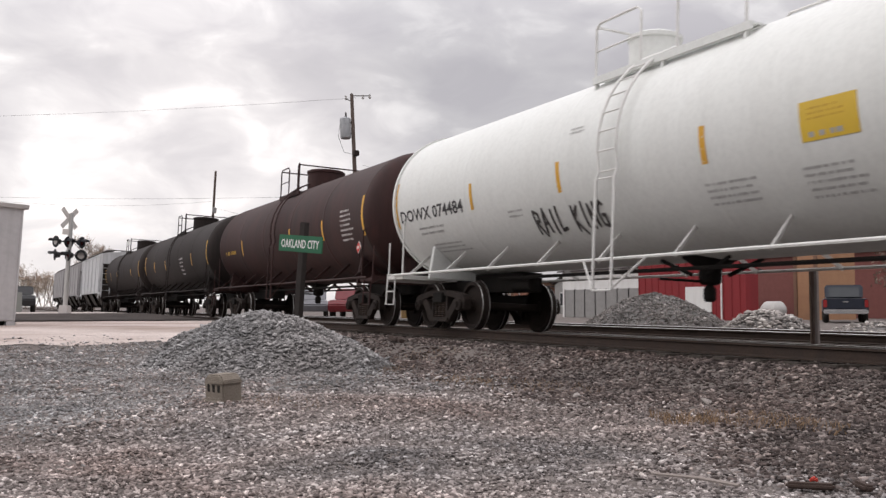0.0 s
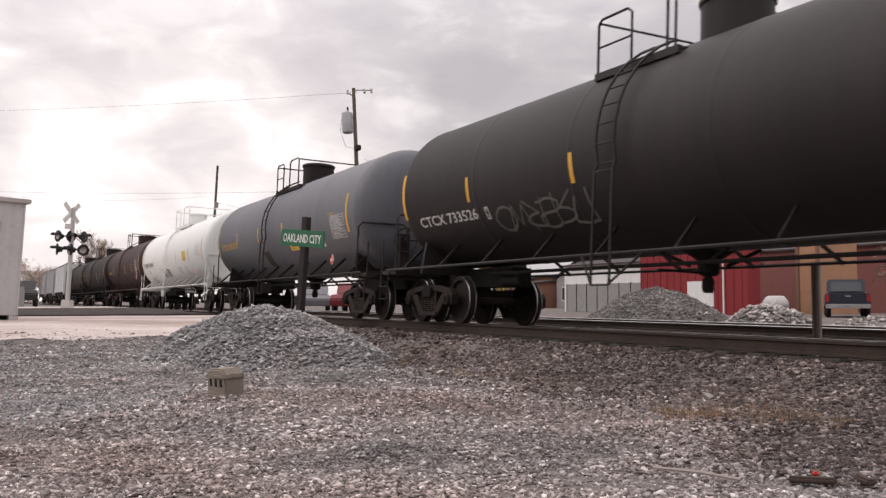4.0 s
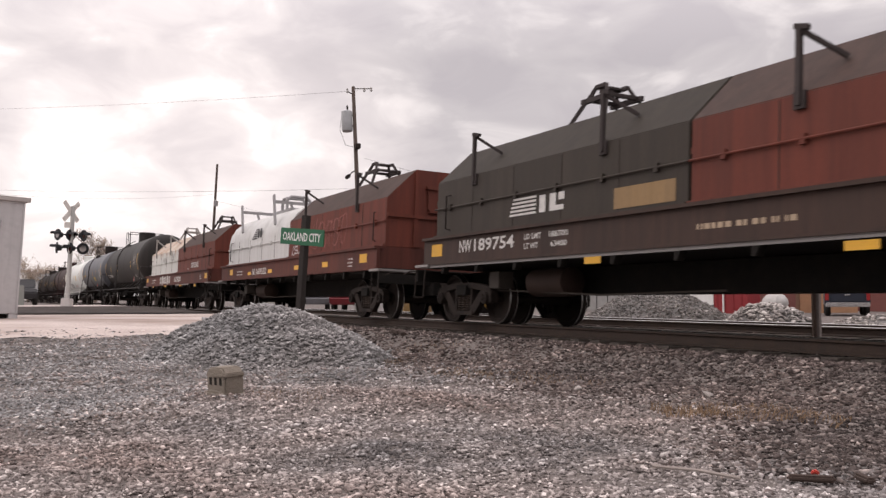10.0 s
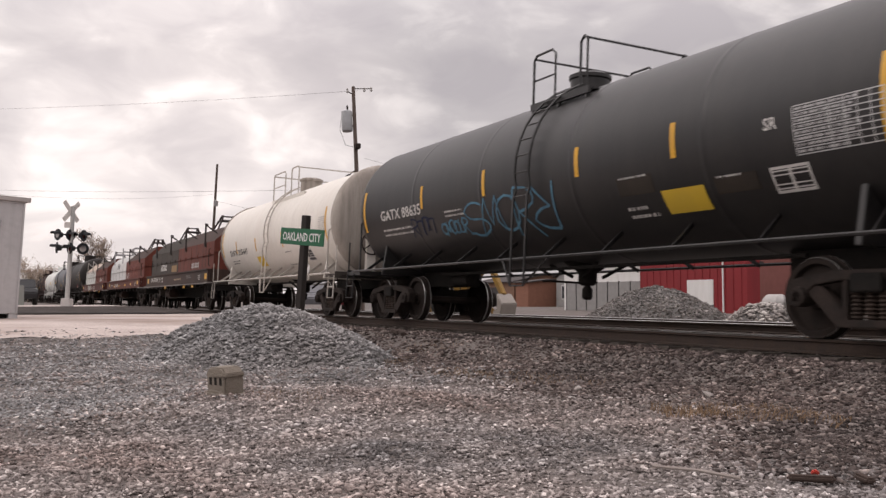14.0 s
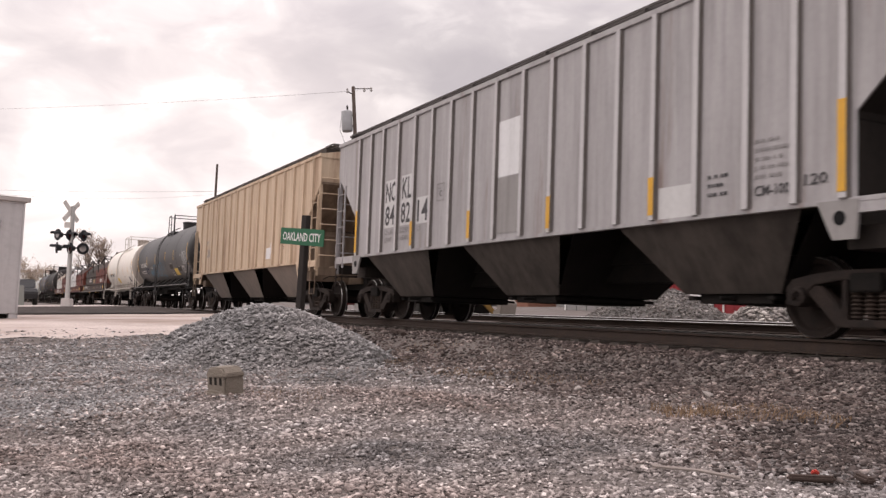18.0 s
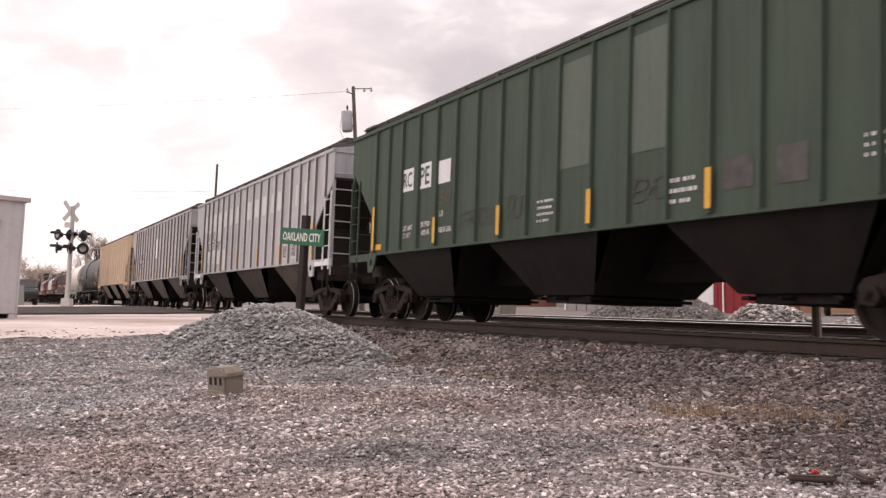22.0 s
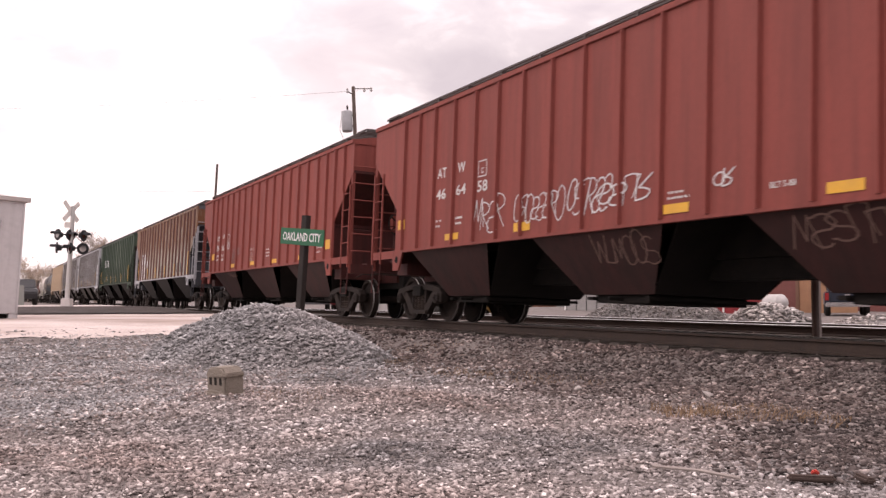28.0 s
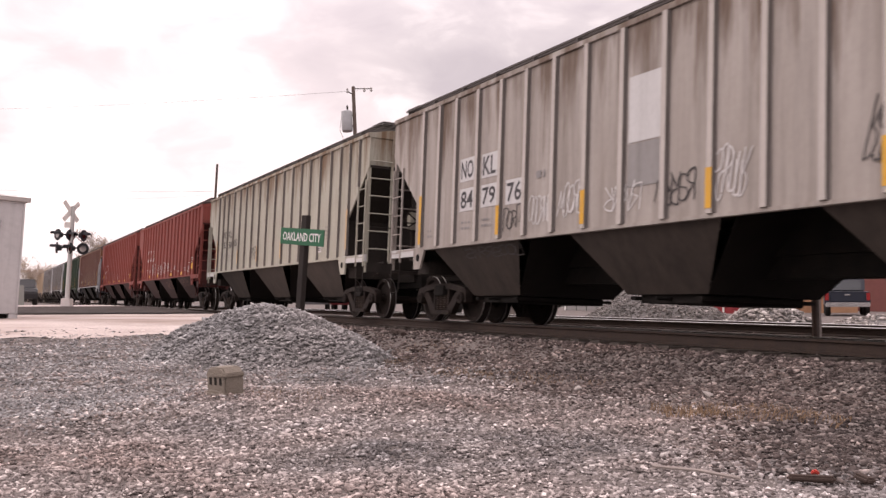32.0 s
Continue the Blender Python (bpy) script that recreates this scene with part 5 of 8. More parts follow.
def paint(name, base, second=None, dirt=0.35, rust=0.0, rough=0.68, rust_scale=1.2, stretch=(2.2, 2.2, 0.25)):
    return M(name, base, rough, 0.0, second or tuple(0.6 * c + 0.03 for c in base), 0.3 + dirt, 1.1, stretch, streak=0.10 + 0.5 * dirt, grain=0.12, grain_scale=14, bump=0.06,
             rust=RUST if rust else None, rust_amount=rust, rust_scale=rust_scale, rust_stretch=(2.0, 2.0, 0.22))


white_p = paint("white_tank_paint", (0.70, 0.71, 0.68), (0.60, 0.595, 0.56), -0.08, rough=0.5)
cream_p = paint("cream_tank_paint", (0.72, 0.685, 0.625), (0.58, 0.51, 0.44), -0.04, rough=0.55)
grey_p = paint("blue_grey_tank_paint", (0.105, 0.108, 0.12), (0.08, 0.08, 0.088), 0.15, rough=0.5)
black_p = paint("black_tank_paint", (0.019, 0.018, 0.018), (0.033, 0.03, 0.028), 0.3, rough=0.42)
char_p = paint("charcoal_tank_paint", (0.019, 0.016, 0.0145), (0.03, 0.024, 0.021), 0.3, rough=0.58)
brown_p = paint("brown_black_tank_paint", (0.044, 0.017, 0.015), (0.02, 0.012, 0.011), 0.4, rough=0.66)
grime_p = paint("grimy_brown_tank_paint", (0.026, 0.019, 0.017), (0.017, 0.013, 0.012), 0.4, rough=0.7)
tanpaint = paint("tan_hopper_paint", (0.57, 0.45, 0.33), (0.43, 0.31, 0.21), 0.35, 0.3)
lgrey_p = paint("light_grey_hopper_paint", (0.41, 0.395, 0.395), (0.27, 0.255, 0.25), 0.35, 0.1)
bgrey_p = paint("cool_grey_hopper_paint", (0.43, 0.43, 0.445), (0.29, 0.288, 0.295), 0.35, 0.1)
wgrey_p = M("weathered_grey_hopper_paint", (0.40, 0.362, 0.33), 0.66, 0.0, (0.26, 0.225, 0.195), 0.75, 1.1, (2.2, 2.2, 0.25), streak=0.3, grain=0.12, grain_scale=14, bump=0.06, rust=(0.14, 0.10, 0.075), rust_amount=0.55, rust_scale=1.8, rust_stretch=(1.6, 1.6, 0.2), rust_from=(1.9, 3.9))
olive_p = M("pale_olive_hopper_paint", (0.40, 0.39, 0.325), 0.6, 0.0, (0.29, 0.265, 0.215), 0.6, 1.1, (2.2, 2.2, 0.25), streak=0.2, grain=0.12, grain_scale=14, bump=0.06, rust=(0.15, 0.095, 0.055), rust_amount=0.66, rust_scale=1.8, rust_stretch=(1.8, 1.8, 0.2), rust_from=(2.2, 4.1))
green_p = paint("dark_green_hopper_paint", (0.053, 0.078, 0.054), (0.038, 0.053, 0.038), 0.4)
rusty_p = M("rust_streaked_hopper_paint", (0.35, 0.345, 0.305), 0.66, 0.0, (0.25, 0.185, 0.12), 0.8, 1.4, (2, 2, 0.2), streak=0.3, grain=0.12, grain_scale=14, rust=(0.155, 0.066, 0.03), rust_amount=0.9, rust_scale=2.6, rust_stretch=(2.0, 2.0, 0.3), rust_from=(1.7, 3.0))
red_p = paint("red_oxide_hopper_paint", (0.24, 0.057, 0.044), (0.16, 0.045, 0.036), 0.28)
creamhead_p = paint("grimy_cream_head_paint", (0.42, 0.38, 0.335), (0.20, 0.165, 0.14), 0.5)
oxide_p = paint("oxide_red_coil_paint", (0.108, 0.029, 0.019), (0.05, 0.019, 0.015), 0.5)
hoodred_p = paint("red_hood_paint", (0.15, 0.037, 0.023), (0.075, 0.025, 0.018), 0.45)
hoodwhite_p = M("rust_stained_white_hood_paint", (0.55, 0.56, 0.53), 0.55, 0.0, (0.44, 0.41, 0.36), 0.5, 1.1, (2.2, 2.2, 0.25), streak=0.15, grain=0.1, grain_scale=14, rust=(0.32, 0.18, 0.10), rust_amount=0.75, rust_scale=1.6, rust_stretch=(1.6, 1.6, 0.25), rust_from=(2.1, 2.85))
hoodgrime_p = paint("grimy_red_hood_top", (0.062, 0.037, 0.03), (0.042, 0.028, 0.023), 0.5, rough=0.75)
hoodrust_p = M("rusted_white_hood_top", (0.48, 0.42, 0.35), 0.6, 0.0, (0.40, 0.29, 0.2), 0.6, 1.1, (2, 2, 1), grain=0.15, grain_scale=14, rust=(0.27, 0.135, 0.08), rust_amount=0.6, rust_scale=0.9, rust_stretch=(1, 1, 0.7))
hoodgrey_p = paint("pale_grey_hood_paint", (0.56, 0.56, 0.545), (0.44, 0.43, 0.41), 0.3)
hoodblack_p = paint("weathered_black_hood_paint", (0.036, 0.029, 0.023), (0.055, 0.042, 0.032), 0.4, rough=0.65)
lgrey_rib = paint("pale_grey_rib_paint", (0.51, 0.495, 0.495), (0.38, 0.365, 0.36), 0.25)
wgrey_rib = paint("pale_warm_rib_paint", (0.49, 0.45, 0.415), (0.34, 0.3, 0.265), 0.3)
rib_grime_shade = M("rib_grime_shade", (0.17, 0.155, 0.145), 0.8, 0.0, (0.09, 0.075, 0.065), 0.7, 3, (1, 1, 0.3))
# streaked paints for low parts, darker than the bodies above
dark_low = paint("dark_hopper_paint", (0.085, 0.071, 0.061), (0.038, 0.032, 0.028), 0.6)

black_low = paint("black_hopper_bay_paint", (0.021, 0.018, 0.016), (0.012, 0.010, 0.009), 0.5, rough=0.75)

T = lambda t, x, z, h, m=ink_white, w=None: (t, x, z, h, m, w)
panel_white = paint("panel_white", (0.70, 0.70, 0.70), (0.6, 0.6, 0.59), 0.1)
patch_pale = paint("patch_pale", (0.56, 0.555, 0.545), (0.5, 0.49, 0.48), 0.1)
patch_dull = paint("patch_dull", (0.30, 0.285, 0.275), None, 0.3)
patch_grey = paint("patch_grey", (0.27, 0.255, 0.25), None, 0.2)
worn_spray = M("worn_dark_spray", (0.2, 0.19, 0.18), 0.8, 0.0, (0.38, 0.37, 0.35), 0.7, 6)
faint_ink = M("faint_stencil", (0.36, 0.355, 0.345), 0.7, 0.0, (0.45, 0.44, 0.43), 0.6, 8)
spray_white = M("spray_white", (0.63, 0.615, 0.6), 0.7, 0.0, (0.42, 0.40, 0.39), 0.7, 5)
faint_spray = M("faint_spray", (0.25, 0.16, 0.15), 0.8)
spray_black = M("spray_black", (0.06, 0.055, 0.055), 0.7, 0.0, (0.12, 0.11, 0.10), 0.6, 5)
spray_blue = M("spray_blue", (0.11, 0.25, 0.34), 0.7, 0.0, (0.04, 0.06, 0.09), 0.6, 4)
spray_navy = M("spray_navy", (0.025, 0.03, 0.06), 0.7)
spray_chalk = M("spray_chalk", (0.16, 0.155, 0.14), 0.8, 0.0, (0.09, 0.085, 0.08), 0.7, 4)
stencil_yellow = M("stencil_yellow", (0.52, 0.31, 0.04), 0.6, 0.0, (0.34, 0.2, 0.04), 0.4, 6)
dim_yellow = M("dim_yellow_stencil", (0.2, 0.14, 0.05), 0.7)
sign_yellow = M("sign_yellow", (0.66, 0.44, 0.04), 0.5, 0.0, (0.55, 0.36, 0.05), 0.5, 3)
rust_orange = paint("orange_stain", (0.42, 0.13, 0.04), None, 0.3)
STRIPS = [(1.98, 2.10, 1.48, 2.43), (5.08, 5.20, 1.48, 1.97), (7.48, 7.60, 1.48, 1.97), (10.2, 10.32, 1.48, 1.97), (12.65, 12.77, 1.48, 1.97), (15.6, 15.72, 1.48, 2.42)]


def marks(rows, panel=panel_white, ink=ink_black, pad=0.045):
    """Painted number panels: rows of text, x, z, width, height."""
    return [(x - pad, x + w + pad, z - pad, z + h + pad, panel) for t, x, z, w, h in rows] if panel else [], [T(t, x, z, h, ink, w) for t, x, z, w, h in rows]


def build_train():
    # cars that are ahead at the start
    pale = paint("pale_hopper_paint", (0.6, 0.6, 0.6))
    for s, m in ((118.6, lgrey_p), (102.2, lgrey_p), (85.8, pale)):
        couple(hopper(dict(label="light grey covered hopper car in a moving train", body=m, length=16.4, ribs=6, lower=dark_low)), s)
    couple(tank(dict(label="grimy brown-black tank car in a moving train", body=grime_p, length=17.2, yellow=[(4, 2.1, 2.6), (7, 2.1, 2.6), (13, 2.1, 2.6)], arcs=(1.2, 15.9), dome_size=(0.55, 0.5))), 69.4)
    couple(tank(dict(label="grimy black tank car in a moving train", body=grime_p, length=17.2, yellow=[(4, 2.1, 2.6), (7, 2.1, 2.6), (13, 2.1, 2.6)], arcs=(1.2, 15.9), dome_size=(0.55, 0.5),
                     lines=[(10.6, 1.8, 0.7, 0.8, 5, ink_white, 4)])), 52.2)
    couple(tank(dict(label="dark red-brown tank car with yellow end bands", body=brown_p, length=16.4, arcs=(15.1,), yellow=[(4.2, 2.1, 2.6), (9.5, 2.1, 2.6), (12.3, 2.1, 2.6)],
                     lines=[(13.7, 2.0, 0.9, 0.8, 7, ink_white, 6), (2.0, 2.2, 2.2, 0.3, 1, stencil_yellow, 7)], placards=[(15.2, 1.75)], dome_size=(0.55, 0.5))), 35.0)
    white_rail = M("white_rail", (0.7, 0.69, 0.66), 0.5)
    couple(tank(dict(label="white tank car with yellow reflective strips and white handrails", body=white_p, rail=white_rail, wheel=white_rail, length=17.5, r=1.5, c=2.61, jacket=True, mark="DOWX 074484", ink=patch_grey, trucks=(2.1, 15.22), a=0.45, z=1.05,
                     hatch=7.25, platform=(7.1, 8.15, 8.95, 10.2), deck_lift=0.14, ladder=8.05, dome=white_p, dome_size=(0.40, 0.60),
                     texts=[T("DOWX 074484", 0.95, 2.13, 0.24, ink_black, 2.75)],
                     arcs=(0.72, 15.5), yellow=[(4.0, 2.14, 2.6), (6.8, 2.14, 2.6), (9.95, 2.14, 2.6), (12.82, 2.14, 2.6)],
                     patches=[(11.5, 12.24, 2.16, 2.58, sign_yellow, "notice_panel")],
                     lines=[(1.7, 1.85, 1.4, 0.2, 2, faint_ink, 2), (2.0, 1.5, 1.8, 0.2, 3, faint_ink, 12), (9.9, 1.66, 1.05, 0.3, 4, faint_ink, 3), (11.4, 1.6, 0.95, 0.36, 5, faint_ink, 4), (11.6, 2.2, 0.55, 0.14, 1, faint_ink, 5), (11.6, 2.38, 0.55, 0.16, 3, stencil_yellow, 15),
                            (14.3, 2.26, 1.15, 0.52, 7, faint_ink, 6), (7.1, 2.98, 0.45, 0.12, 2, faint_ink, 8), (5.2, 1.9, 0.7, 0.16, 2, faint_ink, 9)],
                     tags=[("RAIL KING", 5.85, 1.6, 1.9, 0.34, spray_black)], placards=[(15.03, 1.58)])), 18.6)
    couple(tank(dict(label="blue-grey tank car with yellow stencils", body=grey_p, metal=grime_p, length=16.45, r=1.49, c=2.64, trucks=(2.05, 14.5), a=0.5, z=0.9, hatch=7.83, platform=(6.77, 7.43, 8.1, 8.95), deck_more=0.3, ladder=7.44, dome_size=(0.48, 0.6), mark="UTLX 902478", ink=stencil_yellow,
                     texts=[T("UTLX 902478", 1.62, 2.2, 0.22, stencil_yellow, 2.25)],
                     arcs=(1.05, 14.45), yellow=[(3.8, 2.34, 2.72), (6.45, 2.26, 2.7), (9.1, 2.22, 2.68), (11.62, 2.22, 2.67)],
                     patches=[(6.75, 7.35, 1.5, 1.95, hoodblack_p, "repainted_panel"), (9.6, 10.34, 1.86, 2.12, sign_yellow, "notice_panel"), (12.15, 12.58, 1.84, 2.1, ink_white, "data_frame"), (12.2, 12.35, 1.9, 2.06, ink_black, "data_panel"), (12.38, 12.53, 1.9, 2.06, ink_black, "data_panel")],
                     tables=[(13.32, 1.98, 1.0, 0.56, ink_white)], lines=[(9.7, 1.9, 0.5, 0.18, 3, ink_black, 5), (13.2, 2.58, 0.5, 0.1, 1, stencil_yellow, 6), (1.7, 1.78, 1.2, 0.26, 3, dim_yellow, 8)], placards=[(13.81, 1.42)])), 1.1)
    couple(tank(dict(label="black tank car with white stencils and chalky graffiti", body=char_p, length=18.25, r=1.49, c=2.65, trucks=(1.95, 15.95), a=1.0, z=1.2, hatch=9.43, platform=(7.55, 8.34, 9.15, 9.3), ladder=8.4, dome_size=(0.5, 0.56), mark="CTCX 733526", ink=ink_white,
                     texts=[T("CTCX 733526", 2.05, 1.89, 0.19, ink_white, 2.4)], arcs=(1.42, 16.0), yellow=[(4.22, 2.2, 2.64), (7.52, 2.17, 2.62), (13.5, 2.2, 2.65)],
                     patches=[(4.74, 4.87, 1.86, 2.07, ink_white, "data_frame"), (4.76, 4.85, 1.88, 2.05, char_p, "data_panel")],
                     lines=[(14.65, 2.4, 1.0, 0.62, 9, ink_white, 3), (14.2, 1.75, 0.8, 0.14, 2, ink_white, 5), (14.8, 1.45, 0.8, 0.3, 2, ink_white, 15)], scrawls=[(5.1, 1.6, 2.7, 0.5, 6, spray_chalk, 31)], placards=[(15.75, 1.55)])), -15.35)
    red, white = dict(body=hoodred_p, top=hoodgrime_p, label="red hood"), dict(body=hoodwhite_p, label="rust-stained white hood", top=hoodrust_p, fit=M("pale_fitting", (0.33, 0.31, 0.29), 0.6, grain=0.4))
    couple(coil(dict(label="red coil car with a rust-stained white hood and a red hood", deck=oxide_p, hoods=(white, red), length=17.25, trucks=(2.45, 14.7),
                     blocks=[(5.62, 1.19, 2.75, 0.26, 6, ink_white), (11.85, 1.79, 1.55, 0.19, 8, ink_white)], texts=[T("62920", 9.33, 1.19, 0.24, ink_white, 1.48)],
                     patches=[(9.7, 12.6, 1.03, 1.075, ink_white)],
                     yellow=[(1.55, 1.3, 1.48, 0.5), (3.5, 1.0, 1.1, 0.4), (6.9, 1.0, 1.1, 0.45), (10.62, 0.98, 1.09, 0.45), (13.7, 0.94, 1.05, 0.42), (15.72, 1.23, 1.43, 0.42)],
                     lines=[(3.3, 1.22, 1.1, 0.24, 2, ink_white, 3), (14.78, 1.22, 0.36, 0.22, 3, ink_white, 5), (12.2, 1.68, 0.5, 0.08, 1, ink_white, 6)],
                     scrawls=[(5.0, 2.2, 0.95, 0.24, 5, worn_spray, 41), (6.95, 2.27, 1.05, 0.26, 6, worn_spray, 43)])), -33.6)
    roundhood = dict(body=hoodgrey_p, round=True, label="round pale grey hood", fit=M("grey_fitting", (0.30, 0.29, 0.29), 0.6, grain=0.3))
    couple(coil(dict(label="red coil car with a round grey hood and a red hood", deck=oxide_p, hoods=(roundhood, red), length=17.05, trucks=(2.4, 14.65),
                     texts=[T("NS", 5.62, 1.19, 0.2, ink_white, 0.34), T("169522", 6.1, 1.19, 0.2, ink_white, 1.15)],
                     yellow=[(2.62, 1.25, 1.44, 0.4), (5.05, 1.2, 1.3, 0.4), (7.44, 1.21, 1.32, 0.44), (10.1, 1.23, 1.35, 0.46), (12.47, 1.23, 1.36, 0.43), (15.1, 1.25, 1.45, 0.45)],
                     lines=[(3.6, 1.22, 0.9, 0.2, 2, ink_white, 3), (14.34, 1.18, 0.38, 0.25, 3, ink_white, 5)],
                     hoodpatches=[(4.55 + 0.12 * i, 5.2 + 0.06 * i, 2.40 + 0.07 * i, 2.44 + 0.07 * i, ink_black) for i in range(5)] + [(5.3, 5.45, 2.42, 2.72, ink_black), (5.55, 5.75, 2.42, 2.72, ink_black)],
                     scrawls=[(9.18, 1.70, 1.3, 0.28, 6, spray_white, 51), (10.85, 1.8, 2.6, 0.8, 9, M("spray_pink", (0.33, 0.14, 0.12), 0.8), 53)])), -50.85)
    blackhood = dict(body=hoodblack_p, top=paint("dusty_black_hood_top", (0.036, 0.029, 0.022), (0.026, 0.021, 0.017), 0.4, rough=0.75), label="weathered black hood")
    couple(coil(dict(label="dark coil car with a black hood and a red hood", deck=paint("dark_deck_paint", (0.06, 0.034, 0.026), (0.035, 0.024, 0.02), 0.5), hoods=(blackhood, dict(red, slide=0.22)), length=17.05, trucks=(2.35, 14.75),
                     texts=[T("NW", 2.86, 1.26, 0.22, ink_white, 0.46), T("189754", 3.42, 1.26, 0.22, ink_white, 1.38), T("LD LMT", 5.12, 1.37, 0.09, ink_white, 0.5), T("LT WT", 5.12, 1.22, 0.09, ink_white, 0.42), T("188700", 5.85, 1.37, 0.09, ink_white, 0.52), T("63400", 5.9, 1.22, 0.09, ink_white, 0.44)],
                     yellow=[(1.7, 1.23, 1.46, 0.44), (6.8, 0.92, 1.02, 0.4), (11.32, 0.9, 1.0, 0.42), (13.13, 0.9, 0.99, 0.36), (15.6, 1.2, 1.42, 0.4)],
                     blocks=[(11.85, 1.76, 1.55, 0.18, 8, ink_white)],
                     lines=[(9.15, 1.26, 2.05, 0.17, 1, M("tan_stencil", (0.45, 0.34, 0.24), 0.7), 4), (14.3, 1.2, 0.75, 0.24, 3, ink_white, 5), (11.9, 1.3, 1.4, 0.16, 2, patch_grey, 6)],
                     hoodpatches=[(4.25 + 0.03 * i, 5.1, 1.82 + 0.065 * i, 1.855 + 0.065 * i, ink_white) for i in range(5)] + [(5.2, 5.38, 1.82, 2.1, ink_white), (5.5, 5.9, 1.82, 1.9, ink_white), (5.5, 5.68, 1.9, 2.1, ink_white), (5.75, 5.92, 1.98, 2.1, ink_white), (7.18, 8.5, 1.70, 2.0, paint("tan_patch", (0.3, 0.19, 0.09), None, 0.3))],
                     patches=[(1.5, 15.8, 1.02, 1.075, M("worn_plate", (0.3, 0.28, 0.27), 0.6))])), -68.1)
    couple(tank(dict(label="dirty cream-white tank car with black stencils", body=cream_p, rail=M("dirty_white_rail", (0.5, 0.47, 0.43), 0.6, 0.0, (0.3, 0.26, 0.22), 0.7, 6), deck=dark_low, length=14.35, r=1.43, c=2.46, jacket=True, trucks=(2.1, 12.35), a=1.12, z=0.7, hatch=7.15, platform=(6.42, 7.65, 8.3, 9.0), deck_lift=0.04, deck_more=0.6, ladder=7.48, dome=creamhead_p, dome_size=(0.34, 0.43), placard_paint=patch_pale, head_paint=creamhead_p, mark="SHPX 205647", ink=ink_black,
                     texts=[T("SHPX 205647", 2.5, 1.93, 0.19, ink_black, 2.4)], arcs=(1.48, 12.75), yellow=[(3.45, 2.0, 2.4), (5.92, 1.97, 2.38), (8.84, 1.96, 2.39), (11.0, 1.96, 2.37)],
                     patches=[(5.75, 6.5, 1.5, 1.8, sign_yellow, "notice_panel"), (10.72, 11.29, 1.5, 1.8, ink_white, "data_frame"), (10.75, 10.98, 1.6, 1.78, ink_black, "data_panel"), (11.01, 11.26, 1.6, 1.78, ink_black, "data_panel"), (10.75, 11.26, 1.52, 1.58, ink_black, "data_panel")],
                     lines=[(12.24, 2.13, 0.75, 0.46, 9, patch_grey, 3), (2.5, 1.66, 1.3, 0.16, 2, ink_black, 5), (8.9, 1.8, 0.7, 0.06, 1, ink_black, 6), (8.7, 1.45, 1.1, 0.06, 1, ink_black, 7)], placards=[(11.97, 1.2)])), -84.95)
    couple(tank(dict(label="satin black tank car with yellow bands and white stencils", body=black_p, length=16.5, r=1.46, c=2.5, trucks=(2.0, 14.5), a=0.6, z=0.75, hatch=7.98, platform=(7.76, 8.4, 9.14, 9.3), deck_lift=0.12, ladder=8.2, dome_size=(0.34, 0.4), mark="GATX 88635", ink=ink_white,
                     texts=[T("GATX 88635", 2.22, 2.12, 0.22, ink_white, 2.05), T("SR", 13.42, 2.3, 0.14, ink_white, 0.2)], arcs=(1.22, 14.95), yellow=[(4.3, 2.22, 2.67), (6.85, 2.22, 2.68), (9.7, 2.22, 2.66), (11.84, 2.21, 2.66)],
                     patches=[(13.4, 13.96, 1.62, 1.9, ink_white, "data_frame"), (13.43, 13.66, 1.65, 1.87, black_p, "data_panel"), (13.7, 13.93, 1.65, 1.87, black_p, "data_panel"), (11.5, 12.3, 1.55, 1.84, sign_yellow, "notice_panel"), (10.65, 11.4, 1.84, 2.08, hoodblack_p, "repainted_panel"), (12.5, 13.2, 1.7, 1.9, hoodblack_p, "repainted_panel")],
                     lines=[(2.22, 1.8, 1.9, 0.2, 2, ink_white, 3), (5.3, 1.98, 0.8, 0.16, 2, ink_white, 4), (10.7, 2.06, 0.7, 0.06, 1, ink_white, 5), (10.7, 1.55, 0.6, 0.2, 2, ink_white, 6), (12.55, 1.88, 0.65, 0.06, 1, ink_white, 7), ],
                     tables=[(13.85, 1.98, 1.15, 0.52, patch_pale)],
                     scrawls=[(6.1, 1.52, 2.8, 0.7, 5, spray_blue, 61), (5.0, 1.66, 1.05, 0.24, 6, spray_blue, 63), (3.7, 1.7, 1.0, 0.35, 4, spray_navy, 64)])), -99.3)
    couple(hopper(dict(label="tan covered hopper car with rust stains", body=tanpaint, endwall=paint("tan_grime_end_paint", (0.24, 0.175, 0.125), (0.11, 0.078, 0.055), 0.6), lower=paint("dusty_hopper_paint", (0.22, 0.185, 0.16)), length=16.9, ribs=15, truck=2.05,
                       yellow=[(14.68, 14.76, 1.6, 2.45)], patches=[(11.35, 11.84, 1.62, 1.96, panel_white), (11.82, 11.88, 1.73, 2.1, panel_white)], texts=[T("203", 3.1, 2.0, 0.3, patch_grey, 0.75)],
                       lines=[(2.7, 2.5, 0.9, 0.35, 1, patch_grey, 3), (12.9, 1.85, 0.4, 0.12, 2, ink_black, 5)])), -115.8)
    p, t = marks([("NO", 3.74, 2.47, 0.56, 0.43), ("KL", 4.6, 2.47, 0.46, 0.45), ("84", 3.74, 1.97, 0.5, 0.43), ("82", 4.57, 1.97, 0.46, 0.43), ("14", 5.38, 1.95, 0.5, 0.44)], patch_pale)
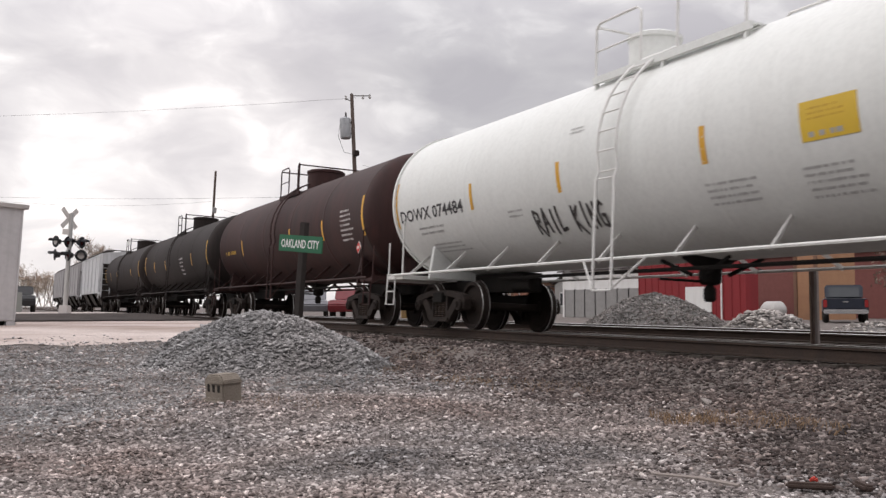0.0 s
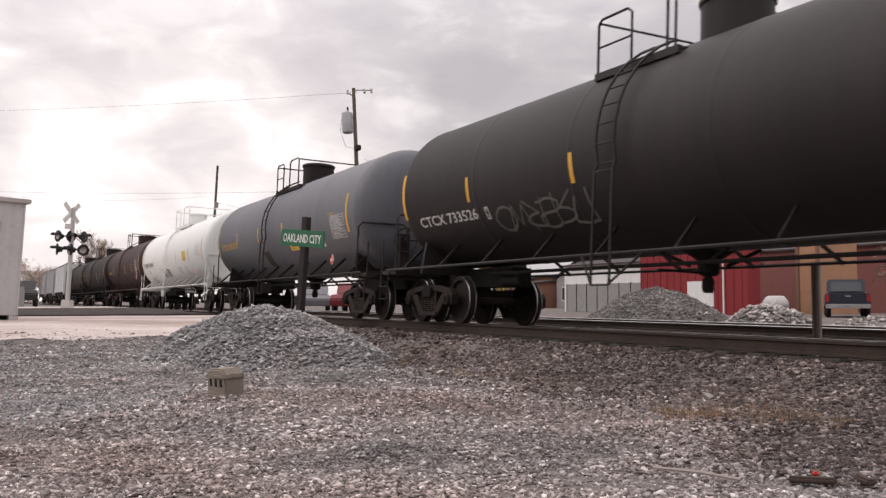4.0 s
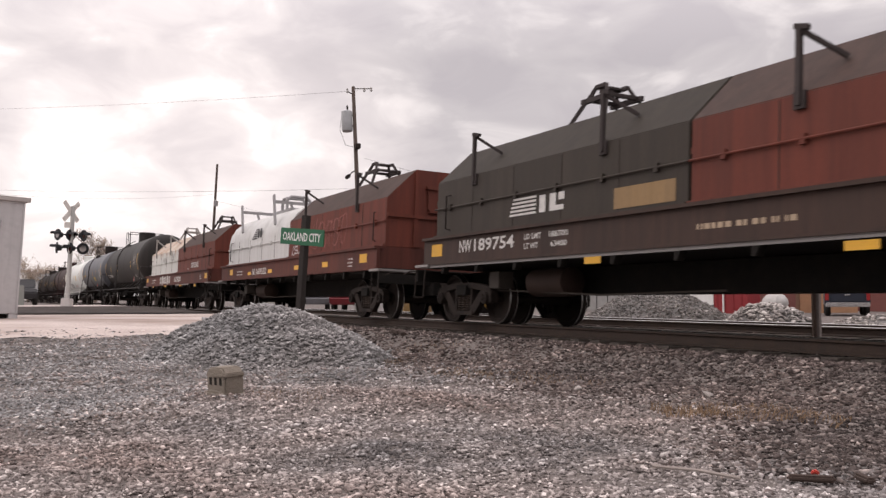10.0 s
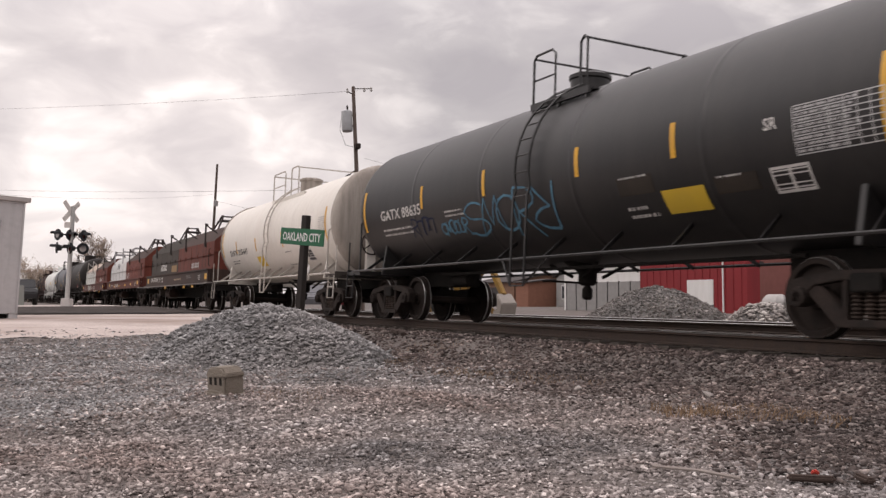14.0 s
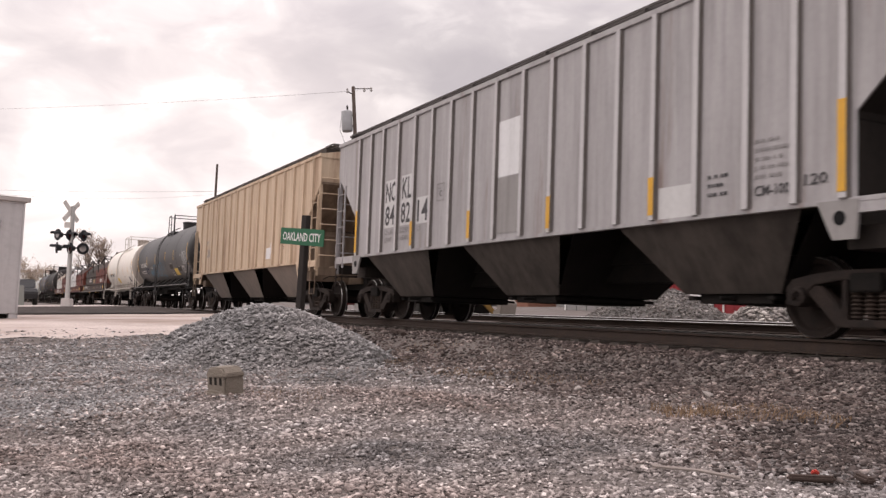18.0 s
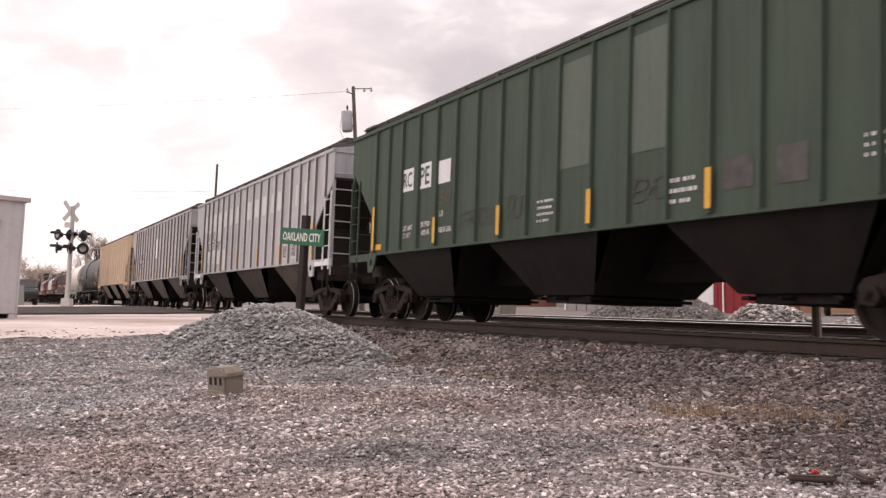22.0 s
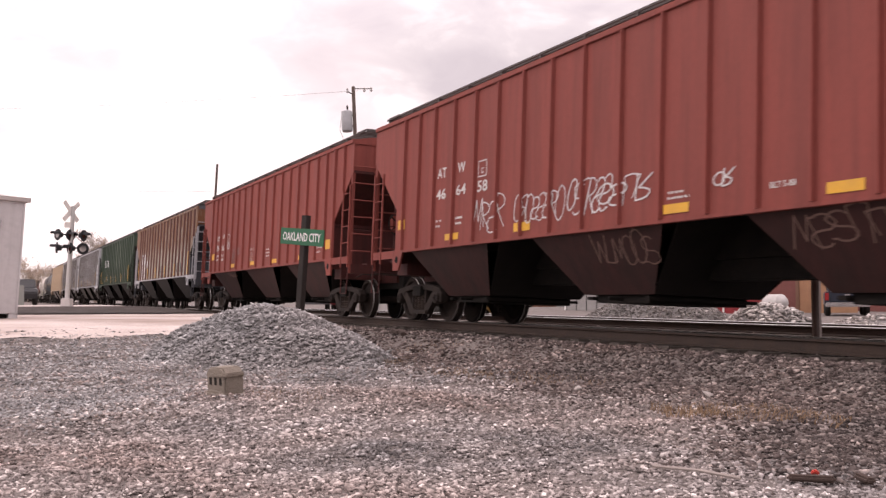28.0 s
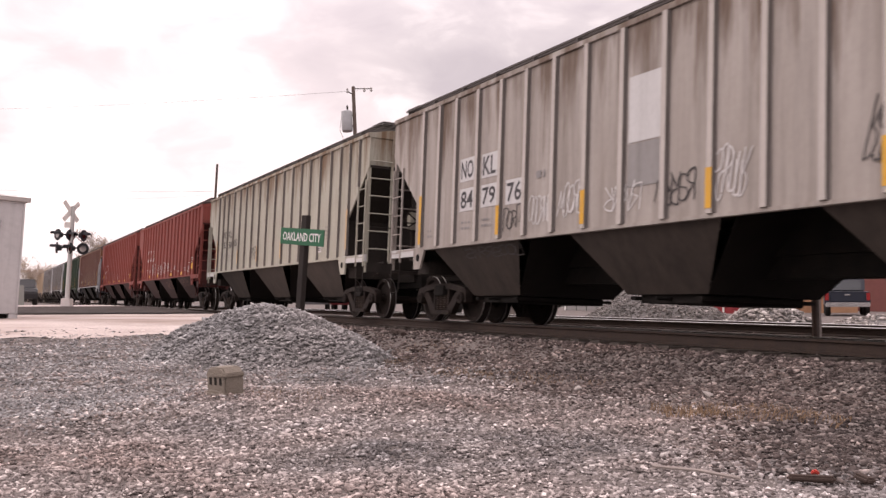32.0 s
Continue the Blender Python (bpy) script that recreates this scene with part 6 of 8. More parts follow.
    couple(hopper(dict(flank=rib_grime_shade, shift=-0.04, label="light grey covered hopper car with black stencils", body=lgrey_p, rib=lgrey_rib, lower=dark_low, jack=patch_dull, frames=[(6.26, 6.56, 2.28, 2.60, patch_grey)], yellow=STRIPS, texts=t + [T("LD LMT", 3.74, 1.78, 0.1, patch_grey, 0.46), T("LT WT", 3.74, 1.62, 0.1, patch_grey, 0.4), T("222300", 4.57, 1.78, 0.11, patch_grey, 0.42), T("63700", 4.6, 1.62, 0.11, patch_grey, 0.36), T("LO", 5.42, 1.76, 0.11, patch_grey, 0.14), T("C", 6.36, 2.36, 0.11, ink_black, 0.1), T("120", 15.1, 1.6, 0.12, ink_black, 0.3), T("CM-100", 14.4, 1.55, 0.12, ink_black, 0.5)],
                       patches=p + [(8.58, 9.32, 2.45, 3.4, panel_white), (8.58, 9.32, 1.5, 2.43, patch_dull), (12.75, 13.4, 1.42, 1.82, patch_pale)],
                       lines=[(13.65, 1.62, 0.42, 0.32, 3, ink_black, 5), (14.4, 1.75, 0.5, 0.5, 5, patch_grey, 6), (6.31, 2.5, 0.2, 0.07, 1, patch_grey, 7)])), -132.7)
    p, t = marks([("NO", 3.0, 2.56, 0.45, 0.35), ("KL", 3.76, 2.57, 0.44, 0.35), ("83", 3.0, 2.2, 0.45, 0.33), ("39", 3.76, 2.21, 0.44, 0.34), ("87", 4.56, 2.19, 0.42, 0.34)], None)
    couple(hopper(dict(flank=rib_grime_shade, label="cool grey covered hopper car with pale patches", body=bgrey_p, rib=lgrey_rib, lower=dark_low, yellow=STRIPS, sill_end=panel_white, ladder=panel_white, texts=t,
                       patches=p + [(2.95, 3.5, 1.78, 3.0, patch_pale), (3.72, 4.28, 1.75, 3.02, patch_pale), (4.5, 5.1, 1.7, 3.0, patch_pale), (5.4, 5.95, 1.45, 2.2, patch_pale), (12.9, 13.4, 1.55, 1.97, patch_pale), (12.93, 13.36, 1.59, 1.93, spray_black), (13.7, 14.2, 1.55, 1.97, patch_pale), (13.73, 14.16, 1.59, 1.93, spray_black)]
                       + [(x, x + w, 3.0, 3.58, patch_pale) for x, w in ((2.3, 0.45), (3.12, 0.2), (3.75, 0.48), (4.5, 0.52), (5.4, 0.5), (6.26, 0.42), (7.15, 0.45), (8.65, 0.5), (9.58, 0.48), (10.47, 0.5), (11.48, 0.2), (12.15, 0.46), (13.9, 0.16), (14.7, 0.45))],
                       lines=[(3.0, 1.84, 1.9, 0.2, 2, patch_grey, 3), (15.0, 1.8, 0.4, 0.5, 5, patch_grey, 5)])), -150.4)
    stain_red = paint("faint_red_stain", (0.10, 0.07, 0.045), None, 0.3)
    dgreen = paint("green_black_paint", (0.03, 0.05, 0.04))
    p, t = marks([("RC", 3.70, 2.68, 0.42, 0.32), ("PE", 4.5, 2.66, 0.44, 0.36)], panel_white, paint("stencil_green", (0.05, 0.09, 0.06)), 0.07)
    couple(hopper(dict(shift=0.06, hat=False, label="dark green covered hopper car with white panels", body=green_p, lower=black_low, end=dgreen, yellow=STRIPS + [(2.1, 2.62, 1.48, 1.6)], texts=t + [T("50", 5.4, 2.2, 0.26, stain_red, 0.5), T("LD LMT", 3.77, 1.8, 0.1, ink_white, 0.44), T("LT WT", 3.77, 1.65, 0.1, ink_white, 0.36), T("207500", 4.6, 1.82, 0.11, ink_white, 0.42), T("60500", 4.65, 1.66, 0.11, ink_white, 0.36), T("LO", 5.44, 1.97, 0.11, ink_white, 0.14), T("NEW 3-81", 5.44, 1.66, 0.11, ink_white, 0.5)],
                       patches=p + [(5.28, 5.84, 2.6, 3.04, panel_white), (9.45, 10.25, 2.35, 3.95, paint("faded_green", (0.10, 0.125, 0.095), None, 0.2)), (11.15, 11.95, 2.35, 3.95, paint("faded_green", (0.10, 0.125, 0.095), None, 0.2)),
                                    (12.96, 13.42, 1.68, 2.05, spray_black), (13.77, 14.2, 1.66, 2.08, spray_black)],
                       lines=[(8.9, 1.6, 0.5, 0.4, 4, ink_white, 5), (12.0, 1.6, 0.5, 0.4, 3, ink_white, 6), (14.9, 1.8, 0.4, 0.3, 3, ink_white, 7)],
                       scrawls=[(6.25, 1.7, 1.2, 0.3, 5, spray_black, 71), (7.75, 1.7, 0.85, 0.45, 4, spray_black, 72), (11.1, 1.7, 0.8, 0.35, 4, spray_black, 73)])), -168.05)
    p, t = marks([("WG", 3.05, 2.46, 0.42, 0.24), ("R", 4.0, 2.5, 0.14, 0.22), ("50", 3.05, 2.06, 0.42, 0.2), ("08", 3.85, 2.06, 0.42, 0.2)], None)
    couple(hopper(dict(shift=0.02, label="grey covered hopper car heavily streaked with rust", body=rusty_p, rib=paint("rust_red_rib", (0.16, 0.075, 0.06), None, 0.4), lower=black_low, endwall=paint("slate_end", (0.075, 0.08, 0.09), (0.045, 0.045, 0.05), 0.5), end=paint("slate_dark", (0.09, 0.09, 0.10)),
                       yellow=STRIPS, texts=t + [T("LDLMT", 3.05, 1.72, 0.1, ink_black, 0.4), T("LT WT", 3.05, 1.56, 0.1, ink_black, 0.34), T("204000", 3.78, 1.72, 0.1, patch_grey, 0.42), T("64000", 3.82, 1.56, 0.1, patch_grey, 0.36)], trim=bgrey_p, ladder=bgrey_p,
                       patches=p + [(3.0, 3.55, 1.42, 2.8, panel_white), (3.75, 4.4, 1.5, 2.78, panel_white), (4.62, 4.82, 2.04, 2.4, panel_white), (13.0, 13.45, 1.6, 2.0, spray_black), (13.8, 14.25, 1.6, 2.0, spray_black)],
                       scrawls=[(4.5, 1.5, 0.4, 0.5, 3, spray_black, 74), (8.2, 1.45, 1.9, 0.5, 7, spray_black, 75)])), -185.7)
    pink_ink = M("faded_pink_stencil", (0.42, 0.3, 0.28), 0.7)
    chalk_red = M("chalky_spray_on_bay", (0.19, 0.12, 0.10), 0.8)
    dred = paint("dark_red_bay_paint", (0.05, 0.019, 0.017), (0.026, 0.016, 0.014), 0.5)
    # darker copy of the body red, carrying the shade of the recessed end
    red_end = paint("shaded_red_end_paint", (0.085, 0.021, 0.018), (0.04, 0.018, 0.016), 0.5)
    p, t = marks([("AT", 3.16, 2.5, 0.36, 0.2), ("W", 3.99, 2.55, 0.3, 0.2), ("36", 3.14, 2.17, 0.36, 0.22), ("66", 3.91, 2.15, 0.38, 0.22), ("13", 4.76, 2.15, 0.3, 0.24), ("LD LMT", 3.12, 1.93, 0.36, 0.09), ("LT WT", 3.12, 1.79, 0.3, 0.09), ("221500", 3.88, 1.93, 0.36, 0.09), ("64300", 3.92, 1.79, 0.3, 0.09), ("C", 4.86, 2.45, 0.1, 0.11)], None, ink_white)
    tiny = [(2.34, 2.8, 1.86, 2.08), (5.44, 5.9, 1.5, 1.62), (8.0, 8.46, 1.5, 1.62), (10.5, 10.97, 1.48, 1.6), (13.04, 13.5, 1.48, 1.6), (15.25, 15.6, 1.66, 1.9)]
    couple(hopper(dict(shift=0.16, hat=False, label="red-oxide covered hopper car with white stencils", body=red_p, lower=dred, endwall=red_end, yellow=tiny, texts=t + [T("WARNING", 7.88, 1.97, 0.09, pink_ink, 0.5)], bay_scrawls=[(4.75, 1.2, 1.1, 0.14, 9, chalk_red, 193)], frames=[(4.76, 5.04, 2.41, 2.68, ink_white)], scrawls=[(5.49, 1.66, 0.4, 0.45, 3, faint_spray, 81), (6.25, 1.9, 0.32, 0.3, 2, faint_spray, 82)],
                       lines=[(7.9, 1.64, 0.48, 0.3, 5, pink_ink, 8), (9.8, 1.7, 0.4, 0.3, 3, ink_white, 6), (14.6, 1.6, 0.45, 0.35, 3, ink_white, 7)])), -203.35)
    p, t = marks([("AT", 3.9, 2.70, 0.38, 0.19), ("W", 4.74, 2.72, 0.3, 0.18), ("46", 3.88, 2.29, 0.4, 0.2), ("64", 4.7, 2.30, 0.38, 0.2), ("58", 5.52, 2.28, 0.36, 0.2), ("C", 5.63, 2.6, 0.1, 0.1)], None, ink_white)
    couple(hopper(dict(shift=0.17, hat=False, label="red-oxide covered hopper car with white graffiti", body=red_p, lower=dred, endwall=red_end, yellow=[(2.1, 2.44, 1.84, 2.04), (4.3, 4.84, 1.5, 1.62), (6.8, 7.3, 1.5, 1.64)] + tiny[3:], texts=t + [T("BLT 5-88", 12.28, 1.62, 0.07, ink_white, 0.36)],
                       scrawls=[(5.45, 1.56, 1.0, 0.6, 4, spray_white, 91), (6.8, 1.62, 1.4, 0.45, 8, spray_white, 92), (8.3, 1.66, 1.0, 0.5, 6, spray_white, 93), (9.1, 1.7, 1.1, 0.35, 4, spray_white, 94), (11.4, 1.72, 0.28, 0.22, 2, spray_white, 95)],
                       bay_scrawls=[(8.75, 0.9, 1.3, 0.42, 6, chalk_red, 191), (12.45, 0.98, 1.7, 0.38, 7, chalk_red, 192)], frames=[(5.54, 5.83, 2.55, 2.82, ink_white), (14.58, 15.06, 1.56, 1.94, ink_white)],
                       lines=[(3.9, 1.77, 0.3, 0.2, 2, ink_white, 3), (4.7, 1.77, 0.35, 0.2, 2, ink_white, 4), (10.58, 1.66, 0.4, 0.14, 2, ink_white, 6), (13.8, 1.62, 0.4, 0.16, 3, ink_white, 7), (14.64, 1.62, 0.36, 0.24, 3, ink_white, 8), (15.25, 1.95, 0.4, 0.25, 3, ink_white, 9)])), -221.05)
    p, t = marks([("NO", 3.2, 2.56, 0.4, 0.24), ("KL", 3.96, 2.55, 0.38, 0.24), ("83", 3.18, 2.21, 0.42, 0.24), ("50", 3.96, 2.18, 0.4, 0.24), ("05", 4.72, 2.22, 0.36, 0.24)], None, M("worn_stencil_black", (0.10, 0.095, 0.09), 0.7))
    brown_low = paint("dark_brown_bay_paint", (0.062, 0.049, 0.041), (0.036, 0.03, 0.026), 0.5)
    faded = [(x0, x1, z0 + 0.1, z1 + 0.1) for x0, x1, z0, z1 in STRIPS]
    couple(hopper(dict(flank=rib_grime_shade, shift=0.18, hat=False, label="pale olive-grey covered hopper car with faded stencils", body=olive_p, lower=brown_low, yellow=faded, strip=M("faded_strip", (0.50, 0.34, 0.19), 0.6, 0.0, (0.42, 0.33, 0.22), 0.6, 3), texts=t, scrawls=[(7.0, 1.7, 0.65, 0.4, 4, spray_black, 96)], sill_end=patch_pale, jack=olive_p,
                       lines=[(3.1, 1.85, 0.4, 0.16, 2, patch_grey, 3), (3.9, 1.85, 0.4, 0.16, 2, patch_grey, 4), (14.2, 1.9, 0.5, 0.4, 4, patch_grey, 5)], patches=[(13.55, 13.95, 1.6, 1.75, ink_white), (13.58, 13.9, 1.65, 1.73, spray_black)])), -238.75)
    p, t = marks([("NO", 3.84, 2.57, 0.46, 0.33), ("KL", 4.65, 2.55, 0.46, 0.33), ("84", 3.85, 2.03, 0.46, 0.32), ("79", 4.65, 2.04, 0.46, 0.3), ("76", 5.5, 2.01, 0.46, 0.32)], patch_pale, ink_black)
    couple(hopper(dict(flank=rib_grime_shade, shift=0.04, label="weathered grey covered hopper car with white graffiti", body=wgrey_p, rib=wgrey_rib, lower=brown_low, yellow=STRIPS, texts=t, patches=p + [(8.7, 9.36, 2.5, 3.4, patch_pale), (8.7, 9.36, 1.9, 2.48, patch_dull)], sill_end=patch_pale, jack=wgrey_p, bay_scrawls=[(3.9, 1.15, 1.9, 0.18, 8, spray_black, 194)],
                       scrawls=[(6.2, 1.6, 0.66, 0.42, 6, spray_white, 97), (7.05, 1.66, 0.6, 0.46, 5, spray_white, 98), (8.2, 1.6, 0.75, 0.4, 4, spray_white, 99), (9.3, 1.6, 0.7, 0.4, 5, spray_black, 100), (10.3, 1.6, 0.55, 0.6, 6, spray_white, 101), (5.4, 1.55, 0.55, 0.36, 4, spray_black, 102), (12.4, 1.7, 0.3, 0.7, 3, spray_black, 103)],
                       lines=[(3.9, 1.66, 0.4, 0.2, 2, patch_grey, 3), (4.65, 1.66, 0.4, 0.2, 2, patch_grey, 4), (2.5, 1.6, 0.25, 0.2, 2, patch_grey, 5), (6.4, 2.3, 0.25, 0.28, 1, patch_grey, 6)])), -256.5)


build_train()


# ---- things beside the track ----
def station_sign():
    dark = M("creosoted_wood", (0.035, 0.03, 0.028), 0.85, 0.0, (0.06, 0.05, 0.045), 0.6, 6, (1, 1, 0.2), grain=0.4, bump=0.4)
    green = M("sign_green", (0.012, 0.12, 0.055), 0.45, 0.0, (0.016, 0.10, 0.05), 0.5, 4)
    sign = thing("station_sign", "green place-name board on a leaning dark wooden post", "sign", m=pose(-17.4, 5.5, ground_z(-17.4, 5.5), 0, 0, 24) @ pose(0, 0, 0, 0, 5.2, 0))
    part("post", Geo().box(-0.075, 0.075, -0.06, 0.06, -0.3, 2.46), dark, sign, bevel=0.01)
    board = part("board", Geo().box(-0.62, 0.62, -0.085, -0.062, 1.88, 2.20), green, sign, bevel=0.006)
    v, f, w = letters("OAKLAND CITY")
    k = 1.08 / w
    part("lettering", Geo().add([(-0.54 + p[0] * k, -0.089, 1.955 + p[1] * 0.165) for p in v], f), M("sign_white", (0.78, 0.78, 0.76), 0.5), board, "white lettering", smooth=0)


def crossing_signal():
    alu = M("weathered_aluminium", (0.5, 0.49, 0.47), 0.45, 0.4, (0.4, 0.39, 0.37), 0.5, 5)
    black = M("signal_black", (0.02, 0.02, 0.022), 0.6)
    lens = M("red_lens", (0.05, 0.012, 0.012), 0.2)
    face = M("lens_pale", (0.5, 0.47, 0.46), 0.25)
    white = M("crossbuck_white", (0.66, 0.62, 0.58), 0.55, grain=0.1)
    base = (-47.0, 3.6, ground_z(-47, 3.6))
    sig = thing("crossing_signal", "level crossing signal with a crossbuck and paired lamps", "signal", m=pose(*base) @ Matrix.Rotation(radians(2.6), 4, Vector((-0.896, 0.444, 0))) @ pose(0, 0, 0, 0, 0, 62))
    part("foundation", Geo().prism([(-0.24, -0.1), (0.24, -0.1), (0.2, 0.4), (-0.2, 0.4)], -0.22, 0.22), M("pale_concrete", (0.55, 0.52, 0.5), 0.9, grain=0.3, bump=0.4), sig, bevel=0.02)
    part("mast", Geo().lathe([(0.3, 0.11), (4.75, 0.10), (4.8, 0.0)], n=14), alu, sig)
    for k, a in enumerate((45, -45)):
        g = Geo().box(-0.62, 0.62, -0.13 - 0.02 * k, -0.11 - 0.02 * k, -0.115, 0.115)
        o = part("crossbuck_blade", g, white, sig)
        o.matrix_local = pose(-0.18, 0, 4.5, 0, 0, 66) @ pose(0, 0, 0, 0, a, 0)
    part("track_count_panel", Geo().box(-0.32, -0.02, -0.12, -0.10, 3.72, 3.98), white, sig)
    for z, tip in ((3.4, 0.0), (2.78, 0.0)):
        arm = part("lamp_arm", Geo().rod([(-0.68, 0, z), (0.68, 0, z)], 0.035, 8), black, sig)
        for x, turn in ((-0.62, -35 if z > 3 else -75), (0.0, 65 if z > 3 else -40), (0.62, 80 if z > 3 else 15)):
            g = Geo().lathe([(-0.02, 0.27), (0.02, 0.27), (0.03, 0.0)], axis="y", n=24)
            g.lathe([(0.02, 0.16), (0.22, 0.12), (0.26, 0.0)], axis="y", n=16)
            for i in range(9):
                t0, t1 = radians(10 + 160 * i / 9), radians(10 + 160 * (i + 1) / 9)
                g.add([(0.17 * math.cos(t0), -0.02, 0.17 * math.sin(t0)), (0.17 * math.cos(t1), -0.02, 0.17 * math.sin(t1)), (0.17 * math.cos(t1), -0.3, 0.15 * math.sin(t1)), (0.17 * math.cos(t0), -0.3, 0.15 * math.sin(t0))], [(0, 1, 2, 3)])
            lamp = part("lamp", g, black, arm)
            lamp.location = (x, -0.08, z - 0.02)
            lamp.rotation_euler = (0, 0, radians(turn))
            g = Geo().lathe([(-0.045, 0.0), (-0.04, 0.09), (-0.022, 0.15)], axis="y", n=18, cap=False)
            g.v = [tuple(Matrix.Rotation(radians(turn), 3, "Z") @ Vector(p) + Vector((x, -0.08, z - 0.02))) for p in g.v]
            part("lens", g, face if (x < 0 and z > 3) or (x > 0 and z < 3) else lens, arm)


def signal_house():
    silver = M("silver_sheet", (0.50, 0.485, 0.485), 0.5, 0.1, (0.38, 0.365, 0.37), 0.6, 1.2, (1, 1, 0.3), streak=0.15, grain=0.15, grain_scale=8)
    roofm = M("silver_roof", (0.46, 0.42, 0.40), 0.5, 0.2, grain=0.2)
    lean = Matrix.Rotation(radians(3.0), 4, Vector((-math.cos(radians(PSI)), math.sin(radians(PSI)), 0)))
    house = thing("signal_house", "silver sheet-metal signal equipment house beside the crossing", "equipment house", m=pose(-26.02, -0.58, ground_z(-26.02, -0.58)) @ lean @ pose(0, 0, 0, 0, 0, 12))
    part("body", Geo().box(-1.2, 1.2, -1.15, 1.15, 0.2, 2.98), silver, house, bevel=0.02)
    part("roof", Geo().prism([(-1.28, 2.96), (1.28, 2.96), (1.28, 3.07), (0, 3.16), (-1.28, 3.07)], -1.25, 1.25), roofm, house, bevel=0.01)
    for x in (-0.9, 0.9):
        part("skid", Geo().box(x - 0.12, x + 0.12, -1.2, 1.2, -0.12, 0.2), steel_black, house)
    for x in (-1.1, 1.1):
        part("corner_leg", Geo().box(x - 0.1, x + 0.1, 0.95, 1.15, -0.12, 0.2), silver, house)
    part("door", Geo().box(1.2, 1.23, -0.6, 0.6, 0.32, 2.75), silver, house, bevel=0.01)
    for z in (0.7, 1.5, 2.4):
        part("hinge", Geo().rod([(1.24, 0.62, z - 0.08), (1.24, 0.62, z + 0.08)], 0.025, 8), silver, house)
    for y in (-0.38, 0.38, 1.12):
        part("seam", Geo().box(1.2, 1.225, y - 0.02, y + 0.02, 0.22, 2.95), silver, house)
    for k in range(5):
        part("corrugation", Geo().box(-1.0 + 0.48 * k, -0.96 + 0.48 * k, -1.165, -1.15, 0.22, 2.96), silver, house)


def concrete_block():
    con = M("block_concrete", (0.26, 0.225, 0.185), 0.95, 0.0, (0.19, 0.16, 0.135), 0.7, 6, grain=0.5, bump=0.8)
    b = thing("concrete_block", "weathered tan concrete block lying on the gravel", "concrete block", m=pose(-8.45, 2.0, ground_z(-8.45, 2.0) - 0.01, 3, 0, 20))
    part("body", Geo().prism([(-0.14, 0.0), (0.15, 0.0), (0.15, 0.20), (0.10, 0.262), (-0.11, 0.255), (-0.15, 0.21)], -0.1, 0.1), con, b, bevel=0.014)
    part("cap", Geo().box(-0.05, 0.165, -0.115, 0.1, 0.17, 0.215), con, b, bevel=0.012)
    part("rubble_foot", Geo().prism([(-0.21, -0.02), (-0.1, 0.055), (0.12, 0.05), (0.2, -0.02)], -0.15, 0.12), con, b, bevel=0.02)
    # core openings are dark plates on the face, their inner shade painted
    for x in (-0.08, 0.0, 0.08):
        part("core_hole", Geo().box(x - 0.02, x + 0.02, -0.104, -0.095, 0.10, 0.17), M("hole_dark", (0.03, 0.026, 0.024), 0.95), b, bevel=0.004)
    part("ledge", Geo().box(-0.175, 0.15, -0.115, 0.1, -0.02, 0.04), con, b, bevel=0.012)


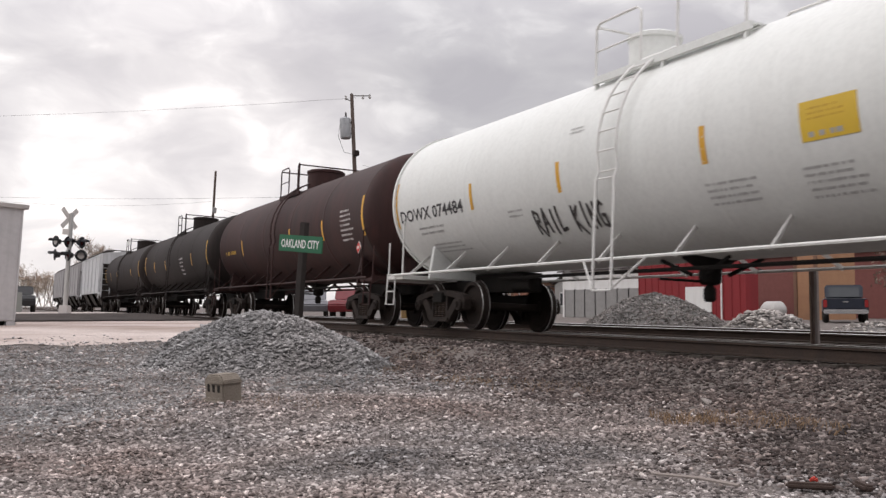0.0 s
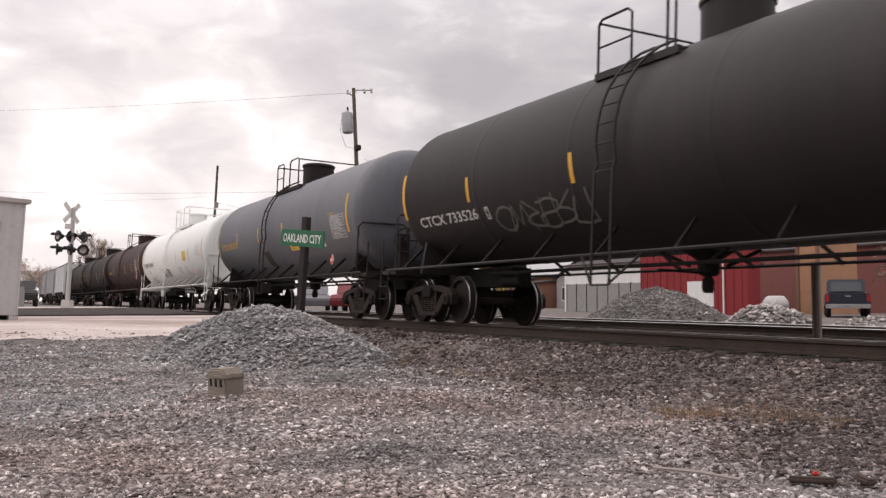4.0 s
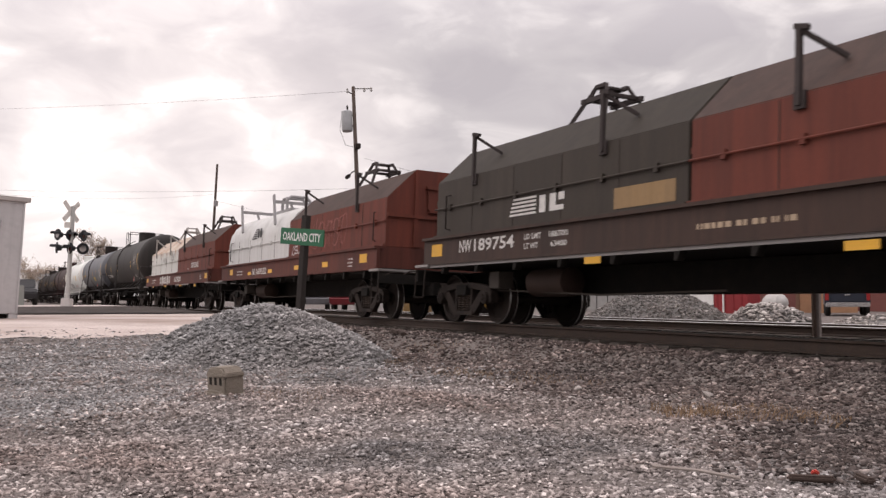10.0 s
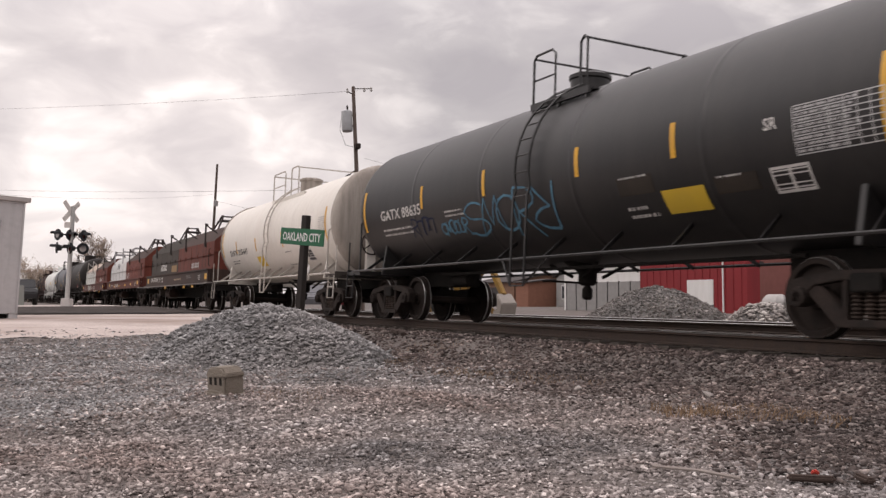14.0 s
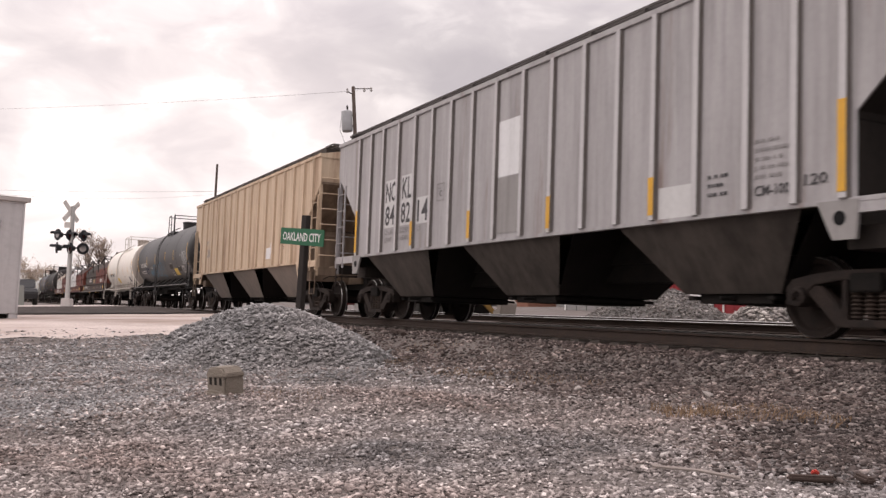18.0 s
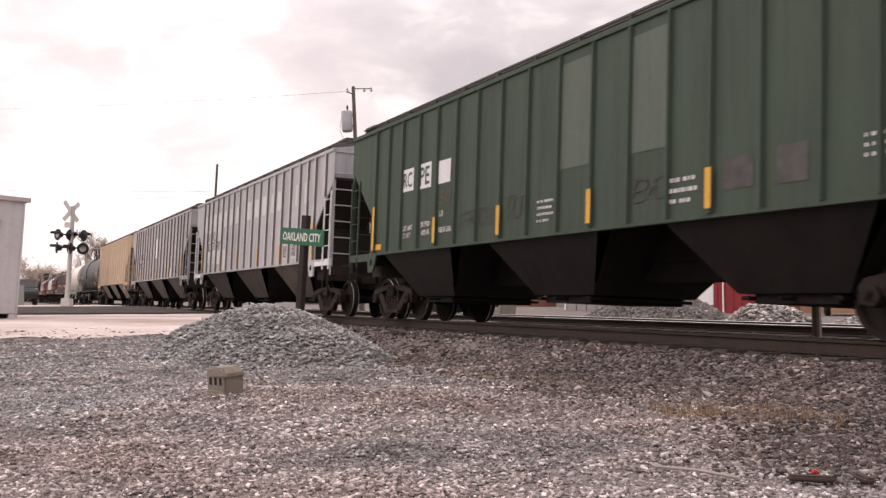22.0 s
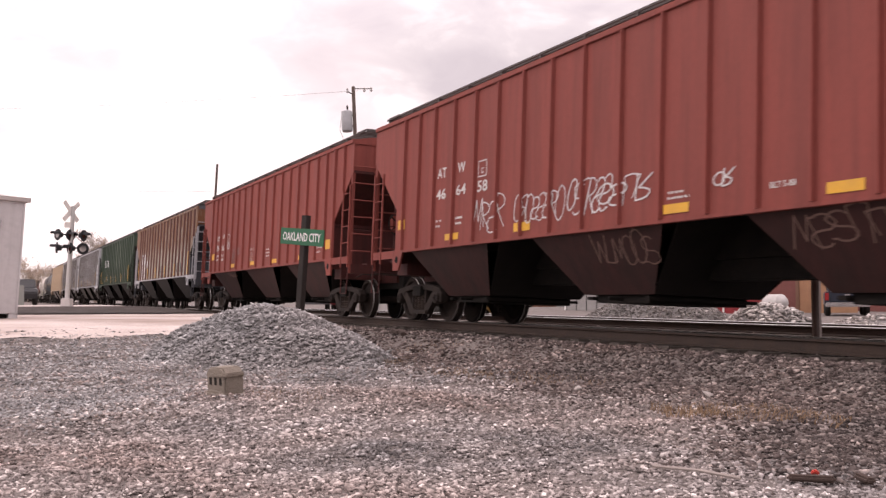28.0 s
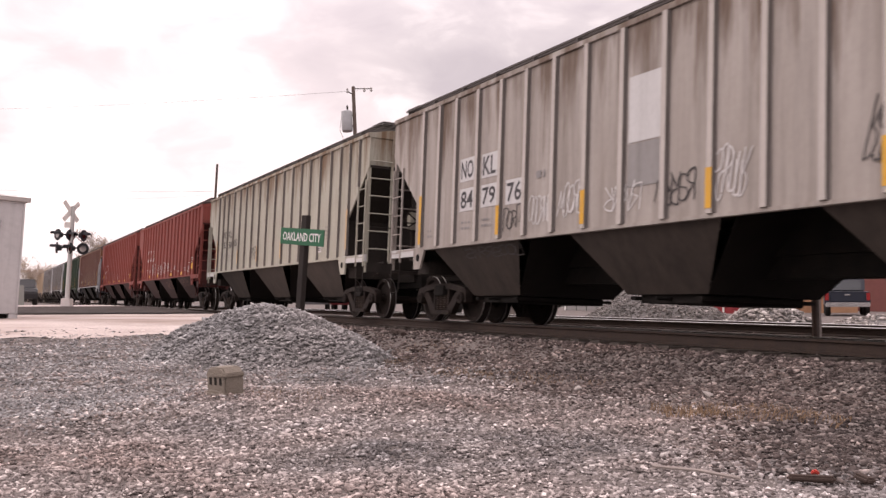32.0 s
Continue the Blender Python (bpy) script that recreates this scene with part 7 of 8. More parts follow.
def utility_pole(x, y, top, lean, label, fittings):
    wood = M("pole_wood", (0.13, 0.10, 0.085), 0.9, 0.0, (0.09, 0.07, 0.06), 0.6, 2, (3, 3, 0.2), grain=0.4)
    zb = ground_z(x, y)
    pole = thing("utility_pole", label, "utility pole", m=pose(x, y, zb, 0, lean, 0))
    part("pole", Geo().lathe([(-0.5, 0.14), (top - zb, 0.085)], n=14), wood, pole)
    h = top - zb
    if fittings:
        grey = M("transformer_grey", (0.42, 0.43, 0.44), 0.5, 0.2, grain=0.1)
        tr = part("transformer", Geo().lathe([(h - 2.3, 0.24), (h - 2.25, 0.27), (h - 1.3, 0.27), (h - 1.26, 0.24), (h - 1.2, 0.1), (h - 1.19, 0.0)], (-0.17, -0.34, 0), "z", 20), grey, pole)
        part("bushing", Geo().lathe([(h - 1.2, 0.05), (h - 1.0, 0.05), (h - 0.95, 0.02)], (-0.15, -0.30, 0), "z", 8), steel_dark, tr)
        part("bracket", Geo().bar((0, 0, h - 1.5), (-0.1, -0.2, h - 1.5), 0.07).bar((0, 0, h - 2.05), (-0.1, -0.2, h - 2.05), 0.07), steel_dark, pole)
        part("crossarm", Geo().bar((-0.14, -0.28, h - 0.22), (0, 0, h - 0.42), 0.04).bar((0, 0, h - 0.1), (0.42, 0.84, h - 0.16), 0.035), steel_dark, pole)
        for q in (-0.3, 0.55, 0.9):
            part("insulator", Geo().lathe([(h - 0.3, 0.04), (h - 0.24, 0.07), (h - 0.18, 0.04), (h - 0.1, 0.06), (h - 0.06, 0.02)], (q * 0.44, q * 0.9, 0), "z", 10), M("porcelain", (0.4, 0.38, 0.36), 0.2), pole)
        part("junction_box", Geo().box(0.12, 0.42, -0.12, 0.12, h - 3.3, h - 3.05), steel_dark, pole, bevel=0.02)
        part("drop_loop", Geo().rod([(-0.26, -0.55, h - 1.3), (-0.30, -0.68, h - 2.2), (-0.22, -0.45, h - 3.0), (0.05, 0.1, h - 3.2)], 0.01, 5), steel_black, pole)
        lamp = part("street_light", Geo().rod([(0, 0, h - 4.3), (-0.3, -0.1, h - 4.35), (-0.6, -0.15, h - 4.42)], 0.03, 6).lathe([(-0.62, 0.03), (-0.55, 0.1), (-0.2, 0.09), (-0.15, 0.0)], (-0.45, -0.15, h - 4.45), "x", 10), steel_dark, pole)
    else:
        part("floodlight", Geo().box(0.35, 0.7, -0.2, 0.1, h - 3.3, h - 2.85).bar((0.0, 0, h - 3.3), (0.4, -0.05, h - 3.1), 0.05), M("lamp_grey", (0.35, 0.34, 0.33), 0.5), pole, bevel=0.03)
    return pole


def overhead_wire(a, b, sag, r=0.006):
    pts = [Vector(a).lerp(Vector(b), t / 14) - Vector((0, 0, sag * 4 * (t / 14) * (1 - t / 14))) for t in range(15)]
    whole("overhead_wire", Geo().rod(pts, r, 4), M("wire_black", (0.05, 0.045, 0.045), 0.6), "thin dark overhead wire strung between poles", "wire", "overhead wires")


def marker_post():
    post = thing("steel_post", "rusty steel channel post between the tracks", "post", m=pose(-10.35, 11.6, ground_z(-10.35, 11.6), 0, 0, 10))
    rust = M("post_rust", (0.16, 0.115, 0.095), 0.85, 0.1, (0.24, 0.205, 0.185), 0.6, 3, (1, 1, 0.4), grain=0.4)
    part("flange", Geo().box(-0.065, -0.025, -0.035, 0.035, -0.2, 1.30), rust, post, bevel=0.006)
    part("web", Geo().box(-0.025, 0.02, -0.012, 0.012, -0.2, 1.28), rust, post)
    part("flange", Geo().box(0.02, 0.065, -0.035, 0.035, -0.2, 1.30), M("post_grey", (0.23, 0.2, 0.185), 0.8, 0.1, grain=0.4), post, "greyer worn flange", bevel=0.006)


def wheel_geo(r, w, hub):
    return Geo().lathe([(-w / 2, r * 0.55), (-w / 2 - 0.01, r * 0.8), (-w / 2 + 0.03, r * 0.96), (-w / 4, r), (w / 4, r), (w / 2 - 0.03, r * 0.96), (w / 2 + 0.01, r * 0.8), (w / 2, r * 0.55)], axis="y", n=26), \
        Geo().lathe([(-w / 2 + 0.03, 0.02), (-w / 2 + 0.02, hub * 0.4), (-w / 2 + 0.07, hub * 0.6), (-w / 2 + 0.01, r * 0.56), (w / 2 - 0.01, r * 0.56), (w / 2 - 0.02, 0.02)], axis="y", n=22)


def add_road_wheel(parent, x, y, r, w, rim):
    t, h = wheel_geo(r, w, r * 0.5)
    o = part("wheel", h, rim, parent)
    o.location = (x, y, r)
    tyre = part("tyre", t, M("tyre_rubber", (0.035, 0.033, 0.03), 0.9, grain=0.3, bump=0.3), o)


def backhoe_loader():
    yel = M("machine_yellow", (0.27, 0.155, 0.03), 0.6, 0.0, (0.13, 0.085, 0.045), 0.8, 1.6, grain=0.3)
    rim = M("machine_rim", (0.30, 0.2, 0.08), 0.6, grain=0.3)
    m = thing("backhoe_loader", "muddy yellow backhoe loader parked across the tracks", "loader", m=pose(-35.6, 18.4, ground_z(-35.6, 18.4), 0, 0, 0))
    part("chassis", Geo().box(-2.2, 0.7, -0.45, 0.45, 0.55, 1.0), steel_black, m, bevel=0.03)
    part("engine_hood", Geo().prism([(-2.4, 0.85), (-2.4, 1.5), (-0.9, 1.75), (-0.9, 0.85)], -0.45, 0.45), yel, m, bevel=0.05)
    part("cab_base", Geo().box(-0.9, 0.8, -0.65, 0.65, 0.9, 1.5), yel, m, bevel=0.04)
    g = Geo()
    for x in (-0.85, 0.75):
        for y in (-0.68, 0.68):
            g.bar((x, y, 1.5), (x * 0.92, y * 0.95, 2.75), 0.09)
    g.box(-0.95, 0.85, -0.75, 0.75, 2.72, 2.86)
    part("cab", g, steel_black, m)
    for y in (-0.95, 0.95):
        add_road_wheel(m, 0.3, y, 0.70, 0.45, rim)
        add_road_wheel(m, -2.0, y * 0.95, 0.48, 0.32, rim)
        part("loader_arm", Geo().bar((-0.9, y * 0.75, 1.4), (-2.7, y * 0.75, 0.75), 0.14, 0.24).bar((-2.7, y * 0.75, 0.75), (-3.4, y * 0.75, 0.35), 0.14, 0.2), yel, m, bevel=0.02)
    part("bucket", Geo().prism([(-3.3, 0.95), (-3.25, 0.12), (-4.35, 0.03), (-4.3, 0.08), (-3.42, 0.22), (-3.45, 0.98)], -1.1, 1.1), M("bucket_steel", (0.28, 0.2, 0.12), 0.7, 0.1, (0.42, 0.25, 0.06), 0.6, 1.5, grain=0.3), m, bevel=0.02)
    part("boom", Geo().bar((0.8, 0, 0.9), (2.6, 0, 2.35), 0.24, 0.3), yel, m, bevel=0.03)
    part("dipper", Geo().bar((2.6, 0, 2.4), (3.9, 0, 0.9), 0.2, 0.26), yel, m, bevel=0.03)
    part("digging_bucket", Geo().prism([(3.9, 1.0), (4.35, 0.6), (4.2, 0.05), (3.75, 0.0), (3.6, 0.3), (3.95, 0.4)], -0.35, 0.35), M("bucket_worn", (0.3, 0.27, 0.24), 0.6, 0.2, grain=0.4), m, bevel=0.03)
    for y in (-0.8, 0.8):
        part("stabiliser", Geo().bar((1.0, y * 0.6, 0.85), (1.15, y * 1.5, 0.1), 0.16, 0.2).box(0.95, 1.35, y * 1.5 - 0.2, y * 1.5 + 0.2, 0.0, 0.08), yel, m, bevel=0.02)


def pickup(x, y, turn, paint_m, label, tall=1.75):
    m = thing("pickup_truck", label, "pickup truck", "parked vehicles", m=pose(x, y, ground_z(x, y), 0, 0, turn))
    chrome = M("chrome", (0.6, 0.6, 0.6), 0.25, 0.9)
    part("body", Geo().prism([(-2.6, 0.45), (-2.65, 0.85), (-2.45, 1.08), (-1.2, 1.14), (-0.05, 1.14), (2.6, 1.10), (2.65, 0.5)], -0.95, 0.95), paint_m, m, bevel=0.06)
    cab = part("cab", Geo().prism([(-1.25, 1.12), (-0.75, tall), (0.35, tall + 0.02), (0.6, 1.12)], -0.82, 0.82), paint_m, m, bevel=0.06)
    glass = M("dark_glass", (0.05, 0.055, 0.06), 0.08)
    part("rear_window", Geo().prism([(0.44, 1.2), (0.60, 1.2), (0.42, tall - 0.1), (0.34, tall - 0.1)], -0.65, 0.65), glass, cab)
    for s in (-1, 1):
        part("side_window", Geo().prism([(-1.0, 1.18), (0.35, 1.18), (0.22, tall - 0.1), (-0.68, tall - 0.1)], *sorted((s * 0.80, s * 0.835))), glass, cab)
        part("tail_light", Geo().box(2.62, 2.67, *sorted((s * 0.78, s * 0.93)), 0.72, 1.05), M("tail_red", (0.3, 0.02, 0.02), 0.3), m)
        for xx in (-1.7, 1.65):
            add_road_wheel(m, xx, s * 0.82, 0.36, 0.24, chrome)
    part("rear_bumper", Geo().box(2.62, 2.82, -0.93, 0.93, 0.42, 0.62), chrome, m, bevel=0.03)
    part("tailgate", Geo().box(2.64, 2.68, -0.72, 0.72, 0.66, 1.08), paint_m, m, bevel=0.02)
    part("handle", Geo().box(2.68, 2.70, -0.12, 0.12, 0.94, 0.99), chrome, m)
    return m


def building(name, x0, x1, y0, y1, h, wall_m, roof_m, label, openings=(), rise=0.6, seams=0.0, gable="x"):
    """A house or shed: walls, roof, and openings on the side that faces the tracks."""
    zb = ground_z((x0 + x1) / 2, y0) - 0.05
    b = thing(name, label, "building", m=pose(x0, y0, zb))
    w, d = x1 - x0, y1 - y0
    part("wall", Geo().box(0, w, 0, d, 0, h), wall_m, b)
    if gable == "x":
        part("roof", Geo().prism([(-0.3, h - 0.02), (d / 2, h + rise), (d + 0.3, h - 0.02), (d + 0.3, h + 0.08), (d / 2, h + rise + 0.12), (-0.3, h + 0.08)], -0.25, w + 0.25, "x"), roof_m, b)
        part("gable_end", Geo().prism([(0.02, h - 0.03), (d - 0.02, h - 0.03), (d / 2, h + rise)], 0.02, w - 0.02, "x"), wall_m, b)
    else:
        part("roof", Geo().prism([(-0.3, h - 0.02), (w / 2, h + rise), (w + 0.3, h - 0.02), (w + 0.3, h + 0.08), (w / 2, h + rise + 0.12), (-0.3, h + 0.08)], -0.25, d + 0.25), roof_m, b)
        part("gable_end", Geo().prism([(0.02, h - 0.03), (w - 0.02, h - 0.03), (w / 2, h + rise)], 0.02, d - 0.02), wall_m, b)
    if seams:
        me = Geo().box(-0.02, 0.02, -0.03, 0.0, 0, h).mesh("panel_rib")
        me.materials.append(wall_m)
        for i in range(int(w / seams) + 1):
            o = part("panel_rib", me, None, b)
            o.location = (min(w, i * seams), 0, 0)
    for kind, a, c, z0, z1, m in openings:
        o = part(kind, Geo().box(a, c, -0.06, 0.02, z0, z1), m, b, bevel=0.01)
        if kind == "window":
            part("pane", Geo().box(a + 0.08, c - 0.08, -0.07, -0.055, z0 + 0.08, z1 - 0.08), M("dark_glass", (0.05, 0.055, 0.06), 0.08), o)
    return b


def far_side():
    redm = M("red_sheet_wall", (0.24, 0.026, 0.03), 0.6, 0.0, (0.19, 0.024, 0.027), 0.6, 1.2, (2, 1, 0.3), grain=0.15, grain_scale=10)
    whitem = M("white_door_paint", (0.72, 0.71, 0.69), 0.6, 0.0, (0.6, 0.58, 0.55), 0.6, 1.5, (2, 2, 0.4))
    brick = M("orange_block_wall", (0.42, 0.24, 0.14), 0.85, 0.0, (0.34, 0.19, 0.12), 0.6, 2, grain=0.3)
    greyw = M("grey_wall", (0.30, 0.29, 0.28), 0.8, grain=0.2)
    darkroof = M("dark_roof", (0.07, 0.06, 0.058), 0.85, grain=0.4)
    brownw = M("brown_wall", (0.22, 0.13, 0.09), 0.85, grain=0.3)
    building("red_building", -45.4, -36.6, 36, 36.9, 4.2, redm, darkroof, "red sheet-metal building with white sliding doors",
             [("door", 4.2, 6.3, 0.05, 1.9, whitem), ("downpipe", 7.0, 7.1, 0.1, 3.9, whitem)], 0.9, 0.6)
    # the open front is a flat grey panel painted for its shaded inside
    building("white_building", -55.2, -45.8, 37, 46, 3.2, whitem, darkroof, "low white building with a dark open front", [("open_front", 0.3, 9.0, 0.05, 1.95, greyw)] + [("post", 0.3 + 1.2 * i, 0.42 + 1.2 * i, 0.05, 1.98, steel_black) for i in range(8)], 0.6)
    building("block_building", -38.9, -37.2, 42, 45, 5.2, brick, darkroof, "orange-brown concrete block building with pilasters", [("pilaster", 0.0, 0.25, 0, 4.5, brownw), ("pilaster", 1.45, 1.7, 0, 4.5, brownw)], 0.4)
    building("brown_building", -50.4, -33.0, 50, 58, 4.3, M("dull_red_wall", (0.2, 0.08, 0.07), 0.8, grain=0.2), darkroof, "dull red building with a dark low roof", (), 0.5)
    building("house", -79.0, -71.0, 52, 60, 3.0, greyw, darkroof, "grey frame house with white-trimmed windows", [("window", 1.0, 1.9, 0.8, 2.2, whitem), ("window", 3.0, 3.9, 0.8, 2.2, whitem), ("window", 5.6, 6.5, 0.8, 2.2, whitem)], 1.8, 0, "y")
    building("garage", -92.0, -84.0, 50, 58, 2.6, brownw, darkroof, "low brown garage with a dark door", [("door", 1.2, 4.8, 0.05, 2.1, M("garage_dark", (0.06, 0.055, 0.055), 0.7))], 0.9)
    building("brick_shed", -82.6, -80.2, 49.4, 55, 2.5, M("red_brown_brick", (0.27, 0.13, 0.09), 0.85, grain=0.4), darkroof, "small reddish brick shed", (), 0.3)
    whole("propane_tank", Geo().lathe([(0, 0.02), (0.08, 0.3), (0.3, 0.45), (1.1, 0.45), (1.3, 0.3), (1.4, 0.02)], (-35.4, 36.0, 0.25), "x", 18), M("tank_dull", (0.5, 0.48, 0.46), 0.6, grain=0.3), "dull grey cylindrical tank beside the red building", "tank")
    pickup(-31.1, 36.8, -48, M("navy_paint", (0.018, 0.022, 0.035), 0.35), "dark blue pickup truck parked beyond the rubble heap")
    pickup(-55.5, 18.6, 160, M("dull_silver_paint", (0.17, 0.17, 0.18), 0.4, 0.3), "dull silver pickup truck parked beyond the siding", 1.8)
    pickup(-50.2, 19.2, 150, M("maroon_paint", (0.16, 0.02, 0.025), 0.35), "dark red pickup truck parked beyond the siding")
    whole("concrete_barrier", Geo().prism([(-0.3, 0), (0.3, 0), (0.12, 0.75), (-0.12, 0.75)], -1.2, 1.2), M("concrete_grey", (0.38, 0.36, 0.34), 0.9, grain=0.4), "grey concrete barrier standing beside the loader", "barrier", m=pose(-47.6, 19.2, ground_z(-47.6, 19.2), 0, 0, 30), bevel=0.02)
    # parked beyond the crossing on the near side
    pickup(-66.0, 2.3, 178, M("black_paint", (0.015, 0.015, 0.017), 0.4), "black pickup truck parked beyond the crossing", 1.7)
    whole("utility_box", Geo().box(-0.6, 0.6, -0.5, 0.5, 0, 1.15), M("box_green_grey", (0.26, 0.27, 0.25), 0.6, grain=0.2), "grey-green utility cabinet beyond the crossing", "cabinet", m=pose(-58.0, 1.5, ground_z(-58, 1.5), 0, 0, 20), bevel=0.03)


def bare_tree(x, y, h, seed, label, bush=False, leaf=(0.42, 0.33, 0.26)):
    """A leafless or thinly leaved tree: tapered trunk, limbs, twigs and sparse buds."""
    rnd = random.Random(seed)
    # bark and default bud colour are lightened, painting in the sky's glare
    bark = M("bark", (0.27, 0.22, 0.185), 0.9, grain=0.4)
    tree = thing("tree", label, "tree", m=pose(x, y, ground_z(x, y)))
    wood, twig, tips = Geo(), Geo(), []

    def grow(p, d, length, r, level):
        q = p + d * length
        mid = p.lerp(q, 0.5) + Vector((rnd.uniform(-1, 1), rnd.uniform(-1, 1), 0.2)) * length * 0.07
        (wood if level < 2 else twig).rod([p, mid, q], r, 6 if level < 2 else 3)
        if level >= 5 or r < 0.008:
            tips.append(q)
            return
        for k in range(rnd.randint(2, 4) if level else 5):
            t = rnd.uniform(0.45, 1.0) if k else 1.0
            nd = (d + Vector((rnd.uniform(-1, 1), rnd.uniform(-1, 1), rnd.uniform(-0.25, 0.65))) * (0.75 if level else 0.6)).normalized()
            grow(p.lerp(q, t), nd, length * rnd.uniform(0.58, 0.82), r * 0.6, level + 1)
    if bush:
        for k in range(6):
            grow(Vector((rnd.uniform(-1.5, 1.5), rnd.uniform(-1, 1), 0)), Vector((rnd.uniform(-0.5, 0.5), rnd.uniform(-0.5, 0.5), 1)).normalized(), h * 0.33, 0.06, 1)
    else:
        grow(Vector((0, 0, -0.2)), Vector((rnd.uniform(-0.06, 0.06), rnd.uniform(-0.06, 0.06), 1)).normalized(), h * 0.30, h * 0.022, 0)
    if wood.v:
        o = part("stem" if bush else "trunk", wood, bark, tree)
        if bush:
            o["kind"] = "stuff"
    part("crown", twig, bark, tree)
    g = Geo()
    for p in tips:
        for k in range(5):
            c = p + Vector((rnd.gauss(0, 0.22), rnd.gauss(0, 0.22), rnd.gauss(0, 0.2)))
            u, w = Vector((rnd.gauss(0, 1), rnd.gauss(0, 1), rnd.gauss(0, 1))).normalized() * 0.12, Vector((rnd.gauss(0, 1), rnd.gauss(0, 1), rnd.gauss(0, 1))).normalized() * 0.12
            g.add([c - u, c + w, c + u], [(0, 1, 2)])
    o = part("foliage", g, M("buds_" + str(int(leaf[0] * 100)), leaf, 0.9, per_island=0.3), tree, "sparse reddish buds", smooth=0)
    o["kind"] = "stuff"


def dry_grass(spots, seed):
    rnd = random.Random(seed)
    straw = M("dry_straw", (0.235, 0.155, 0.095), 0.95, per_island=0.3)
    for cx, cy, rad, n, hh in spots:
        g = Geo()
        for _ in range(n):
            a, q = rnd.uniform(0, 6.28), rad * math.sqrt(rnd.random())
            x, y = cx + q * 1.6 * math.cos(a), cy + q * math.sin(a)
            z, h = ground_z(x, y), hh * rnd.uniform(0.4, 1.2)
            dx, dy = rnd.gauss(0, 0.6) * h, rnd.gauss(0, 0.6) * h
            w = 0.004
            g.add([(x - w, y, z), (x + w, y, z), (x + dx * 0.5 + w * 0.6, y + dy * 0.5, z + h * 0.7), (x + dx * 0.5 - w * 0.6, y + dy * 0.5, z + h * 0.7), (x + dx, y + dy, z + h * 0.85)], [(0, 1, 2, 3), (3, 2, 4)])
        whole("dry_grass", g, straw, "tuft of short dry grass among the stones", "grass", kind="stuff", smooth=0)


def litter():
    rnd = random.Random(4)
    rag = M("red_plastic", (0.42, 0.05, 0.035), 0.6)
    wood = M("litter_wood", (0.07, 0.05, 0.042), 0.9, grain=0.4)
    whole("red_wrapper", Geo().prism([(0, 0), (0.025, 0.006), (0.045, 0.0), (0.036, 0.022), (0.014, 0.024)], -0.014, 0.016), rag, "crumpled red plastic scrap on the gravel", "litter", m=pose(-3.2, 3.52, ground_z(-3.2, 3.52) + 0.03, 10, 0, 40), bevel=0.006)
    whole("wood_scrap", Geo().bar((-0.11, 0, 0.02), (0.1, 0.03, 0.03), 0.05, 0.03), wood, "splintered brown wood scrap on the gravel", "wood scrap", m=pose(-3.1, 3.42, ground_z(-3.1, 3.42) + 0.01, 0, 0, 25), bevel=0.01)
    whole("wood_scrap", Geo().bar((-0.08, 0, 0.02), (0.08, 0.0, 0.025), 0.045, 0.03), wood, "splintered brown wood scrap on the gravel", "wood scrap", m=pose(-2.92, 3.55, ground_z(-2.9, 3.55) + 0.01, 0, 0, -30), bevel=0.01)
    whole("pale_stick", Geo().rod([(-0.24, 0, 0.03), (0.0, 0.02, 0.035), (0.22, 0, 0.03)], 0.009, 6), M("bleached_wood", (0.3, 0.26, 0.235), 0.8), "bleached thin stick on the gravel", "stick", m=pose(-3.5, 3.1, ground_z(-3.5, 3.1) + 0.005, 0, 0, 20))
    for x, y in ((-16.9, 7.35), (-16.5, 7.3)):
        whole("tie_scrap", Geo().box(-0.28, 0.28, -0.05, 0.05, 0, 0.07), wood, "dark splinter of an old tie beside the ballast", "wood scrap", m=pose(x, y, ground_z(x, y) + 0.01, 0, 4, rnd.uniform(-20, 20)), bevel=0.012)
    for x, y, r in ((-9.6, 4.75, 0.075), (-9.4, 4.85, 0.045), (-7.4, 5.1, 0.06), (-6.2, 5.6, 0.07), (-10.6, 5.6, 0.05)):
        g = Geo()
        v, f = STONES[2]
        g.add([tuple(Vector(p) * r) for p in v], [tuple(int(i) for i in t) for t in f])
        whole("large_stone", g, rubble_stone, "larger pale broken stone lying on the gravel", "stone", "larger stones", m=pose(x, y, ground_z(x, y) + r * 0.4, 0, 0, x * 50), bevel=r * 0.1, smooth=0)


station_sign()
crossing_signal()
signal_house()
concrete_block()
utility_pole(-42.0, 16.5, 11.2, -7.0, "leaning wooden utility pole with a grey transformer", True)
utility_pole(-75.9, 16.5, 11.4, 12.0, "leaning slim wooden pole with a floodlight", False)
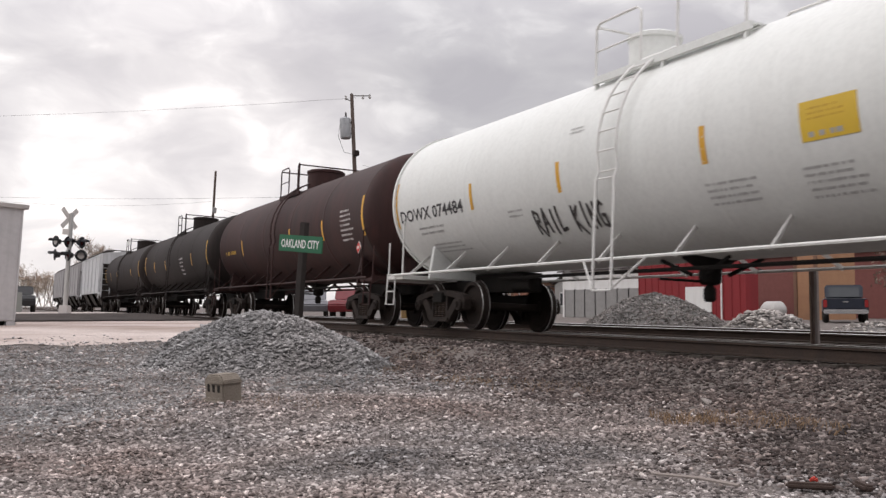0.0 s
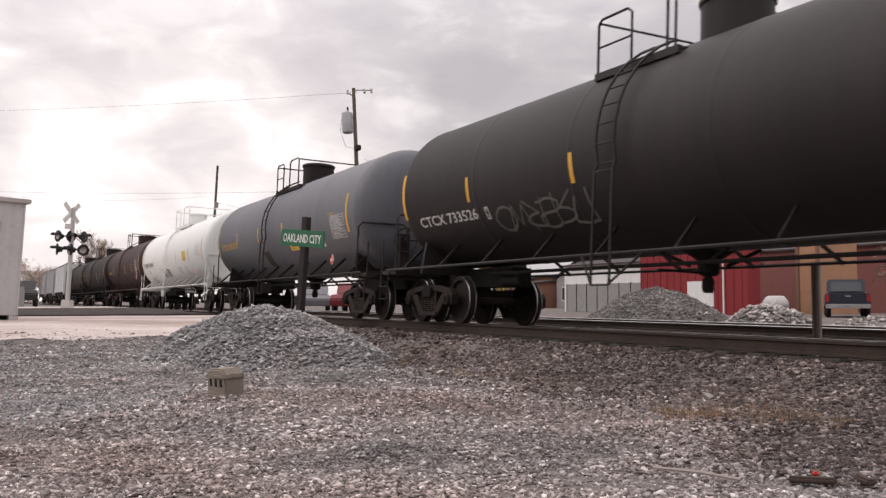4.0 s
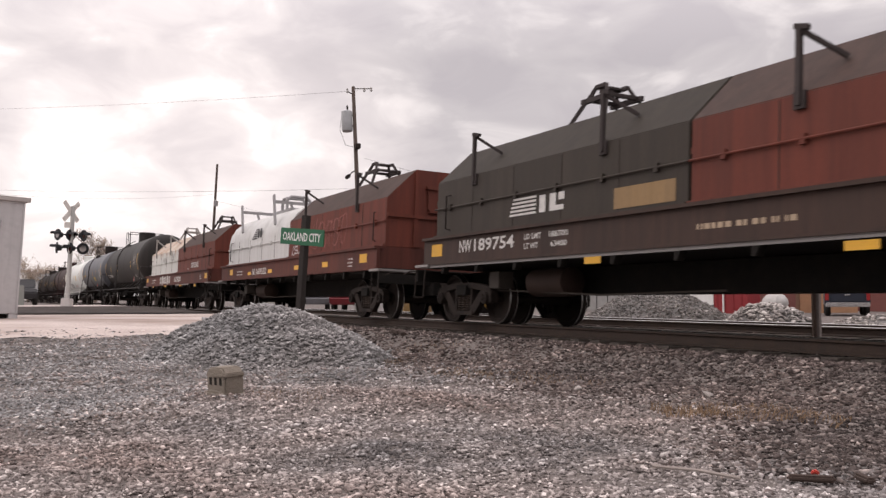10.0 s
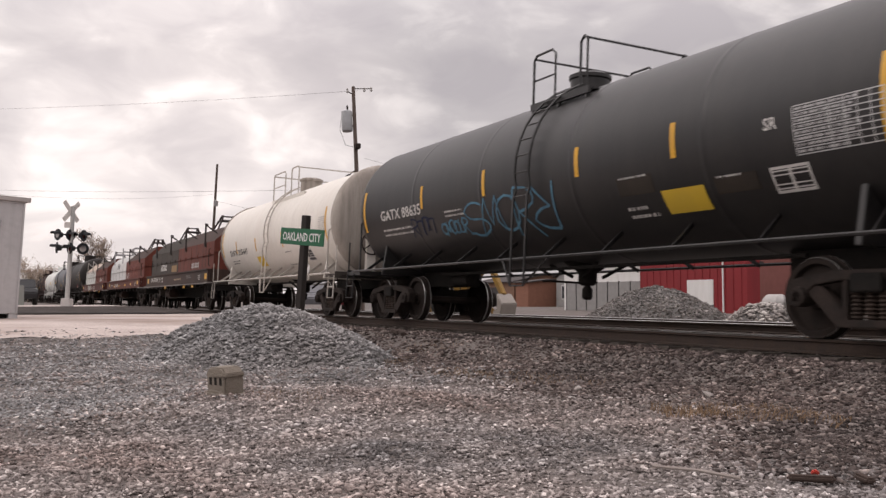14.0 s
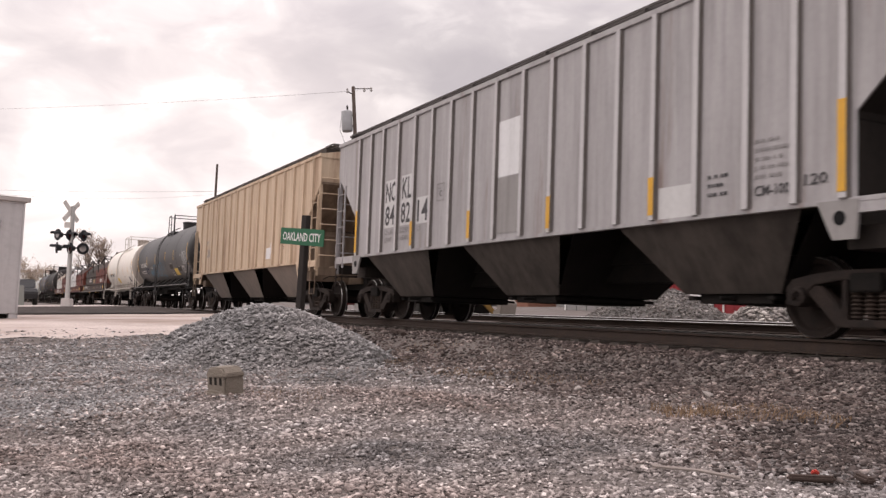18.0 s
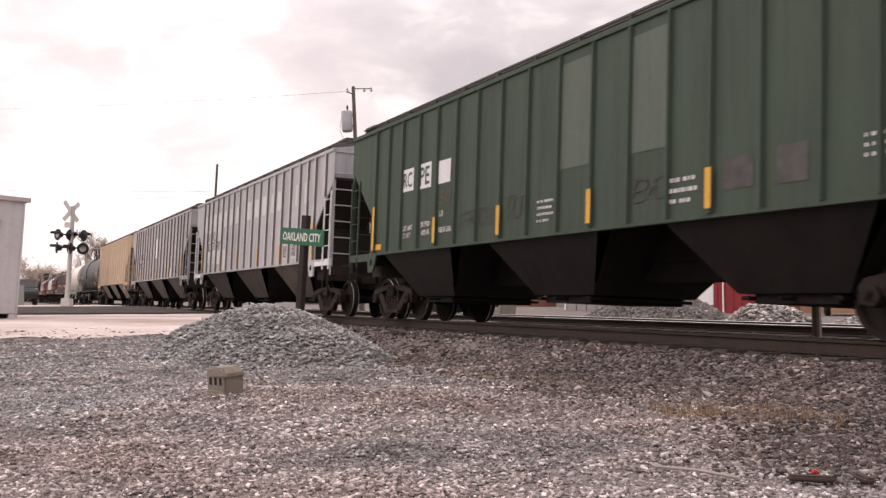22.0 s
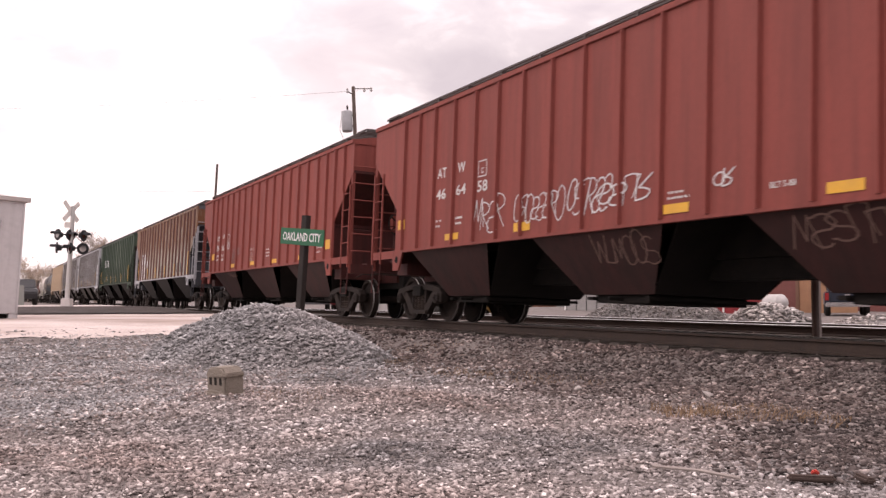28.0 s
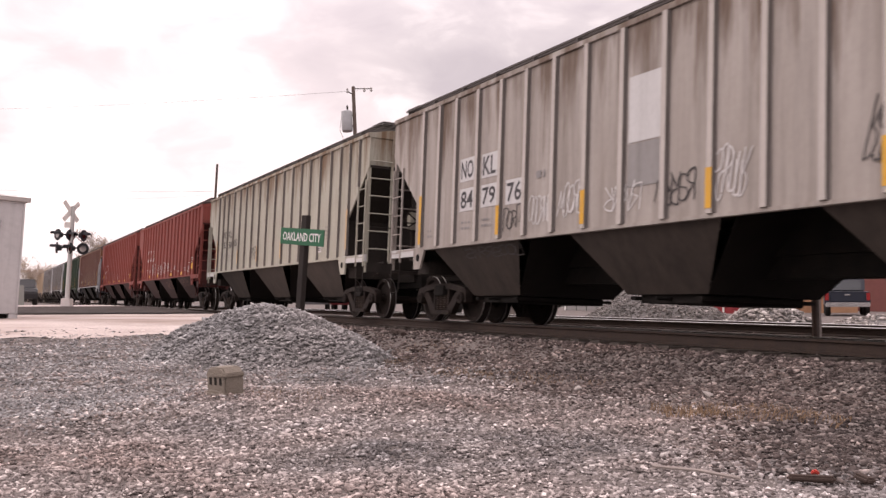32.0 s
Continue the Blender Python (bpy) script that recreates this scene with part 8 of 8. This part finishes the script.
# wires from the near pole and the slim pole across the crossing
for a, b, sag in (((-42.6, 16.45, 10.75), (-95.0, -16.0, 16.6), 0.5), ((-43.3, 16.4, 5.95), (-78.0, -9.0, 8.7), 0.35), ((-74.2, 16.4, 8.8), (-68.0, -9.0, 8.3), 0.9),
                  ((-41.9, 16.5, 7.3), (-40.0, 38.0, 4.1), 0.4), ((-74.3, 16.5, 8.3), (-76.0, 52.5, 3.0), 0.4)):
    overhead_wire(a, b, sag)
marker_post()
backhoe_loader()
far_side()
bare_tree(-150.0, 15.5, 13.0, 3, "bare tree with a rounded crown beyond the crossing")
bare_tree(-170.0, 9.0, 7.5, 5, "thicket of thin bare shrubs beyond the crossing", True)
bare_tree(-150.0, 5.5, 7.0, 6, "thicket of thin bare shrubs beyond the crossing", True)
bare_tree(-190.0, 12.5, 8.0, 8, "thicket of thin bare shrubs beyond the crossing", True)
bare_tree(-36.5, 52.0, 8.5, 7, "bare tree behind the far buildings")
bare_tree(-26.0, 37.5, 4.0, 9, "tangled bare shrub beside the dark pickup", True, (0.2, 0.15, 0.12))
bare_tree(-23.0, 38.0, 3.6, 12, "tangled bare shrub beside the dark pickup", True, (0.2, 0.15, 0.12))
dry_grass([(-12.2, 4.85, 0.5, 380, 0.06), (-5.1, 5.15, 0.45, 380, 0.06), (-24.6, 7.2, 0.4, 200, 0.13), (-26.4, 7.0, 0.3, 120, 0.12), (-7.9, 2.4, 0.3, 120, 0.06), (-14.0, 6.7, 0.5, 220, 0.05), (-8.6, 5.4, 0.6, 240, 0.05), (-5.5, 4.75, 0.22, 200, 0.08), (-9.4, 4.9, 0.3, 200, 0.06), (-7.3, 1.0, 0.45, 160, 0.035), (-12.6, 5.2, 0.5, 260, 0.05)], 6)
litter()


def motions():
    for car, s in TRAIN:
        walk(car, [(t, pose(-(s + SPEED * t), TRACK_Y, TRACK_Z, CANT)) for t in (0, 8, 16, 24, 32)])
    spin = math.degrees(SPEED / WHEEL_R)
    first = ROLLERS[0]
    walk(first, [(i / 15, pose(0, 0, 0, 0, -(i * spin / 15) % 360, 0)) for i in range(481)])
    for w in ROLLERS[1:]:
        w.rotation_mode = "QUATERNION"
        w.animation_data_create()
        w.animation_data.action = first.animation_data.action
        w.animation_data.action_slot = first.animation_data.action_slot


motions()
